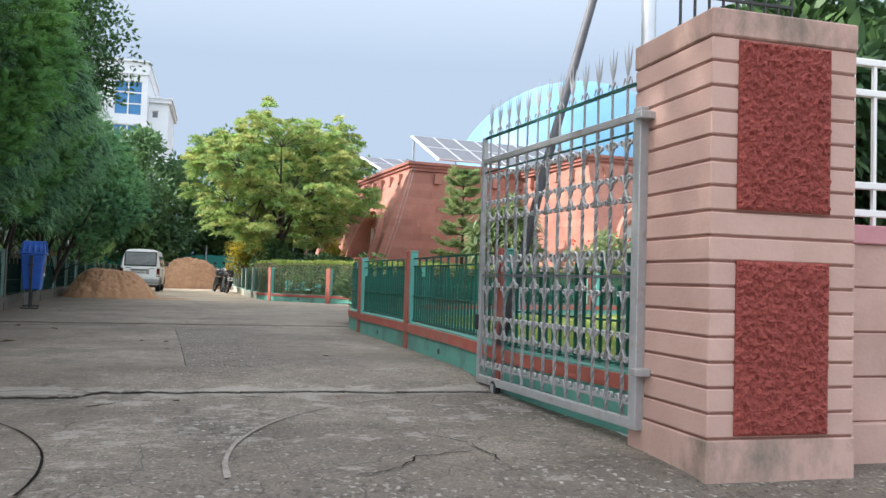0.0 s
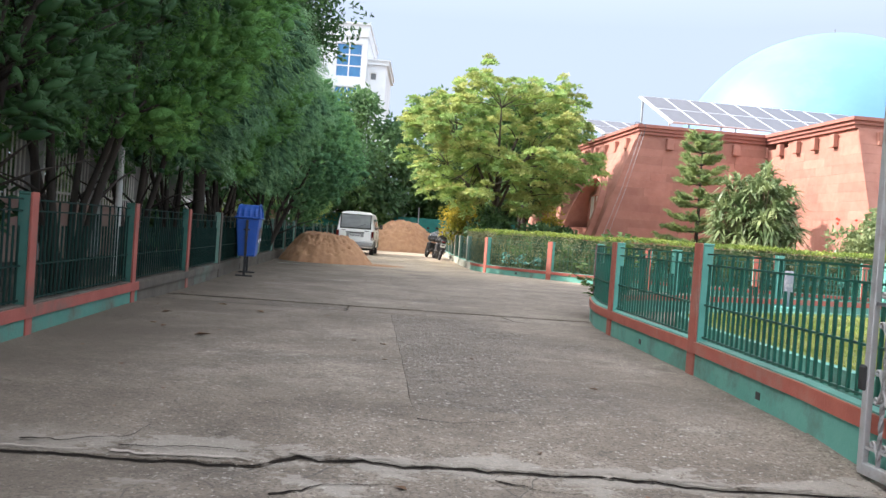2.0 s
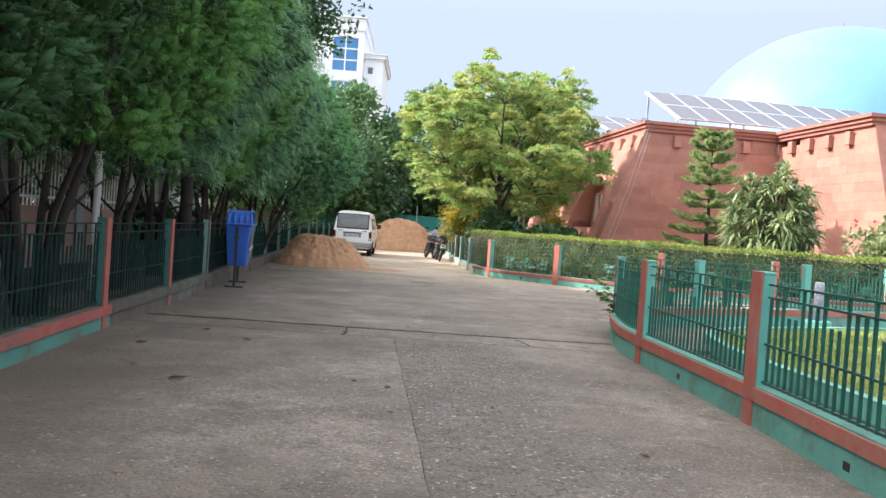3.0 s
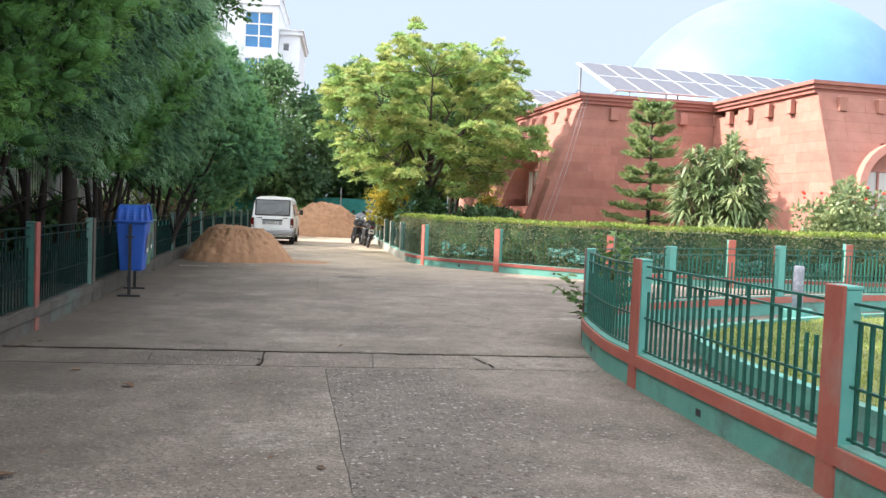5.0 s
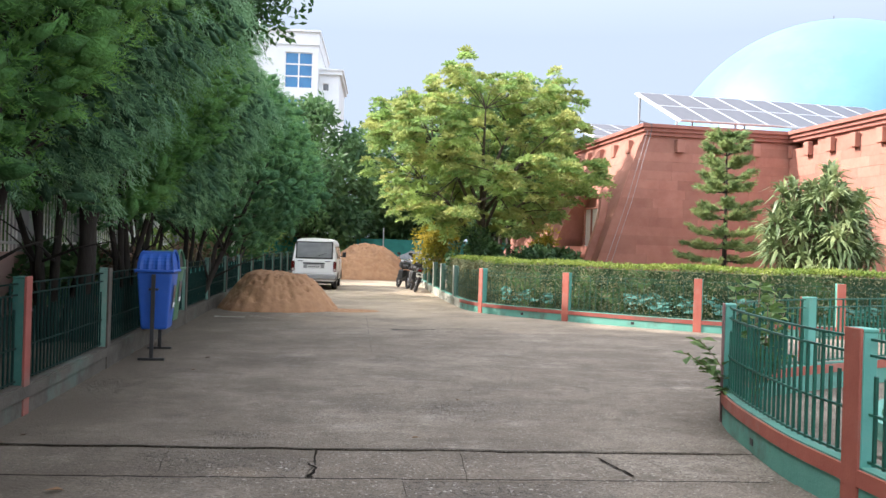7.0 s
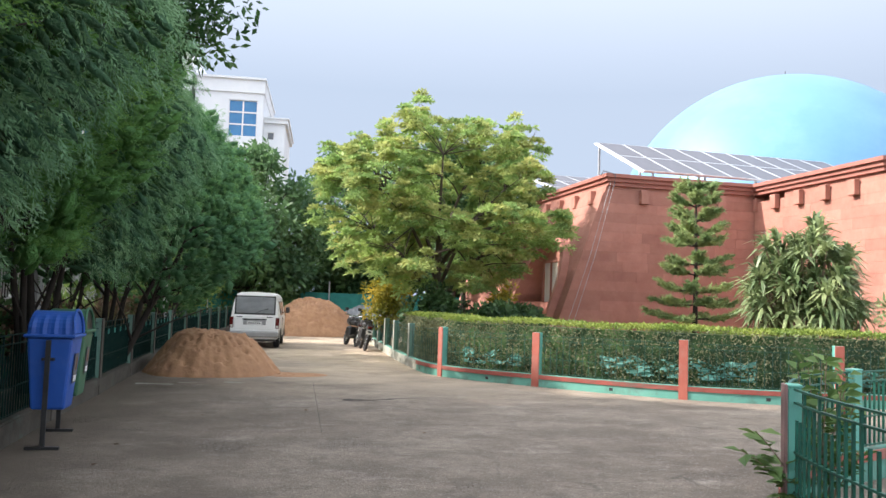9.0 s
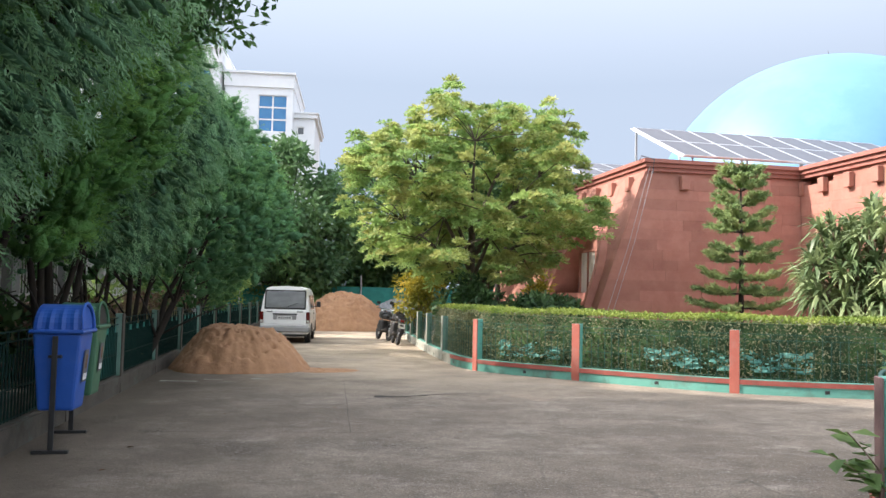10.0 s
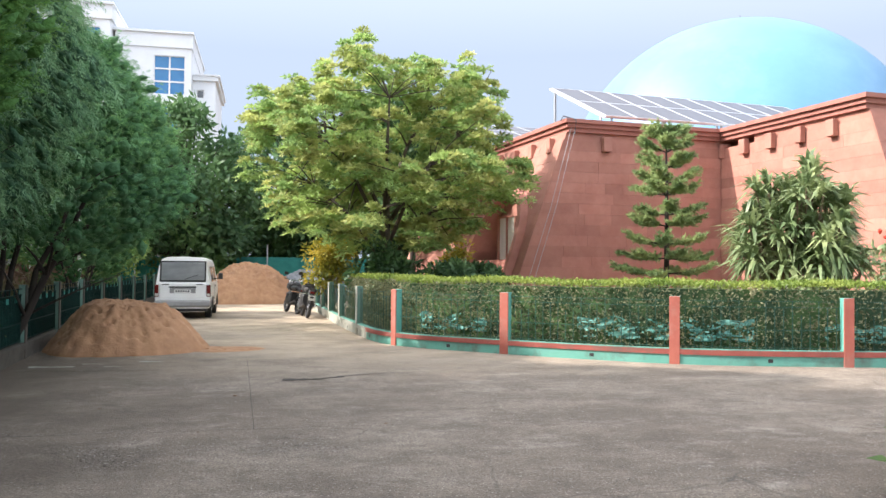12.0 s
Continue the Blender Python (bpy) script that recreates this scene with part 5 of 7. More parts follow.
part("cable", bm, M_POLE, hall, "loose grey cable at the cornice")

for k, (top, foot) in enumerate((((-AW + 0.2, -0.1, ROOF + 0.05), (-AW - 1.2, -0.16, 0.9)), ((-AW + 0.08, -0.1, ROOF + 0.05), (-AW - 1.45, -0.16, 0.7)))):
    bm = bmesh.new()
    tube(bm, [top, Vector(top).lerp(Vector(foot), 0.5) + Vector((0.03, -0.05, -0.06)), foot], 0.007, 6)
    part("cable", bm, M_GREY_WALL, hall, "thin pale cable down the wall")

# the dome, on a low drum
DOME = hall.matrix_basis.inverted() @ Vector((21.1, 46.0, 0))
bm = bmesh.new()
R = 7.85
prof = [(R * math.cos(a), 4.92 + R * math.sin(a)) for a in np.linspace(0.0, math.pi / 2 - 0.02, 40)]
lathe(bm, [(R + 0.05, 4.4)] + prof, 96)
part("dome", bm, M_DOME, hall, "smooth sky-blue painted dome", smooth=True, m=Matrix.Translation(DOME))
bm = bmesh.new()
lathe(bm, [(R + 0.4, 0), (R + 0.4, 4.4), (R + 0.1, 4.5)], 64)
part("drum", bm, M_STONE, hall, "round drum under the dome", m=Matrix.Translation(DOME))
bm = bmesh.new()
tube(bm, [(0, 0, 12.7), (0, 0, 13.2)], [0.04, 0.015], 6)
part("finial", bm, M_POLE, hall, "thin rod on the dome", m=Matrix.Translation(DOME))


def solar_array(x, y, z, cols, rot, tilt, label):
    base = thing("solar_array", hall.matrix_basis @ pose(x, y, z, 0, 0, rot), label, "solar panels", "roof solar arrays")
    pw, ph, gap = 1.02, 2.0, 0.03
    tm = Matrix.Rotation(radians(tilt), 4, "X")
    me_cell = shared(boxes((0.03, pw - 0.03, 0.03, ph - 0.03, 0.012, 0.034)), "panel", M_SOLAR)
    me_rim = shared(boxes((0, pw, 0, 0.03, 0, 0.04), (0, pw, ph - 0.03, ph, 0, 0.04), (0, 0.03, 0.03, ph - 0.03, 0, 0.04), (pw - 0.03, pw, 0.03, ph - 0.03, 0, 0.04)), "panel_frame", M_STEEL)
    for i in range(cols):
        for j in range(2):
            m = tm @ pose(i * (pw + gap), j * (ph + gap), 0.0)
            p = piece("panel", me_cell, base, "", m @ pose(0, 0, 0.06))
            f = piece("panel_frame", me_rim, p, "pale aluminium frame", Matrix.Identity(4))
    w = cols * (pw + gap)
    part("rail", boxes((0, w, 0.2, 0.26, -0.02, 0.05), (0, w, 3.7, 3.76, -0.02, 0.05), (0, w, 1.9, 1.96, -0.02, 0.05)), M_STEEL, base, m=tm)
    for i in range(0, cols + 1, 2):
        for j, hh in ((0.3, 0.3), (3.7, 0.3)):
            zz = j * math.sin(radians(tilt))
            part("leg", boxes((-0.03, 0.03, j * math.cos(radians(tilt)) - 0.03, j * math.cos(radians(tilt)) + 0.03, -0.25, zz + 0.02)), M_STEEL, base, m=pose(min(i * (pw + gap), w - 0.05), 0, 0))
    part("end_beam", boxes((-0.07, -0.02, 0, 4.05, 0.02, 0.07)), M_WHITE, base, "white end beam", m=tm)
    return base


solar_array(-3.65, 0.45, ROOF + 0.22, 9, 0, 23, "tilted solar panels with pale frames on the roof")
solar_array(-4.4, 6.5, ROOF + 0.45, 8, 0, 16, "second row of tilted solar panels on the roof")
tank = thing("water_tank", hall.matrix_basis @ pose(13.0, -2.0, ROOF), "blue plastic water tank on the roof", "water tank")
bm = bmesh.new()
lathe(bm, [(0.7, -0.05), (0.72, 0.1), (0.72, 1.2), (0.6, 1.4), (0.25, 1.5)], 24)
part("tank_body", bm, M_BLUE, tank, smooth=True)

# ---- white block of flats in the distance ----
flats = thing("apartment_building", pose(0, 80, 0), "white plastered four-storey building with blue windows", "building")


def facade(x0, x1, y, z1, depth, holes):
    """A rendered front with real window openings in it."""
    bm = bmesh.new()
    xs = sorted({x0, x1, *[h[0] for h in holes], *[h[1] for h in holes]})
    zs = sorted({0.0, z1, *[h[2] for h in holes], *[h[3] for h in holes]})
    for a, b in zip(xs, xs[1:]):
        for c, e in zip(zs, zs[1:]):
            if not any(h[0] <= a and b <= h[1] and h[2] <= c and e <= h[3] for h in holes):
                box(bm, a, b, y, y + 0.3, c, e)
    bmesh.ops.remove_doubles(bm, verts=bm.verts, dist=0.0005)
    box(bm, x0, x1, y + 0.31, y + depth, 0, z1)
    part("wall", bm, M_FAR_WALL, flats)
    for h in holes:
        w = new("window")
        w.parent = flats
        w["label"] = "blue glazed window with white bars"
        nx, nz = h[4], h[5]
        dx, dz = (h[1] - h[0]) / nx, (h[3] - h[2]) / nz
        for i in range(nx):
            for j in range(nz):
                part("pane", boxes((h[0] + i * dx + 0.06, h[0] + (i + 1) * dx - 0.06, y + 0.16, y + 0.2, h[2] + j * dz + 0.06, h[2] + (j + 1) * dz - 0.06)), M_WIN_BLUE if nx > 1 else M_DARK_GLASS, w)
        for i in range(nx + 1):
            part("window_frame", boxes((h[0] + i * dx - 0.06, h[0] + i * dx + 0.06, y + 0.1, y + 0.26, h[2], h[3])), M_WHITE, w)
        for j in range(nz + 1):
            part("window_frame", boxes((h[0] + 0.06, h[1] - 0.06, y + 0.105, y + 0.255, max(h[2], h[2] + j * dz - 0.06), min(h[3], h[2] + j * dz + 0.06))), M_WHITE, w)


facade(-11.6, -6.0, 0.0, 19.4, 12, [(-8.83, -6.48, z, z + 3.08, 2, 3) for z in (14.98, 11.0, 7.0, 3.0)])
facade(-5.99, -4.22, 1.5, 16.5, 10, [(-5.69, -5.1, z, z + 0.68, 1, 1) for z in (15.1, 11.0, 6.9)])
facade(-26.0, -11.9, -1.2, 21.0, 13, [(-15.2, -12.6, z, z + 3.0, 2, 3) for z in (16.7, 12.6, 8.6, 4.0)] + [(-21.2, -18.7, z, z + 3.0, 2, 3) for z in (16.7, 12.6, 8.6, 4.0)])
for x0, x1, y0, z, d in ((-11.9, -5.82, -0.35, 19.4, 12.6), (-26.3, -11.62, -1.55, 21.0, 13.6)):
    part("parapet", boxes((x0 + 0.2, x1 - 0.1, y0 + 0.2, y0 + d, z - 0.72, z + 0.38), (x0, x1, y0, y0 + d, z + 0.38, z + 0.55)), M_FAR_WALL, flats, "white parapet with a projecting top")
part("parapet", boxes((-5.99, -3.98, 1.2, 12, 16.5, 16.85), (-5.99, -3.86, 1.05, 12, 16.85, 16.97)), M_FAR_WALL, flats, "white roof slab of the lower wing")


# ---- vehicles ----
def van():
    base = thing("van", pose(-2.32, 35.65, 0.0), "small white van parked beside the driveway", "van")
    L = 3.55
    # cross-section of the body side, from sill to roof
    secs = [(0.27, 0.70), (0.33, 0.745), (0.58, 0.765), (0.90, 0.765), (0.97, 0.75), (1.36, 0.690), (1.54, 0.655), (1.635, 0.60), (1.685, 0.47), (1.705, 0.0)]

    def y_back(z):
        return 0.02 if z < 0.95 else 0.02 + (z - 0.95) * 0.17

    def y_front(z):
        return L if z < 0.8 else L - (z - 0.8) * 0.62

    bm = bmesh.new()
    loops = []
    ny = 9
    for z, hw in secs:
        row = []
        for s in (-1, 1):
            for j in range(ny):
                f = j / (ny - 1)
                f2 = f if s > 0 else 1 - f
                y = y_back(z) * (1 - f2) + y_front(z) * f2
                inset = 0.045 if f2 in (0.0, 1.0) else 0.0
                row.append(bm.verts.new((s * max(0.0, hw - inset), y, z)))
        loops.append(row)
    for a, b in zip(loops, loops[1:]):
        n = len(a)
        for k in range(n):
            try:
                bm.faces.new((a[k], a[(k + 1) % n], b[(k + 1) % n], b[k]))
            except ValueError:
                pass
    bm.faces.new(list(reversed(loops[0])))
    bmesh.ops.remove_doubles(bm, verts=bm.verts, dist=0.001)
    bmesh.ops.recalc_face_normals(bm, faces=bm.faces)
    part("body", bm, M_CAR, base, "white painted body")
    tail = part("tailgate", boxes((-0.60, 0.60, -0.012, 0.03, 0.56, 0.97), bevel=0.012), M_CAR, base, "white tailgate with a dark plate recess")
    part("plate_recess", boxes((-0.34, 0.34, -0.022, -0.011, 0.70, 0.84), bevel=0.006), M_CAR_GREY, tail, "grey recess above the plate")
    part("grip_strip", boxes((-0.36, 0.36, -0.034, -0.012, 0.845, 0.885), bevel=0.006), M_BLACK, tail)
    part("number_plate", boxes((-0.22, 0.22, -0.029, -0.023, 0.705, 0.80)), M_WHITE, tail, "pale number plate")
    for k in range(6):
        part("plate_bar", boxes((-0.185 + 0.064 * k, -0.145 + 0.064 * k, -0.033, -0.0295, 0.73, 0.775)), M_BLACK, tail)
    part("tail_step", boxes((-0.62, 0.62, -0.03, 0.02, 0.515, 0.55), bevel=0.008), M_CAR, tail, "pressed lower lip")
    rot = math.degrees(math.atan(0.17))
    part("rear_window", boxes((-0.575, 0.575, -0.02, 0.012, 0.0, 0.51), bevel=0.012), M_VAN_GLASS, base, "rear window, its grey standing for the sky's reflection", m=pose(0, 0.03, 1.045, -rot, 0, 0))
    part("window_seal", boxes((-0.61, 0.61, -0.012, 0.014, -0.035, 0.545), bevel=0.006), M_RUBBER, base, m=pose(0, 0.03, 1.045, -rot, 0, 0))
    bm = bmesh.new()
    tube(bm, [(0.05, -0.01, 1.07), (0.16, -0.002, 1.12), (0.40, 0.012, 1.20)], 0.008, 5)
    part("wiper", bm, M_BLACK, base, "black rear wiper")
    for s in (-1, 1):
        part("air_vent", boxes((s * 0.45 - 0.09, s * 0.45 + 0.09, -0.02, -0.011, 0.925, 0.95), bevel=0.004), M_BLACK, tail)
        lamp = part("tail_lamp", boxes((s * 0.685 - 0.055, s * 0.685 + 0.055, -0.024, 0.05, 0.60, 0.93), bevel=0.012), M_TAIL, base, "dark red tail lamp")
        part("reverse_lens", boxes((s * 0.685 - 0.04, s * 0.685 + 0.04, -0.030, -0.0245, 0.62, 0.69), bevel=0.002), M_PALE_GLASS, lamp, "clear lower lens")
        part("side_window", boxes((-0.012, 0.012, 0.38, 1.36, 0.0, 0.44), bevel=0.006), M_VAN_GLASS, base, "side window", m=pose(s * 0.736, 0.0, 1.0, 0, -s * 8.5, 0))
        part("side_window", boxes((-0.012, 0.012, 1.46, 2.55, 0.0, 0.44), bevel=0.006), M_VAN_GLASS, base, "side window", m=pose(s * 0.736, 0.0, 1.0, 0, -s * 8.5, 0))
        part("mirror", boxes((s * 0.87 - 0.065, s * 0.87 + 0.065, 2.62, 2.70, 1.05, 1.24), bevel=0.02), M_BLACK, base, "black door mirror")
        part("mirror_arm", boxes((min(s * 0.72, s * 0.85), max(s * 0.72, s * 0.85), 2.64, 2.67, 1.06, 1.09)), M_BLACK, base)
        part("door_groove", boxes((s * 0.768 - 0.003, s * 0.768 + 0.003, 1.41, 1.422, 0.36, 0.97)), M_BLACK, base)
        part("door_handle", boxes((s * 0.772 - 0.012, s * 0.772 + 0.012, 1.48, 1.60, 0.86, 0.89), bevel=0.004), M_BLACK, base)
        for y in (0.60, 2.85):
            bm = bmesh.new()
            lathe(bm, [(0.17, -0.08), (0.265, -0.085), (0.285, -0.06), (0.285, 0.06), (0.265, 0.085), (0.17, 0.08)], 24)
            w = part("wheel", bm, M_RUBBER, base, "black tyre", m=pose(s * 0.655, y, 0.285, 0, 90, 0))
            bm = bmesh.new()
            lathe(bm, [(0.05, -0.07), (0.17, -0.06), (0.17, 0.06), (0.06, 0.09)], 20)
            part("rim", bm, M_STEEL, w, "steel wheel rim")
            bm = bmesh.new()
            arch = [(y + 0.36 * math.cos(math.pi * k / 12), 0.27 + 0.34 * math.sin(math.pi * k / 12)) for k in range(13)]
            ins, outs = [bm.verts.new((s * 0.766, a, b)) for a, b in arch], [bm.verts.new((s * 0.774, a, b)) for a, b in arch]
            bm.faces.new(outs)
            for k in range(12):
                bm.faces.new((ins[k], ins[k + 1], outs[k + 1], outs[k]))
            bmesh.ops.recalc_face_normals(bm, faces=bm.faces)
            part("wheel_arch", bm, M_RUBBER, base, "dark wheel arch")
    part("bumper", boxes((-0.74, 0.74, -0.10, 0.06, 0.33, 0.50), bevel=0.03), M_CAR_GREY, base, "grey rear bumper")
    part("underbody", boxes((-0.64, 0.64, 0.1, L - 0.1, 0.19, 0.28)), M_BLACK, base)
    part("windscreen", boxes((-0.58, 0.58, -0.01, 0.012, 0, 0.66)), M_VAN_GLASS, base, m=pose(0, L - 0.06, 0.93, 32, 0, 0))
    return base


van()


def motorbike(x, y, turn, label):
    base = thing("motorbike", pose(x, y, 0, 0, 9, turn), label, "motorbike", "parked motorbikes")
    for yy in (0.0, 1.25):
        bm = bmesh.new()
        n = 28
        tube(bm, [(0, 0.25 * math.cos(2 * math.pi * k / n), 0.25 * math.sin(2 * math.pi * k / n)) for k in range(n + 1)], 0.05, 8)
        w = part("tyre", bm, M_RUBBER, base, "black tyre", smooth=True, m=pose(0, yy, 0.30))
        bm = bmesh.new()
        lathe(bm, [(0.03, -0.05), (0.05, -0.03), (0.05, 0.03), (0.03, 0.05)], 12)
        bmesh.ops.transform(bm, matrix=Matrix.Rotation(math.pi / 2, 4, "Y"), verts=bm.verts)
        for k in range(6):
            a = math.pi * k / 6
            tube(bm, [(0, -0.22 * math.cos(a), -0.22 * math.sin(a)), (0, 0.22 * math.cos(a), 0.22 * math.sin(a))], 0.008, 5)
        part("rim", bm, M_STEEL, w, "spoked wheel")
    bm = boxes((-0.16, 0.16, 0.08, 0.66, 0.72, 0.86), bevel=0.05)
    part("seat", bm, M_BLACK, base, "long black seat")
    part("tail", boxes((-0.09, 0.09, -0.22, 0.14, 0.68, 0.80), bevel=0.03), M_BLACK, base)
    part("tail_lamp", boxes((-0.06, 0.06, -0.25, -0.21, 0.70, 0.77), bevel=0.01), M_TAIL, base, "red tail lamp")
    part("number_plate", boxes((-0.10, 0.10, -0.26, -0.245, 0.52, 0.66)), M_WHITE, base, "white number plate")
    part("mudguard", boxes((-0.06, 0.06, -0.30, 0.25, 0.58, 0.63), bevel=0.02), M_BLACK, base)
    part("tank", boxes((-0.19, 0.19, 0.62, 1.04, 0.70, 0.97), bevel=0.07), M_BLACK, base, "dark fuel tank")
    part("engine", boxes((-0.2, 0.2, 0.42, 0.9, 0.26, 0.66), bevel=0.05), M_BLACK, base, "grey engine block")
    bm = bmesh.new()
    tube(bm, [(0.0, 1.25, 0.30), (0, 1.05, 0.80), (0, 0.98, 1.02)], 0.03, 8)
    tube(bm, [(-0.34, 0.84, 1.05), (-0.2, 0.98, 1.04), (0.2, 0.98, 1.04), (0.34, 0.84, 1.05)], 0.014, 6)
    part("fork", bm, M_CHROME, base, "fork and handlebar")
    for s in (-1, 1):
        bm = bmesh.new()
        tube(bm, [(s * 0.2, 0.97, 1.04), (s * 0.27, 0.95, 1.2)], 0.007, 5)
        box(bm, s * 0.28 - 0.06, s * 0.28 + 0.06, 0.93, 0.955, 1.18, 1.27)
        part("mirror", bm, M_BLACK, base, "mirror")
        bm = bmesh.new()
        tube(bm, [(s * 0.13, 0.75, 0.28), (s * 0.15, 0.3, 0.33), (s * 0.15, -0.15, 0.40)], [0.025, 0.035, 0.04], 8)
        part("exhaust" if s > 0 else "swing_arm", bm, M_CHROME if s > 0 else M_BLACK, base)
    part("headlamp", boxes((-0.1, 0.1, 1.08, 1.2, 0.85, 1.02), bevel=0.03), M_CHROME, base)
    bm = bmesh.new()
    tube(bm, [(-0.1, 0.6, 0.3), (-0.26, 0.62, 0.04)], 0.012, 6)
    part("stand", bm, M_BLACK, base)
    return base


motorbike(1.05, 35.5, 4, "dark motorbike with chrome parts parked by the hedge")
motorbike(0.86, 37.7, 14, "dark motorbike leaning on its stand by the fence")


# ---- litter bins ----
def bin_stand(x, y, material, label):
    base = thing("litter_bin", pose(x, y, 0, 0, 0, 4), label, "litter bin", "litter bins on stands")
    bm = bmesh.new()
    hexa(bm, [(-0.20, -0.19, 0.37), (0.20, -0.19, 0.37), (0.20, 0.19, 0.37), (-0.20, 0.19, 0.37), (-0.27, -0.25, 1.08), (0.27, -0.25, 1.08), (0.27, 0.25, 1.08), (-0.27, 0.25, 1.08)])
    part("bin_body", soften(bm, 0.03, 2), material, base, "tapered plastic tub")
    part("bin_rim", boxes((-0.305, 0.305, -0.285, 0.285, 1.08, 1.115), bevel=0.01), material, base)
    bm = bmesh.new()
    n, ribs = 16, 12
    rows = []
    for i in range(ribs + 1):
        xx = -0.27 + 0.54 * i / ribs
        r = 0.235 + (0.010 if i % 3 == 1 else 0.0)
        rows.append([bm.verts.new((xx * (1 - 0.10 * math.sin(math.pi * k / n)), -r * math.cos(math.pi * k / n), 1.11 + 0.235 * math.sin(math.pi * k / n) ** 0.75)) for k in range(n + 1)])
    for a, b in zip(rows, rows[1:]):
        for k in range(n):
            bm.faces.new((a[k], b[k], b[k + 1], a[k + 1]))
    bm.faces.new(rows[0])
    part("hood", bm, material, base, "ribbed domed hood", smooth=False)
    bm = bmesh.new()
    tube(bm, [(0.28 - 0.03 * math.sin(math.pi * k / n), -0.24 * math.cos(math.pi * k / n), 1.12 + 0.235 * math.sin(math.pi * k / n) ** 0.75) for k in range(n + 1)], 0.016, 6)
    part("hood_rim", bm, material, base)
    bm = bmesh.new()
    vs = [bm.verts.new((0.262 - 0.03 * math.sin(math.pi * k / n), -0.215 * math.cos(math.pi * k / n), 1.12 + 0.215 * math.sin(math.pi * k / n) ** 0.75)) for k in range(n + 1)]
    bm.faces.new(vs)
    # flat face over the mouth; black paints in the shade inside the green hood
    part("hood_opening", bm, M_BLACK if material is M_GREEN_BIN else material, base, "flat face filling the shaded mouth of the hood")
    for yy in (-0.29,):
        part("leg", boxes((-0.03, 0.03, yy - 0.012, yy + 0.012, 0.03, 1.06), bevel=0.003), M_BLACK, base, "black iron leg")
        part("foot", boxes((-0.2, 0.2, yy - 0.03, yy + 0.03, 0.0, 0.03), bevel=0.004), M_BLACK, base, "black iron foot")
        part("pivot", boxes((-0.07, 0.07, min(yy, yy * 0.78), max(yy, yy * 0.78), 0.86, 0.885)), M_BLACK, base)
    sticker = part("sticker", boxes((0.232, 0.238, -0.06, 0.09, 0.62, 0.92)), M_POLE, base, "dark sticker with pale marks", m=pose(0, 0, 0, 0, 5.2, 0) @ Matrix.Translation((-0.048, 0, 0.02)))
    for k, (y0, y1) in enumerate(((-0.045, -0.005), (0.005, 0.04), (0.05, 0.08))):
        part("mark", boxes((0.2385, 0.2405, y0, y1, 0.64, 0.70)), M_WHITE, sticker)
    part("mark", boxes((0.2385, 0.2405, -0.01, 0.05, 0.75, 0.88)), M_LITTER, sticker)
    base.scale = (0.77, 0.93, 0.985)
    return base


bin_stand(-2.89, 18.55, M_BLUE, "blue plastic litter bin with domed hood on a black iron stand")
bin_stand(-3.08, 19.66, M_GREEN_BIN, "green plastic litter bin with domed hood on a black iron stand")


# ---- heaps ----
def heap(name, x, y, rx, ry, h, material, seed, label, category, power=1.25, rough=1.0):
    bm = bmesh.new()
    nr, na = 56, 150
    rows = []
    for i in range(nr + 1):
        f = i / nr
        row = []
        for k in range(na):
            a = 2 * math.pi * k / na
            e = 1 + 0.16 * noise.noise(Vector((math.cos(a) * 1.5, math.sin(a) * 1.5, seed))) + 0.05 * noise.noise(Vector((math.cos(a) * 6, math.sin(a) * 6, seed)))
            px, py = rx * f * e * math.cos(a), ry * f * e * math.sin(a)
            slope = min(1.0, (1 - f) * power)
            z = h * (slope - 0.22 * slope * slope) / 0.78
            z += h * min(1, 4 * (1 - f)) * (0.14 * noise.noise(Vector((px * 1.0, py * 1.0, seed + 3))) + (0.03 + 0.06 * f) * noise.noise(Vector((px * 3.2, py * 3.2, seed))) + 0.05 * noise.noise(Vector((px * 9, py * 9, seed + 5))) + 0.03 * noise.noise(Vector((px * 19, py * 19, seed + 6))))
            dent = noise.noise(Vector((px * 10.5, py * 10.5, seed + 9)))
            if dent > 0.26:
                z -= 0.42 * rough * min(1.0, 2.2 * f) * (dent - 0.26) * min(1, 4 * (1 - f))
            row.append(bm.verts.new((px, py, max(z, 0.0) if f < 1 else -0.03)))
        rows.append(row)
    for a, b in zip(rows, rows[1:]):
        for k in range(na):
            q = (k + 1) % na
            bm.faces.new((a[k], b[k], b[q], a[q]))
    bmesh.ops.remove_doubles(bm, verts=bm.verts, dist=0.0005)
    bmesh.ops.recalc_face_normals(bm, faces=bm.faces)
    ob = part(name, bm, material, None, smooth=True)
    ob.matrix_basis = pose(x, y, 0.004)
    return tagged(ob, label, category, kind="stuff")


heap("sand_heap", -2.48, 27.1, 1.29, 1.4, 0.80, M_SAND, 4.0, "heap of orange-brown building sand on the driveway", "sand heap", 1.9)
heap("sand_spill", -0.95, 26.9, 0.85, 0.5, 0.03, M_SAND, 21.0, "thin spill of sand at the foot of the heap", "sand")
heap("sand_heap", -0.75, 46.6, 2.45, 2.3, 1.5, M_SAND, 8.0, "large heap of orange-brown sand at the end of the drive", "sand heap", 1.45, 0.3)
heap("gravel_heap", 2.0, 49.5, 2.6, 2.0, 1.3, M_GRAVEL, 12.0, "heap of grey gravel behind the sand", "gravel heap")


# ---- trees and plants ----
def crown(name, quads, material, parent, label=""):
    return piece(name, quads_mesh(name, quads, material), parent, label)


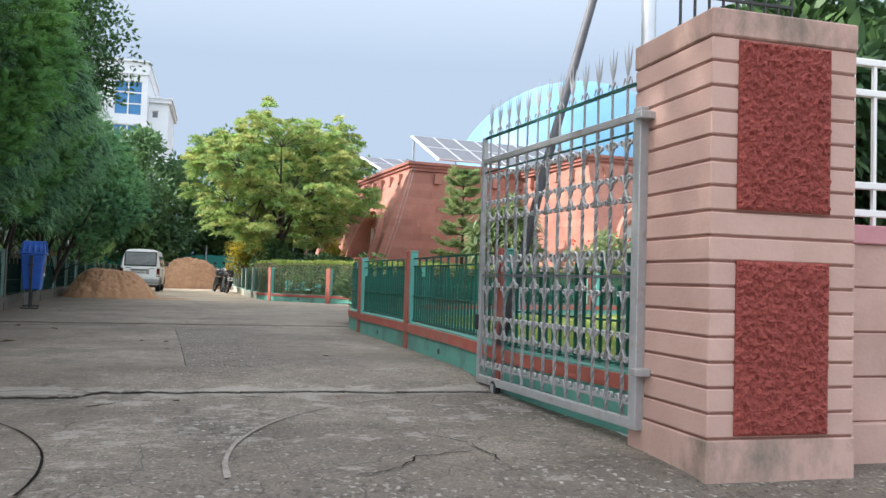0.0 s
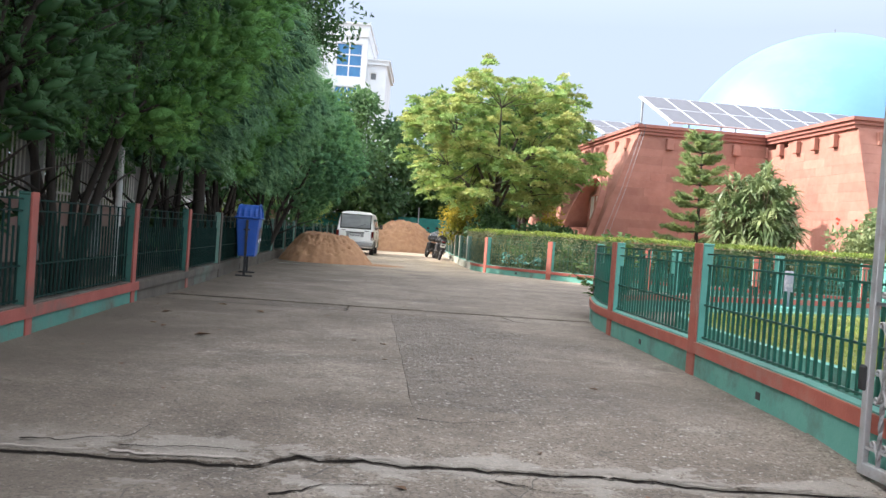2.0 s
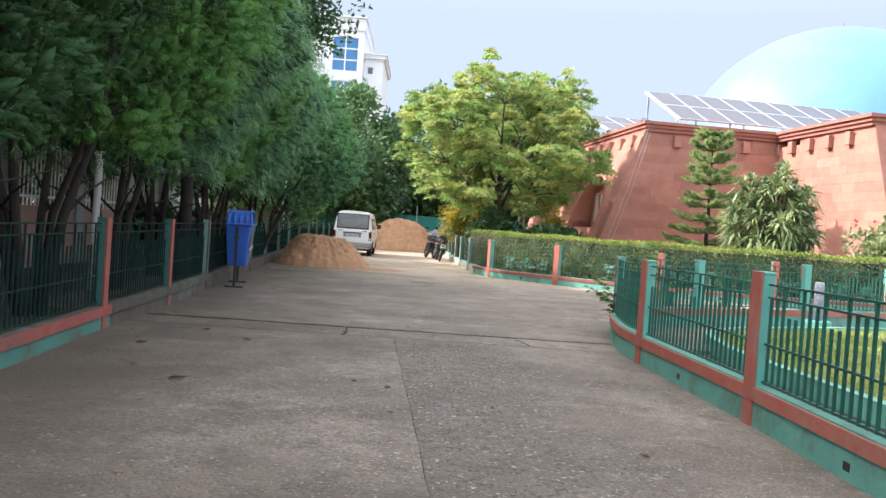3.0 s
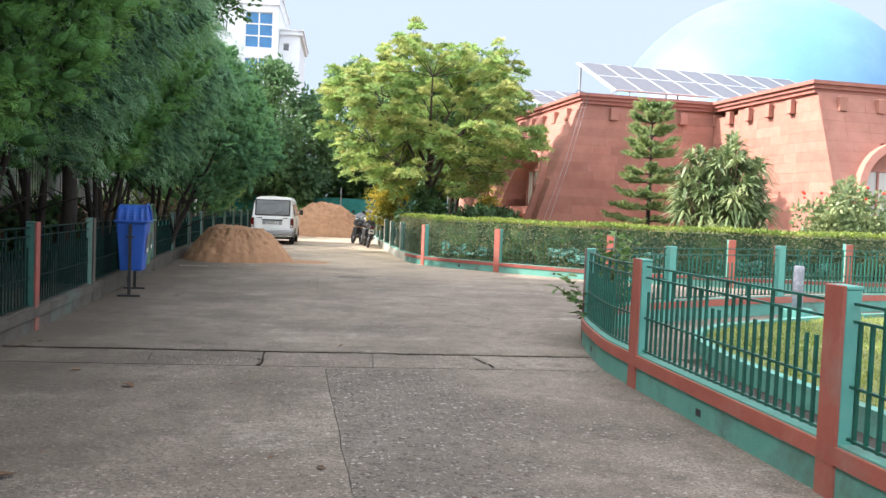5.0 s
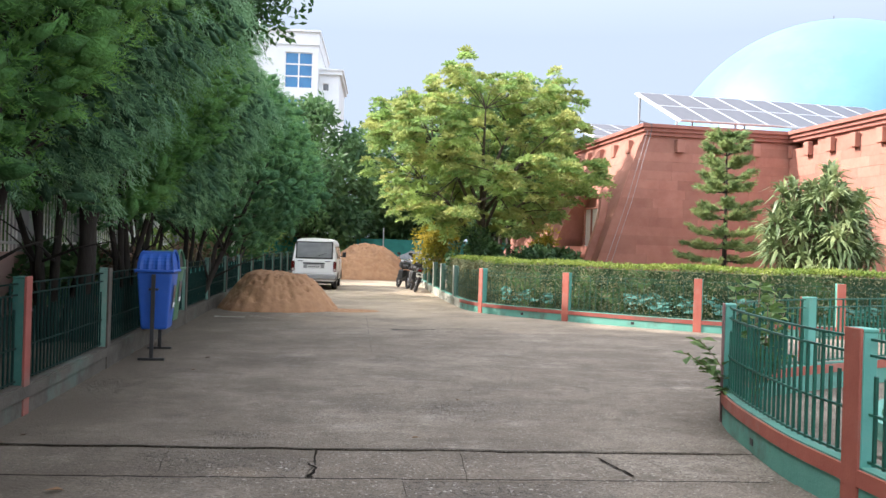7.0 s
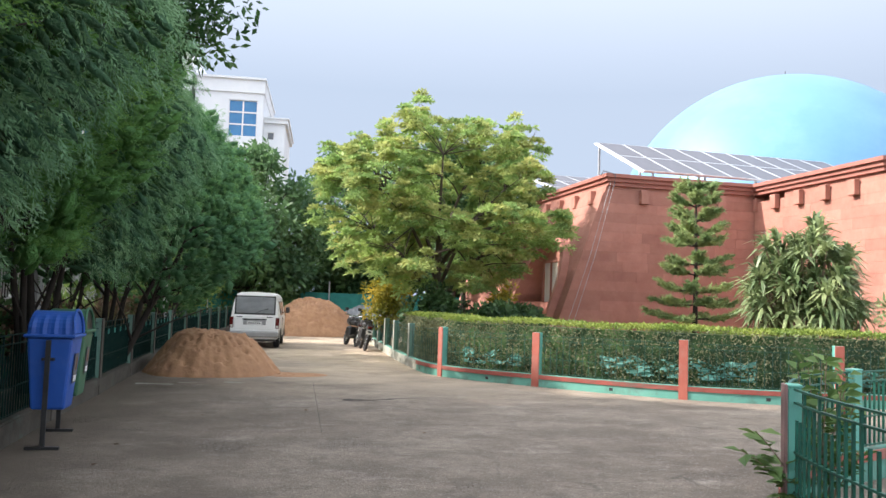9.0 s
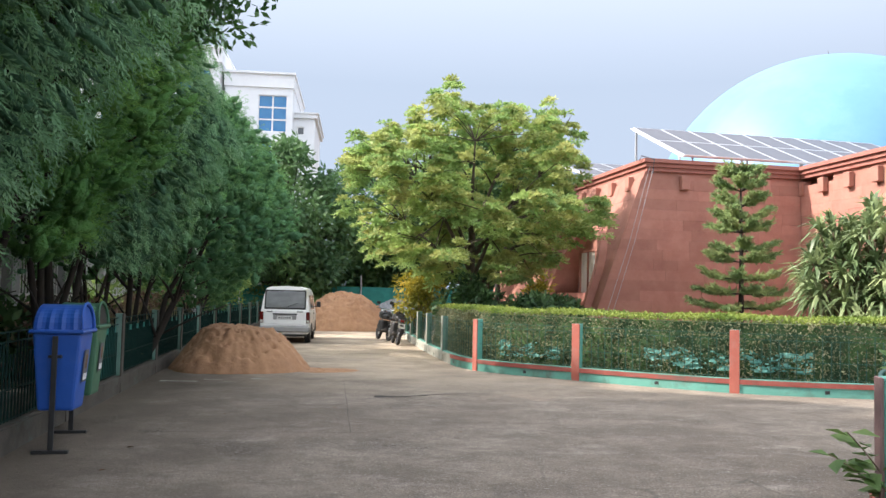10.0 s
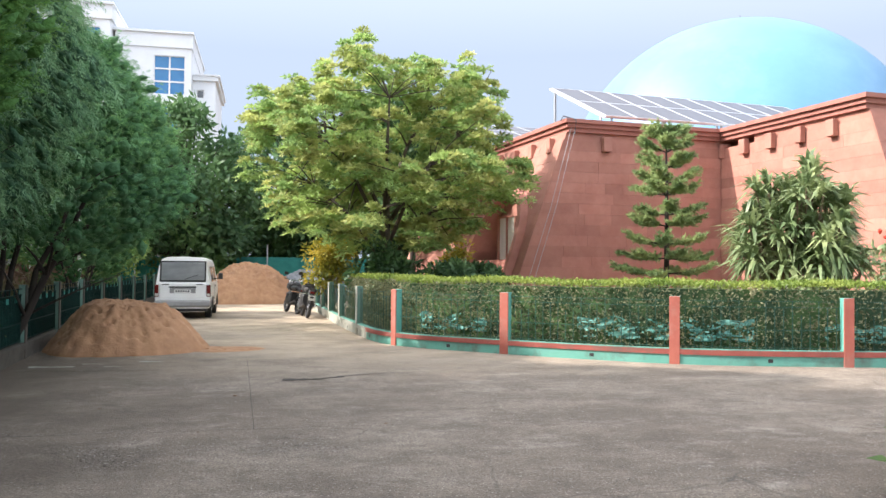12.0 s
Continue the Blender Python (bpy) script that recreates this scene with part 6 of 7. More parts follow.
def plume_bodies(name, r, root, axis, length, width, material):
    """Soft teardrop masses of packed foliage, one for each plume."""
    n = len(root)
    side = unit(np.cross(axis, r.normal(0, 1, (n, 3))))
    other = np.cross(axis, side)
    sides = 6
    rows = [root[:, None, :]]
    for t, w in ((0.22, 0.80), (0.62, 1.0)):
        a = 2 * np.pi * (np.arange(sides) + 0.5 * (t > 0.5)) / sides
        ring = np.cos(a)[None, :, None] * side[:, None, :] + np.sin(a)[None, :, None] * other[:, None, :]
        rows.append(root[:, None, :] + axis[:, None, :] * (length * t)[:, None, :] + ring * (width * w)[:, None, :] * r.uniform(0.75, 1.25, (n, sides, 1)))
    rows.append((root + axis * length)[:, None, :])
    co = np.concatenate(rows, 1).reshape(-1, 3)
    f = []
    for k in range(sides):
        q = (k + 1) % sides
        f += [(0, 1 + q, 1 + k), (1 + k, 1 + q, 7 + k), (7 + k, 1 + q, 7 + q), (7 + k, 7 + q, 13)]
    faces = (np.array(f)[None] + 14 * np.arange(n)[:, None, None]).reshape(-1, 3)
    me = bpy.data.meshes.new(name)
    me.from_pydata(co.tolist(), [], faces.tolist())
    me.materials.append(material)
    me.shade_smooth()
    return me


def conifer_meshes(seed, height, radius, material, body, lift, count, length, per, leaf, slim=0.24, fans=7, inset=0.03):
    """Foliage of a dense evergreen: an egg-shaped, lobed crown of plumes, each a soft mass set with fine leaflets."""
    r = np.random.default_rng(seed)
    k = np.arange(count) + 0.5
    g = (k / count) ** 0.85
    a = 2.39996 * k + r.normal(0, 0.25, count)
    z = 1.85 + (height - 1.55) * g
    rad = np.where(g < 0.28, 0.5 + 1.8 * g, 1.0 - 0.86 * (np.maximum(g - 0.28, 0) / 0.72) ** 1.75)
    lump = np.array([noise.noise(Vector((math.cos(t) * 2.1, math.sin(t) * 2.1, zz * 0.95 + seed))) + 0.6 * noise.noise(Vector((math.cos(t) * 5.2, math.sin(t) * 5.2, zz * 2.2 + seed))) for t, zz in zip(a, z)])
    rad = radius * rad * (1 + 0.20 * lump) * np.where(np.arange(count) % 4 == 0, r.uniform(0.72, 0.86, count), r.uniform(0.92, 1.03, count))
    out = np.stack([np.cos(a), np.sin(a), np.zeros(count)], 1)
    root = out * rad[:, None] + np.stack([0 * z, 0 * z, z + r.normal(0, 0.1, count)], 1)
    axis = unit(out * 0.75 + np.array([0, 0, 1.0]) * (lift + 0.5 * (g > 0.85))[:, None] + r.normal(0, 0.28, (count, 3)))
    # thinned on the side that the camera never sees
    keep = (out[:, 0] > -0.3) | (np.arange(count) % 2 == 0)
    root, axis, g = root[keep], axis[keep], g[keep]
    count = len(root)
    ln = length * r.uniform(0.65, 1.35, (count, 1))
    root = root - axis * ln * 0.5
    wd = ln * slim * r.uniform(0.8, 1.25, (count, 1))
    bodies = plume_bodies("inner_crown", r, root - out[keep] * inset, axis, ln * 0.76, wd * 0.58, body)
    n = count * per
    at, ax, l2, w2 = (np.repeat(v, per, 0) for v in (root, axis, ln, wd))
    t = (np.tile((np.arange(per) + 0.5) / per, count) ** 0.75)[:, None] * 0.95
    ring = r.normal(0, 1, (n, 3))
    ring = unit(ring - ax * np.sum(ring * ax, 1, keepdims=True))
    at = at + ax * l2 * t + ring * w2 * (0.75 * np.sqrt(np.maximum(0, 1 - (2 * t - 0.9) ** 2)))
    way = unit(ax * 1.0 + ring * (0.85 - 0.4 * t) + r.normal(0, 0.2, (n, 3)) + np.array([0, 0, -0.05 if lift > 0 else -0.5]))
    return quads_mesh("crown", sprays(r, at, way, leaf, fans, 0.24, 0.46, 0.6), material), bodies


def stems(seed, height, count, spread, r0, material, name="trunk"):
    r = np.random.default_rng(seed)
    bm = bmesh.new()
    for k in range(count):
        a = 2 * math.pi * k / count + r.uniform(-0.4, 0.4)
        base = (0.12 * math.cos(a) * (count > 1), 0.12 * math.sin(a) * (count > 1), -0.05)
        pts = [base]
        for j in range(1, 6):
            f = j / 5
            s = spread * f ** 1.2 * (count > 1 or 0.15)
            pts.append((base[0] + s * math.cos(a) + r.normal(0, 0.06), base[1] + s * math.sin(a) + r.normal(0, 0.06), height * f))
        rr = r0 * r.uniform(0.75, 1.1)
        tube(bm, pts, [rr * (1.15, 1.0, 0.85, 0.65, 0.45, 0.2)[j] for j in range(6)], 8)
        for j in (1, 2, 2, 3, 3, 4):
            p = Vector(pts[j])
            b = a + r.uniform(-1.6, 1.6)
            q = p + Vector((math.cos(b), math.sin(b), r.uniform(0.3, 0.9))) * r.uniform(0.6, 1.3)
            tube(bm, [p, p.lerp(q, 0.5) + Vector((0, 0, 0.05)), q], [rr * 0.45, rr * 0.3, rr * 0.12], 6)
    return shared(bm, name, material, True)


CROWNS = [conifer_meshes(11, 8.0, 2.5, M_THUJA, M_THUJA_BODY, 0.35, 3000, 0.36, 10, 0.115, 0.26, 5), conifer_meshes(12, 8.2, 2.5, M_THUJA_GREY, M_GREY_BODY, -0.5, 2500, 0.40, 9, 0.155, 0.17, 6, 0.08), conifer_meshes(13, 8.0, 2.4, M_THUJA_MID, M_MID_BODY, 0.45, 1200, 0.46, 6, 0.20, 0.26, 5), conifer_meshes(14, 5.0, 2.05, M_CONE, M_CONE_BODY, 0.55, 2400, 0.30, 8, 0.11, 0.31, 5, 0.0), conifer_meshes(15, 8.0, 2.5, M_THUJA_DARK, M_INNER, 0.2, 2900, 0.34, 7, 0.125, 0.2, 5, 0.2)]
TRUNKS = [stems(21, 5.5, 6, 1.4, 0.055, M_BARK), stems(22, 5.5, 5, 1.2, 0.065, M_BARK), stems(23, 5.5, 6, 1.4, 0.065, M_BARK), stems(24, 3.6, 5, 0.8, 0.06, M_BARK), stems(25, 5.5, 6, 1.4, 0.055, M_BARK)]
EVERGREENS = ("bright green feathery evergreen tree behind the railings", "grey-green drooping evergreen tree behind the railings", "rounded mid-green evergreen tree behind the railings", "dense dark green cone-shaped evergreen leaning over the railings", "evergreen tree behind the railings, coloured dark as if in shade")
# the first tree is out of view, added to keep sun off the gate pillar
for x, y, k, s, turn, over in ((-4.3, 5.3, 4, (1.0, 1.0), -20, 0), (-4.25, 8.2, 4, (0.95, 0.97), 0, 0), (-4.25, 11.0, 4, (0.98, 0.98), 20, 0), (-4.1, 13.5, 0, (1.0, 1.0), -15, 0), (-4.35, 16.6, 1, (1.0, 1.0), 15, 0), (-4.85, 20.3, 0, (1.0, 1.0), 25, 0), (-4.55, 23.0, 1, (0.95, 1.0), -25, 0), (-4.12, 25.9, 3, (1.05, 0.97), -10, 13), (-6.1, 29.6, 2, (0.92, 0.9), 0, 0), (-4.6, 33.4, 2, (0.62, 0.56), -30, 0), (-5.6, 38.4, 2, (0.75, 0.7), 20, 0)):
    t = thing("conifer_tree", Matrix.Translation((x, y, 0)) @ Matrix.Rotation(radians(over), 4, "Y") @ Matrix.Rotation(radians(turn), 4, "Z"), EVERGREENS[k], "tree", "row of evergreens")
    t.scale = (s[0], s[0], s[1])
    piece("trunk", TRUNKS[k], t, "dark branching trunk")
    piece("crown", CROWNS[k][0], t, "dense drooping foliage")
    piece("inner_crown", CROWNS[k][1], t, "soft masses of packed foliage, coloured dark as if shaded")


def broadleaf(name, x, y, height, radius, z_low, clumps, per, leaf, material, seed, label, trunk_r=0.16, clump_r=0.6, flat=0.8, bark=None, spread=0.9, group="", extra=()):
    """A tree of clumps of leaves at the ends of real limbs."""
    r = np.random.default_rng(seed)
    t = thing(name, pose(x, y, 0), label, "tree", group)
    mid = (height + z_low) / 2
    hh = (height - z_low) / 2
    way = unit(r.normal(0, 1, (clumps, 3)))
    rad = r.uniform(0.2, 1.0, (clumps, 1)) ** 0.45
    cen = way * rad * np.array([radius, radius, hh]) + np.array([0, 0, mid])
    cen[:, 2] += 0.12 * hh * r.normal(0, 1, clumps)
    if extra:
        cen = np.concatenate([cen, np.array(extra, dtype=float)])
        clumps = len(cen)
    size = clump_r * r.uniform(0.6, 1.25, clumps)
    bm = bmesh.new()
    fork = z_low * 0.7
    tube(bm, [(0, 0, -0.05), (0.05, 0.02, fork * 0.5), (0.02, -0.04, fork), (0.06, 0.0, mid)], [trunk_r * 1.25, trunk_r, trunk_r * 0.9, trunk_r * 0.4], 10)
    order = r.permutation(clumps)[: min(clumps, 80)]
    for i in order:
        c = Vector(cen[i])
        s = Vector((0.02, -0.02, fork + (mid - fork) * r.uniform(0.0, 0.8)))
        k = s.lerp(c, 0.5) + Vector((0, 0, 0.18 * (c - s).length * r.uniform(0.2, 1)))
        tube(bm, [s, k, c], [trunk_r * 0.42, trunk_r * 0.22, 0.012], 6)
    part("trunk", bm, bark or M_BARK, t, "trunk and limbs", smooth=True)
    pick = np.repeat(np.arange(clumps), per)
    n = len(pick)
    way = unit(r.normal(0, 1, (n, 3)))
    at = cen[pick] + way * (size[pick] * r.uniform(0.25, 1.0, n) ** 0.6)[:, None] * np.array([1, 1, flat])
    crown("crown", leaves(r, at, way * 0.7 + np.array([0, 0, 0.1]), leaf, leaf * 0.45, 0.35, spread), material, t, "crown of many small leaves")
    return t


def layered_tree(name, x, y, pads, per, material, seed, label, spires=()):
    """An open spreading tree: flat layered pads of feathery leaves at the ends of forking limbs, gaps between them."""
    r = np.random.default_rng(seed)
    t = thing(name, pose(x, y, 0), label, "tree")
    cen, size = [], []
    for k in range(pads):
        zz = 1 - 2 * (k + 0.5) / pads
        a = 2.39996 * k + r.uniform(-0.4, 0.4)
        e = np.array([math.sqrt(1 - zz * zz) * math.cos(a), math.sqrt(1 - zz * zz) * math.sin(a), zz])
        e = np.sign(e) * np.abs(e) ** 0.85
        cen.append(e * np.array([3.15, 3.0, 2.3]) * (r.uniform(0.80, 1.08) if k % 4 else r.uniform(0.35, 0.7)) + np.array([0.05, 0, 4.35]))
        size.append(r.uniform(0.34, 0.60))
    for sx, sz, sr in spires:
        for k in range(3):
            cen.append(np.array([sx + 0.12 * math.sin(5 * k + sx), 0.3 * math.cos(3 * k + sx), sz - 0.34 * k]))
            size.append(sr * (0.7 + 0.35 * k))
    cen, size = np.array(cen), np.array(size)
    bm = bmesh.new()
    tube(bm, [(0, 0, -0.05), (0.06, 0.02, 0.7), (0.0, -0.03, 1.45), (0.08, 0, 2.6), (0.0, 0.05, 4.4)], [0.17, 0.14, 0.125, 0.09, 0.04], 10)
    mains = []
    for k in range(9):
        a = 2.39996 * k + 0.4
        tip = Vector((1.9 * math.cos(a), 1.8 * math.sin(a), 3.3 + 0.32 * k))
        foot = Vector((0.02, 0, 1.35 + 0.22 * k))
        elbow = foot.lerp(tip, 0.5) + Vector((0, 0, 0.25))
        tube(bm, [foot, elbow, tip], [0.065, 0.045, 0.02], 7)
        mains += [(elbow, 0.035), (tip, 0.02), (elbow.lerp(tip, 0.5), 0.028)]
    for c in cen:
        c = Vector(c)
        s, rr = min(mains, key=lambda m: (m[0] - c).length + (0.6 if m[0].z > c.z else 0))
        tube(bm, [s, s.lerp(c, 0.5) + Vector((0, 0, 0.08)), c], [rr * 0.8, rr * 0.5, 0.008], 5)
    part("trunk", bm, M_NEEM_BARK, t, "dark grey-brown trunk and forking limbs", smooth=True)
    # rosettes of compound leaves at the twig ends, each leaf a double row of drooping leaflets
    for young in (False, True):
        at, axis = [], []
        for c, q in zip(cen, size):
            for _ in range(max(3, int(per * (q / 0.5) ** 2))):
                e = unit(r.normal(0, 1, 3) + np.array([0, 0, 0.25]))
                hub = c + e * q * r.uniform(0.35, 1.0) * np.array([1, 1, 0.9])
                # yellow young leaves favour the cluster tops, painting in the sunlight there
                tip = hub[2] > c[2] - 0.3 * q and r.uniform() < (0.7 if noise.noise(Vector(c) * 0.55) > -0.12 else 0.3)
                if tip != young:
                    continue
                m = 9
                b = 2 * np.pi * np.arange(m) / m + r.uniform(0, 6.28)
                up = r.uniform(0.1, 0.9, m)
                ring = np.stack([np.cos(b), np.sin(b), up], 1) + 0.45 * e
                at.append(np.tile(hub, (m, 1)))
                axis.append(ring)
        at, axis = np.concatenate(at), unit(np.concatenate(axis))
        n = len(at)
        side = unit(np.cross(axis, np.array([0, 0, 0.7]) + r.normal(0, 0.7, (n, 3))))
        ln = r.uniform(0.17, 0.27, (n, 1))
        quads = []
        for k in range(9):
            f = (k // 2 + 1) / 4.6
            sgn = 0 if k == 8 else (1 if k % 2 else -1)
            base = at + axis * ln * min(f, 0.95) + np.array([0, 0, -0.45]) * ln * f * f
            w = unit(axis * (1.0 if k == 8 else 0.55) + side * sgn + np.array([0, 0, -0.35]) + r.normal(0, 0.16, (n, 3)))
            flat = unit(np.cross(w, np.cross(axis, side) + r.normal(0, 0.45, (n, 3))))
            l2 = 0.112 * r.uniform(0.8, 1.25, (n, 1))
            mid = base + w * l2 * 0.45
            quads.append(np.stack([base, mid + flat * l2 * 0.22, base + w * l2, mid - flat * l2 * 0.22], 1))
        crown("young_leaves" if young else "crown", np.concatenate(quads), M_NEEM if young else M_NEEM_OLD, t, "yellow-green young leaves, set on cluster tops as if sunlit" if young else "crown of compound green leaves")
    return t


layered_tree("neem_tree", 2.9, 33.4, 140, 12, M_NEEM, 31, "yellow-green leafy tree behind the hedge",
             ((-0.5, 7.6, 0.2), (2.2, 7.1, 0.3), (2.75, 6.7, 0.26), (1.1, 7.0, 0.24), (0.35, 6.9, 0.24), (-1.5, 6.7, 0.24), (-2.4, 6.3, 0.28), (-3.2, 5.8, 0.3), (3.7, 4.2, 0.34), (-3.4, 4.7, 0.3)))
broadleaf("mango_tree", -4.3, 20.0, 9.0, 2.5, 4.0, 100, 220, 0.14, M_MANGO, 32, "tall dark broad-leaved tree behind the evergreens", 0.12, 0.7, 0.8, extra=((2.25, 1.0, 4.95), (2.1, 1.2, 5.45), (2.4, 0.8, 5.6), (2.0, 1.0, 6.0), (2.2, 1.1, 6.5), (1.8, 0.9, 5.2)))
# two trees hidden behind the neem, added to shade the hall's left face
broadleaf("background_tree", 5.0, 43.6, 7.8, 2.3, 2.6, 60, 200, 0.24, M_WOODS, 38, "hidden leafy tree added to shade the hall's left face", 0.1, 0.7, 0.8, None, 0.9, "trees beyond the drive")
broadleaf("background_tree", 4.6, 38.8, 7.3, 2.1, 3.3, 60, 200, 0.24, M_WOODS, 39, "hidden leafy tree added to shade the hall's left face", 0.1, 0.7, 0.8, None, 0.9, "trees beyond the drive")
for k, (x, y, h, rr) in enumerate(((-7.5, 47, 8.0, 3.0), (-3.9, 52, 8.9, 3.2), (2.2, 57, 10.2, 4.2), (7.5, 60, 10.5, 4.2), (-10.5, 58, 10.5, 4.2), (13, 66, 10, 4.5), (-17, 55, 10, 4.5))):
    broadleaf("background_tree", x, y, h, rr, 0.9, 100, 150, 0.36, M_WOODS, 40 + k, "dark green tree beyond the end of the drive", 0.2, 1.0, 0.8, None, 0.9, "trees beyond the drive")
# mostly hidden trees, added to keep low sun off the drive and fence
for k, (x, y, h, rr, mat) in enumerate(((-7.6, 5.5, 9.0, 2.6, M_MANGO), (-8.0, 9.7, 10.3, 2.9, M_WOODS), (-7.9, 13.5, 10.0, 2.8, M_MANGO), (-8.3, 17.5, 9.0, 2.6, M_WOODS), (-8.2, 21.5, 9.0, 2.8, M_MANGO), (-8.8, 26.0, 8.5, 2.8, M_WOODS), (-9.6, 31.0, 8, 2.8, M_WOODS), (-10.0, 37.0, 7.5, 2.6, M_WOODS))):
    broadleaf("garden_tree", x, y, h, rr, 1.9, 95, 130, 0.32, mat, 60 + k, "leafy tree added behind the evergreen row to block low sun", 0.14, 0.8, 0.8, None, 0.9, "trees behind the evergreens")


def bush(name, x, y, rx, ry, z0, z1, n, leaf, material, seed, label, category="shrub", width=0.5, droop=0.2, stalks=10, stalk_r=0.022, foot=(0, 0, -0.03)):
    r = np.random.default_rng(seed)
    t = thing(name, pose(x, y, 0), label, category)
    k = 34
    cen = unit(r.normal(0, 1, (k, 3))) * r.uniform(0.2, 0.8, (k, 1)) * np.array([rx, ry, (z1 - z0) / 2]) + np.array([0, 0, (z0 + z1) / 2])
    pick = r.integers(0, k, n)
    way = unit(r.normal(0, 1, (n, 3)) + np.array([0, 0, 0.2]))
    at = cen[pick] + way * 0.36 * min(rx, ry) * r.uniform(0.3, 1.0, (n, 1)) ** 0.5
    at[:, 2] = np.maximum(at[:, 2], 0.03)
    crown("leaves", leaves(r, at, way, leaf, leaf * width, droop, 0.6), material, t, "leaves")
    bm = bmesh.new()
    for i in range(stalks):
        c = Vector(cen[i])
        base = Vector(foot) + Vector((0.05 * r.normal(), 0.05 * r.normal(), 0))
        tube(bm, [base, base.lerp(c, 0.5) + Vector((0, 0, 0.1)), c], [stalk_r, stalk_r * 0.7, stalk_r * 0.3], 5)
    part("stem", bm, M_TWIG, t, "woody stems")
    return t


bush("croton_bush", 1.82, 36.4, 0.85, 0.85, 0.5, 2.75, 3000, 0.17, M_CROTON, 71, "yellow-leaved croton bush behind the hedge fence", width=0.3)
bush("croton_bush", 5.3, 35.4, 0.7, 0.7, 0.5, 2.5, 1800, 0.17, M_CROTON, 72, "yellow-leaved croton bush under the leafy tree", width=0.3)
bush("dark_shrub", 2.9, 32.4, 1.1, 1.0, 0.2, 2.2, 5000, 0.16, M_DARK_SHRUB, 73, "dark green shrub under the leafy tree")
bush("dark_shrub", 4.2, 31.6, 1.0, 0.9, 0.2, 1.7, 4500, 0.16, M_DARK_SHRUB, 74, "leafy dark green shrub behind the hedge")
bush("dark_shrub", 5.1, 32.6, 0.9, 0.9, 0.2, 1.5, 3500, 0.2, M_DARK_SHRUB, 70, "dark broad-leaved shrub before the arched bay")
bush("flowering_shrub", 13.4, 26.6, 1.7, 1.3, 0.2, 2.6, 7000, 0.15, M_DRACAENA, 75, "rounded green shrub with red flowers before the wall")


def leafy_shoots(x, y, tips, label):
    """A garden plant of thin arching shoots, each with folded oval leaves set alternately along it."""
    t = thing("garden_shrub", pose(x, y, 0.0), label, "shrub")
    r = np.random.default_rng(77)
    wood, quads = bmesh.new(), []
    for tip in tips:
        a = Vector((r.normal(0, 0.06), r.normal(0, 0.06), 0.02))
        b = Vector(tip) - Vector((x, y, 0))
        bend = a.lerp(b, 0.5) + Vector((0, 0, 0.12))
        line = [a * (1 - f) ** 2 + bend * 2 * f * (1 - f) + b * f * f for f in np.linspace(0, 1, 15)]
        tube(wood, line, [0.007 - 0.004 * k / 14 for k in range(15)], 5)
        for k in range(4, 15):
            for sgn in (-1, 1):
                if r.uniform() < 0.2:
                    continue
                g = (line[min(k + 1, 14)] - line[k - 1]).normalized()
                out = g.cross(Vector((0, 0, 1))).normalized() * sgn
                w = (g * 0.5 + out + Vector((r.normal(0, 0.3), r.normal(0, 0.3), r.normal(-0.1, 0.3)))).normalized()
                side = w.cross(Vector((r.normal(0, 0.3), r.normal(0, 0.3), 1))).normalized()
                ln = r.uniform(0.09, 0.16)
                base = line[k] + w * 0.02
                mid, end = base + w * ln * 0.5 - Vector((0, 0, 0.01)), base + w * ln - Vector((0, 0, 0.02))
                for edge in (side, -side):
                    quads.append([base, mid, end, base + w * ln * 0.45 + edge * ln * 0.36 + Vector((0, 0, 0.008))])
    crown("leaves", quads, M_SHOOT, t, "oval green leaves")
    part("stem", wood, M_TWIG, t, "thin woody shoots")


leafy_shoots(3.28, 15.3, ((2.53, 15.08, 0.62), (2.66, 15.1, 0.74), (2.76, 15.08, 0.52), (2.86, 15.0, 0.32), (3.06, 15.25, 1.14), (3.16, 15.3, 1.22), (3.32, 15.32, 1.2), (3.48, 15.35, 1.16), (3.3, 15.12, 1.04), (3.6, 15.5, 1.1), (3.18, 15.1, 0.95), (3.45, 15.2, 0.9), (3.7, 15.6, 0.95), (3.3, 15.1, 0.6), (3.5, 15.2, 0.55), (3.4, 15.5, 1.18)), "leafy garden plant growing through the railings")
bush("understorey_shrub", 2.5, 55.5, 8.0, 1.5, 0.2, 4.6, 9000, 0.34, M_WOODS, 79, "dark leafy shrubs behind the netting at the end of the drive")
bush("garden_shrub", -5.4, 43.0, 1.6, 1.6, 0.2, 3.6, 6000, 0.17, M_SHRUB, 78, "light green bush behind the fence")
bush("understorey_shrub", 5.6, 6.3, 1.9, 1.0, 0.1, 4.4, 9500, 0.2, M_DARK_SHRUB, 149, "dark leafy shrub behind the pink boundary wall")
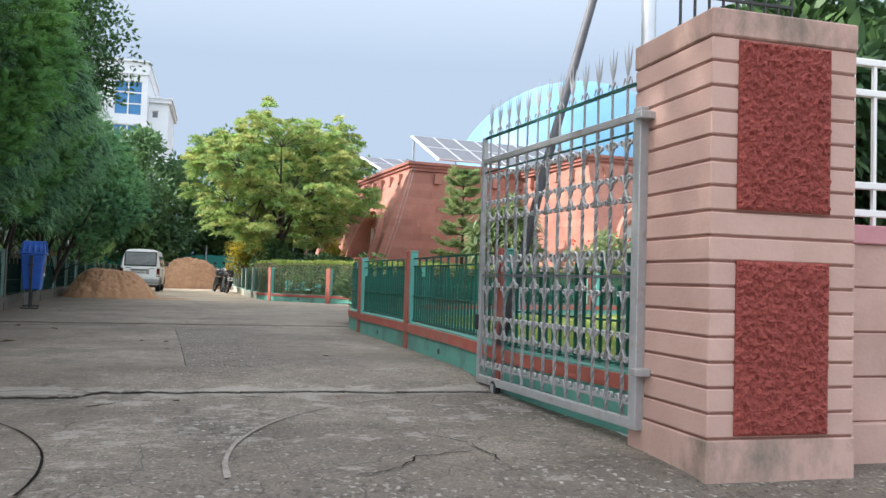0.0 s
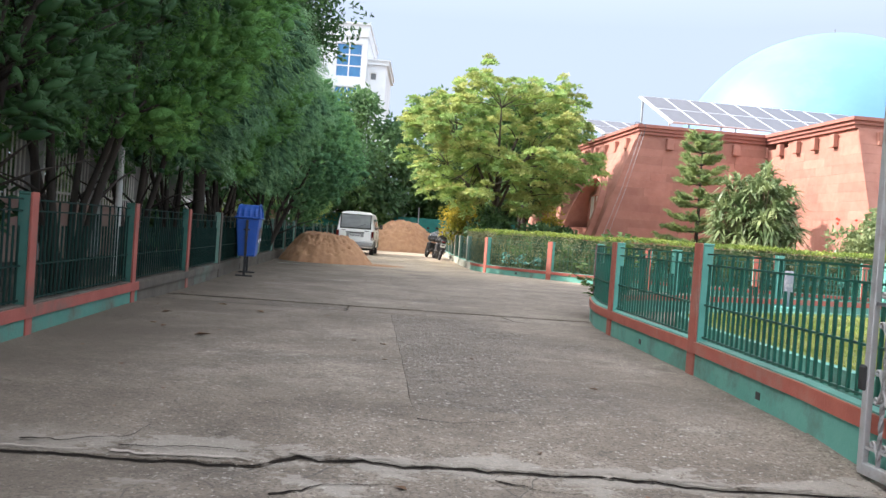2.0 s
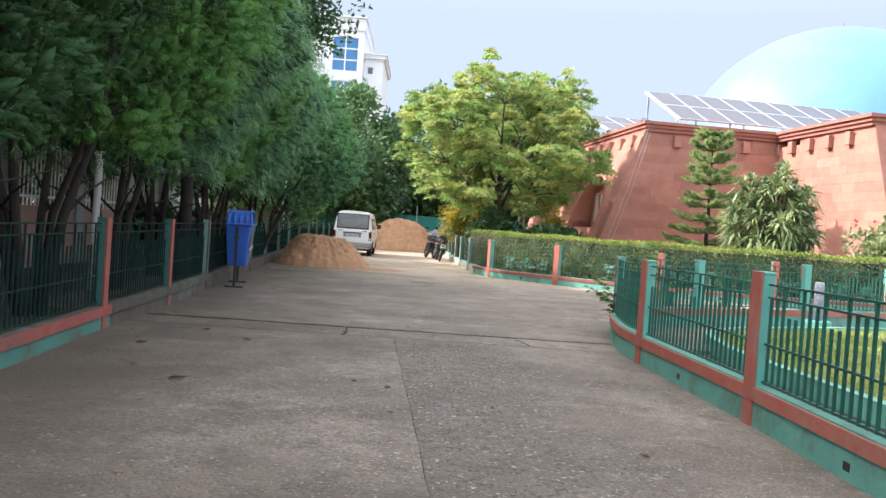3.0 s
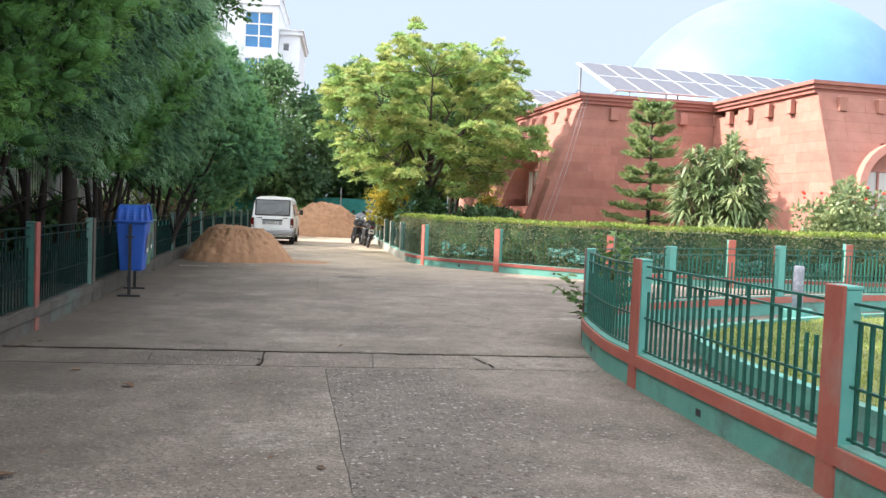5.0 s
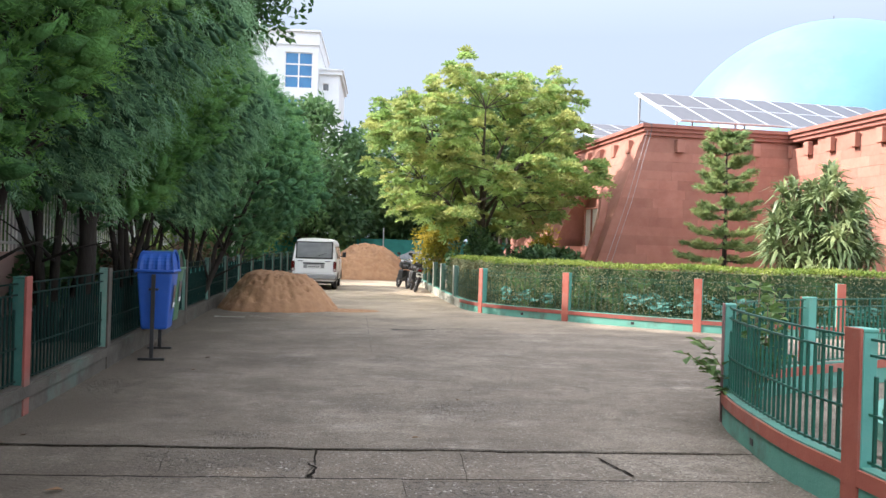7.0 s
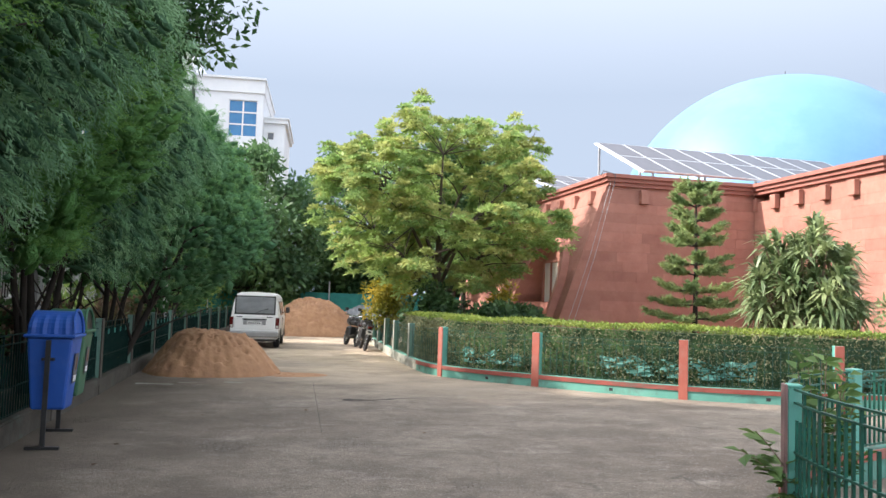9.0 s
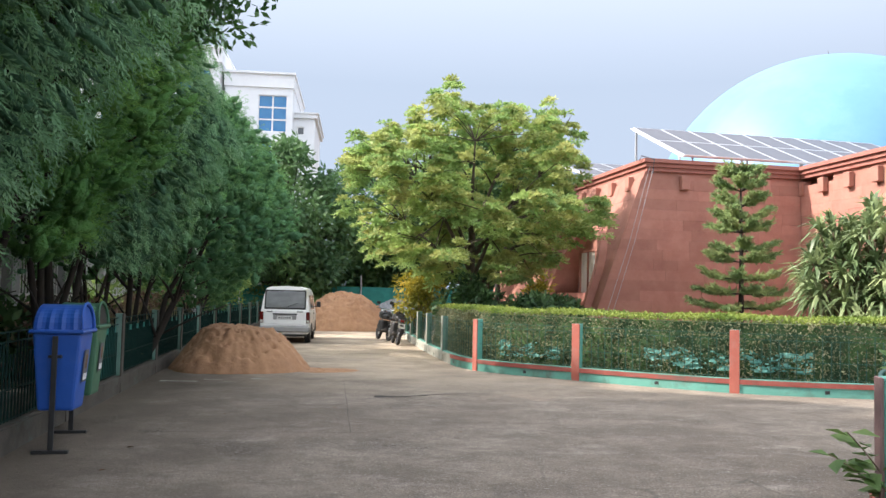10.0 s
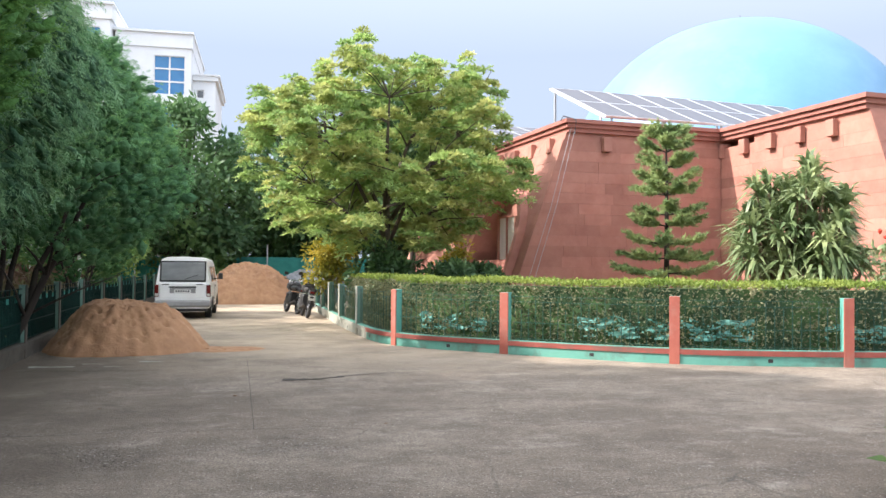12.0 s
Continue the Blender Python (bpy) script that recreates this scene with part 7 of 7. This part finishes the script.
# the dark ones are added to stop light and darken gaps under the evergreens
for k, (x, y, h, m) in enumerate(((-5.6, 6.5, 2.0, M_DARK_SHRUB), (-5.6, 9.5, 1.9, M_DARK_SHRUB), (-5.7, 12.6, 1.7, M_DARK_SHRUB), (-6.4, 25.5, 1.2, M_DARK_SHRUB), (-9.3, 14.0, 4.2, M_DARK_SHRUB), (-9.3, 18.5, 4.4, M_DARK_SHRUB), (-10.6, 22.5, 3.4, M_DARK_SHRUB), (-11.0, 26.5, 3.2, M_DARK_SHRUB), (-11.4, 31.0, 3.2, M_DARK_SHRUB), (-11.6, 35.5, 3.4, M_DARK_SHRUB), (-7.4, 33.5, 1.6, M_SHRUB), (-7.6, 37.5, 2.8, M_SHRUB), (-7.0, 42.0, 2.6, M_SHRUB))):
    bush("understorey_shrub", x, y, 1.0, 2.3, 0.1, h, 2200, 0.24, m, 150 + k, "leafy shrub added to fill the gaps behind the evergreens")
for k, (x, y) in enumerate(((-5.1, 25.5), (-5.4, 29.0), (-5.7, 33.5), (-6.0, 37.0))):
    bush("undergrowth", x, y, 1.3, 1.8, 0.0, 1.0 if y < 32 else 1.4, 2600, 0.16, M_DRY_FAR, 80 + k, "brown and green undergrowth below the evergreens")


# red flowers sit on the shrub
r = np.random.default_rng(3)
for k in range(9):
    bm = bmesh.new()
    bmesh.ops.create_icosphere(bm, subdivisions=1, radius=0.045)
    a = r.uniform(0, 6.28)
    ob = part("flower_cluster", bm, M_FLOWER)
    ob.matrix_basis = pose(13.4 + 1.2 * math.cos(a), 26.6 + 0.9 * math.sin(a) - 0.2, 2.1 + 0.35 * r.uniform())
    tagged(ob, "small red flower cluster on the rounded shrub", "flower", "red flowers")


def dracaena(x, y, height, radius, label):
    t = thing("dracaena", pose(x, y, 0), label, "plant")
    r = np.random.default_rng(91)
    quads = []
    bm = bmesh.new()
    for k in range(78):
        zz = 1 - 1.45 * (k + 0.5) / 78
        a = 2.39996 * k + r.uniform(-0.2, 0.2)
        e = np.array([math.sqrt(1 - zz * zz) * math.cos(a), math.sqrt(1 - zz * zz) * math.sin(a), zz])
        top = e * np.array([radius * 0.74, radius * 0.74, height * 0.40]) * r.uniform(0.5, 1.1) + np.array([0, 0, height * 0.48])
        tube(bm, [(0.12 * math.cos(a), 0.12 * math.sin(a), -0.03), top * np.array([0.55, 0.55, 0.6]), top], [0.032, 0.025, 0.018], 6)
        n = 44
        w = unit(e * 0.55 + r.normal(0, 0.6, (n, 3)) + np.array([0, 0, 0.35]))
        base = top - e * r.uniform(0.0, 0.25, (n, 1))
        ln = r.uniform(0.36, 0.60, (n, 1))
        side = unit(np.cross(w, np.array([0, 0, 1.0]) + r.normal(0, 0.2, (n, 3)))) * r.uniform(0.026, 0.042, (n, 1))
        p0, p1 = base, base + w * ln * 0.5 + np.array([0, 0, 0.05])
        p2 = base + w * ln + np.array([0, 0, -0.26]) * ln
        quads.append(np.stack([p0 - side * 0.5, p0 + side * 0.5, p1 + side, p1 - side], 1))
        quads.append(np.stack([p1 - side, p1 + side, p2 + side * 0.1, p2 - side * 0.1], 1))
    crown("leaves", np.concatenate(quads), M_DRACAENA, t, "long arching strap leaves")
    part("stem", bm, M_TWIG, t, "cane stems")


dracaena(9.4, 25.3, 3.75, 1.5, "large bushy dracaena with long strap leaves behind the hedge")


def araucaria(x, y, height, label):
    t = thing("norfolk_pine", pose(x, y, 0), label, "tree")
    bm = bmesh.new()
    tube(bm, [(0, 0, -0.05), (0.02, 0, height * 0.5), (0, 0.01, height)], [0.085, 0.055, 0.015], 10)
    part("trunk", bm, M_BARK, t, "straight brown trunk", smooth=True)
    r = np.random.default_rng(95)
    quads = []
    tiers = 12
    for k in range(tiers):
        f = k / (tiers - 1)
        z = 0.55 + (height - 0.72) * f ** 0.95 + r.normal(0, 0.03)
        ln = 1.05 * (1 - f) ** 0.8 + 0.40
        wood = bmesh.new()
        for j in range(6):
            a = 2 * math.pi * (j + 0.5 * (k % 2)) / 6 + r.uniform(-0.2, 0.2)
            l2 = ln * r.uniform(0.78, 1.12)
            droop = r.normal(-0.10, 0.05) + 0.62 * f ** 2
            way = np.array([math.cos(a), math.sin(a), 0])
            across = np.array([-math.sin(a), math.cos(a), 0])
            ss = np.linspace(0.10, 1, 40)
            pts = way * (l2 * ss)[:, None] + across * (0.06 * np.sin(3 * ss + k))[:, None] + np.array([0, 0, 1]) * (z + l2 * (droop * ss + 0.30 * ss ** 3))[:, None]
            tube(wood, [(0, 0, z), pts[20], pts[-1]], [0.02, 0.013, 0.005], 5)
            for j2 in range(14):
                i0 = 8 + 2 * j2
                sgn = 1 if j2 % 2 else -1
                d2 = unit(way * 0.85 + across * sgn * 0.6 + np.array([0, 0, 0.25 + r.normal(0, 0.15)]))
                l3 = 0.34 * (1.2 - 0.6 * ss[i0]) * r.uniform(0.7, 1.2)
                q0 = np.concatenate([pts[i0] + d2 * (l3 * np.linspace(0.0, 1, 9))[:, None], pts[i0:i0 + 2]])
                m2 = len(q0)
                for turn in range(5):
                    w = unit(d2 * 0.7 + r.normal(0, 0.5, (m2, 3)) + np.array([0, 0, 0.25]))
                    sd = unit(np.cross(w, r.normal(0, 1, (m2, 3)))) * 0.013
                    le = 0.095 * r.uniform(0.7, 1.3, (m2, 1))
                    quads.append(np.stack([q0 - sd, q0 + sd, q0 + w * le + sd * 0.3, q0 + w * le - sd * 0.3], 1))
        part("branch_tier", wood, M_BARK, t)
    crown("needles", np.concatenate(quads), M_ARAUCARIA, t, "tiers of upturned needle branches")


araucaria(9.55, 30.75, 4.85, "young tiered Norfolk pine before the sandstone wall")

# ---- clipped hedge along the fence ----
line = smooth_line(HEDGE, 0.1)
dist = arc_table(line)
s0, s1 = dist[min(range(len(line)), key=lambda i: (line[i] - Vector((1.72, 33.6))).length)], dist[-1]
r = np.random.default_rng(101)
hedge = thing("hedge", pose(0, 0, 0), "clipped green hedge with a bright flat top behind the fence", "hedge", kind="stuff")


def hedge_points(n, top):
    out = np.zeros((n, 3))
    nor = np.zeros((n, 3))
    s = s0 + (s1 - s0) * r.uniform(0, 1, n)
    for i in range(n):
        p, g = at_dist(line, dist, s[i])
        side = Vector((-g.y, g.x))
        w = r.uniform(0.28, 1.25)
        if top:
            q, z = p + side * w, 1.22 + 0.05 * math.sin(s[i] * 2.1) * 0.4 + r.normal(0, 0.025)
            nor[i] = (0, 0, 1)
        else:
            front = r.uniform() < 0.75
            q = p + side * ((0.20 + abs(r.normal(0, 0.13))) if front else 1.22)
            z = r.uniform(0.1, 1.2)
            nor[i] = (-side.x, -side.y, 0.2) if front else (side.x, side.y, 0.2)
        out[i] = (q.x, q.y, z)
    return out, nor


at, nor = hedge_points(36000, True)
crown("hedge_top", leaves(r, at, nor, 0.052, 0.03, 0.0, 0.8), M_HEDGE, hedge, "clipped yellow-green top, coloured partly as if sunlit")["kind"] = "stuff"
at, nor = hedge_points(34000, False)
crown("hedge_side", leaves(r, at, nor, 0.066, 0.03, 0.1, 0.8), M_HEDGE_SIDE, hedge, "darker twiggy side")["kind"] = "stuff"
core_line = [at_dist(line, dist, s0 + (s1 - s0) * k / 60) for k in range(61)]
# a solid dark core paints in the shade inside the hedge
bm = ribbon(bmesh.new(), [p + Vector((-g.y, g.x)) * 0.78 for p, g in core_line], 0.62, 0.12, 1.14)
part("hedge_core", bm, M_DARK_SHRUB, hedge, "solid dark core standing for the shade inside the hedge")
# torn turquoise netting caught low behind the railings: crumpled sheets with holes
r = np.random.default_rng(140)
for a, b, zt, seed in ((6.6, 8.2, 0.58, 1.0), (9.9, 12.8, 0.66, 2.0), (13.9, 16.9, 0.60, 3.0), (18.0, 20.1, 0.58, 4.0)):
    bm = bmesh.new()
    nx, nz = int((b - a) / 0.035), 12
    grid = []
    for i in range(nx + 1):
        p, g = at_dist(line, dist, s0 + a + (b - a) * i / nx)
        side = Vector((-g.y, g.x))
        col = []
        for j in range(nz + 1):
            z = 0.33 + (zt + 0.15 * noise.noise(Vector((i * 0.09, seed, 0))) - 0.33) * j / nz
            q = p + side * (0.30 + 0.05 * noise.noise(Vector((i * 0.16, j * 0.4, seed))) + 0.02 * noise.noise(Vector((i * 0.7, j * 1.1, seed))))
            col.append(bm.verts.new((q.x, q.y, z)))
        grid.append(col)
    for i in range(nx):
        for j in range(nz):
            if noise.noise(Vector((i * 0.11, j * 0.25, seed + 4))) + 0.7 * noise.noise(Vector((i * 0.5, j * 0.8, seed + 7))) > 0.0:
                bm.faces.new((grid[i][j], grid[i + 1][j], grid[i + 1][j + 1], grid[i][j + 1]))
    bmesh.ops.delete(bm, geom=[v for v in bm.verts if not v.link_faces], context="VERTS")
    ob = part("torn_net", bm, M_SHEET)
    tagged(ob, "torn turquoise netting caught in the hedge behind the railings", "netting", "turquoise netting", "stuff")

# ---- lawn, its kerb and the white post ----
rl = smooth_line(RIGHT, 0.1)
rd = arc_table(rl)
inner = []
for k in range(70):
    p, g = at_dist(rl, rd, rd[-1] * k / 69)
    inner.append((p + Vector((g.y, -g.x)) * 1.15))
bm = bmesh.new()
ribbon(bm, inner, 0.10, lambda p: gz(p.y) - 0.04, lambda p: 0.135)
kerb = part("lawn_kerb", bm, M_TEAL_WALL)
tagged(kerb, "low curved teal kerb round the lawn", "kerb", kind="structure")
bm = ribbon(bmesh.new(), inner, 0.105, 0.136, 0.146)
part("kerb_top", bm, M_TEAL_WALL, kerb, "paler painted kerb top")
edge = [p + (Vector((14, 8)) - p).normalized() * 0.08 for p in inner]
bm = bmesh.new()
c = bm.verts.new((12.0, 10.0, 0.10))
vs = [bm.verts.new((p.x, p.y, 0.10)) for p in edge] + [bm.verts.new((26, 12, 0.10)), bm.verts.new((24, 5.2, 0.10))]
for k in range(len(vs)):
    bm.faces.new((c, vs[(k + 1) % len(vs)], vs[k]))
bmesh.ops.recalc_face_normals(bm, faces=bm.faces)
lawn = part("lawn", bm, M_GRASS_BED)
tagged(lawn, "sunlit yellow-green mown lawn", "lawn", kind="structure")
r = np.random.default_rng(120)
pts = []
while len(pts) < 42000:
    x, y = r.uniform(3.7, 14), r.uniform(5.2, 18.5)
    if r.uniform() > 1.4 / (1 + 0.09 * ((x - 3.7) ** 2)):
        continue
    s = min(inner, key=lambda p: (p.x - x) ** 2 + (p.y - y) ** 2) if len(pts) % 1 == 0 else None
    d = Vector((x, y)) - s
    if d.length > 0.1 and d.dot(Vector((14, 8)) - s) > 0 and (d.length > 2.5 or d.x > 0.02 or d.y < -0.05):
        pts.append((x, y, 0.10))
pts = np.array(pts)
grass = crown("grass", leaves(r, pts, np.tile([0, 0, 1.0], (len(pts), 1)), 0.06, 0.012, 0.0, 0.45), M_LAWN, None)
tagged(grass, "short yellow-green grass blades", "grass", kind="stuff")
post = thing("white_post", pose(6.78, 17.3, 0.0), "short round pale grey post beside the lawn fence", "post")
bm = bmesh.new()
lathe(bm, [(0.075, 0.0), (0.075, 0.80), (0.068, 0.82)], 18)
part("post_shaft", bm, M_LILAC, post, smooth=True)
bm = bmesh.new()
lathe(bm, [(0.22, -0.05), (0.22, 0.18), (0.2, 0.2)], 18)
part("post_base", bm, M_TEAL, post, "teal base")

# ---- boundary behind the evergreens, and the end of the drive ----
back = thing("compound_wall", pose(-7.3, 4.0, 0), "low pinkish wall with pale piers and grey railings behind the trees", "wall", kind="structure")
part("wall_body", boxes((-0.12, 0.12, 0, 48, -0.1, 1.15), bevel=0.01), M_PINK, back)
for k in range(17):
    part("pier", boxes((-0.18, 0.18, 3 * k - 0.18 + 0.2, 3 * k + 0.38, -0.1, 2.6), bevel=0.01), M_GREY_WALL, back)
part("rail", boxes((-0.03, 0.03, 0.4, 48, 1.3, 1.35), (-0.03, 0.03, 0.4, 48, 2.4, 2.45)), M_WHITE, back)
me_b = shared(boxes((-0.012, 0.012, -0.012, 0.012, 1.15, 2.6)), "bar", M_WHITE)
for k in range(270):
    piece("bar", me_b, back, "", pose(0, 0.45 + 0.165 * k, 0))
house = thing("house", pose(-21, 24, 0), "pale two-storey house beyond the trees", "house")
part("wall", boxes((-4, 4, -9, 9, -0.1, 6.2)), M_FAR_WALL, house)
part("roof", boxes((-4.4, 4.4, -9.4, 9.4, 6.2, 6.5)), M_GREY_WALL, house)
for y in (-6, -2, 2, 6):
    for z in (1.0, 4.0):
        w = part("window", boxes((4.0, 4.05, y - 0.6, y + 0.6, z, z + 1.3)), M_DARK_GLASS, house)
        part("window_frame", boxes((4.0, 4.08, y - 0.7, y - 0.6, z - 0.1, z + 1.4), (4.0, 4.08, y + 0.6, y + 0.7, z - 0.1, z + 1.4), (4.0, 4.08, y - 0.6, y + 0.6, z - 0.1, z), (4.0, 4.08, y - 0.6, y + 0.6, z + 1.3, z + 1.4)), M_WHITE, w)

screen = thing("green_screen", pose(0, 52.5, 0), "green shade netting on posts across the end of the drive", "fence")
bm = ribbon(bmesh.new(), [(-9 + 0.5 * k, 0.05 * math.sin(k)) for k in range(44)], 0.02, 0.0, 1.9)
part("netting", bm, M_NET, screen, "dark green netting")
for k in range(8):
    bm = bmesh.new()
    tube(bm, [(0, 0, -0.05), (0, 0, 2.5)], 0.035, 8)
    part("post", bm, M_STEEL, screen, m=pose(-9 + 3 * k, -0.08, 0))
bm = bmesh.new()
tube(bm, [(0, 0, -0.05), (0, 0, 1.4), (0, 0, 2.8)], [0.06, 0.05, 0.045], 10)
pole = part("white_pole", bm, M_WHITE, None, smooth=True)
pole.matrix_basis = pose(-4.5, 16.3, 0)
tagged(pole, "slim pale pole among the tree trunks", "pole")
tagged(copy_thing(pole, pose(-4.95, 35.5, 0)), "slim pale pole among light green bushes", "pole")

# ---- fallen leaves on the concrete ----
r = np.random.default_rng(130)
bm = bmesh.new()
v = [bm.verts.new(p) for p in ((0, 0, 0.0), (0.03, 0.022, 0.012), (0.09, 0.0, 0.006), (0.03, -0.022, 0.012), (0.035, 0, 0.002))]
bm.faces.new((v[0], v[4], v[1]))
bm.faces.new((v[4], v[2], v[1]))
bm.faces.new((v[0], v[3], v[4]))
bm.faces.new((v[4], v[3], v[2]))
me_leaf = shared(bm, "fallen_leaf", M_LITTER)
for k in range(30):
    f = r.uniform() ** 1.6
    y = 6.6 + 17 * r.uniform()
    x = -2.4 - 0.06 * (y - 8) + 4.6 * f
    ob = piece("fallen_leaf", me_leaf, None, "", pose(x, y, gz(y) + 0.006, 0, 0, r.uniform(0, 360)))
    sc = r.uniform(0.5, 0.95)
    ob.scale = (sc, sc, sc)
    tagged(ob, "dry brown leaf lying on the concrete", "leaf", "fallen leaves")
for x, y, turn, sc in ((-1.55, 10.2, 20, 1.7), (-1.95, 10.6, 80, 1.3), (-1.35, 12.3, 150, 1.5), (-2.3, 11.7, 40, 1.4), (-1.9, 12.9, 200, 1.2), (0.05, 10.4, 310, 1.0)):
    ob = piece("fallen_leaf", me_leaf, None, "", pose(x, y, gz(y) + 0.014, 0, 0, turn))
    ob.scale = (sc, sc, sc)
    tagged(ob, "curled brown leaf lying on the concrete", "leaf", "fallen leaves")
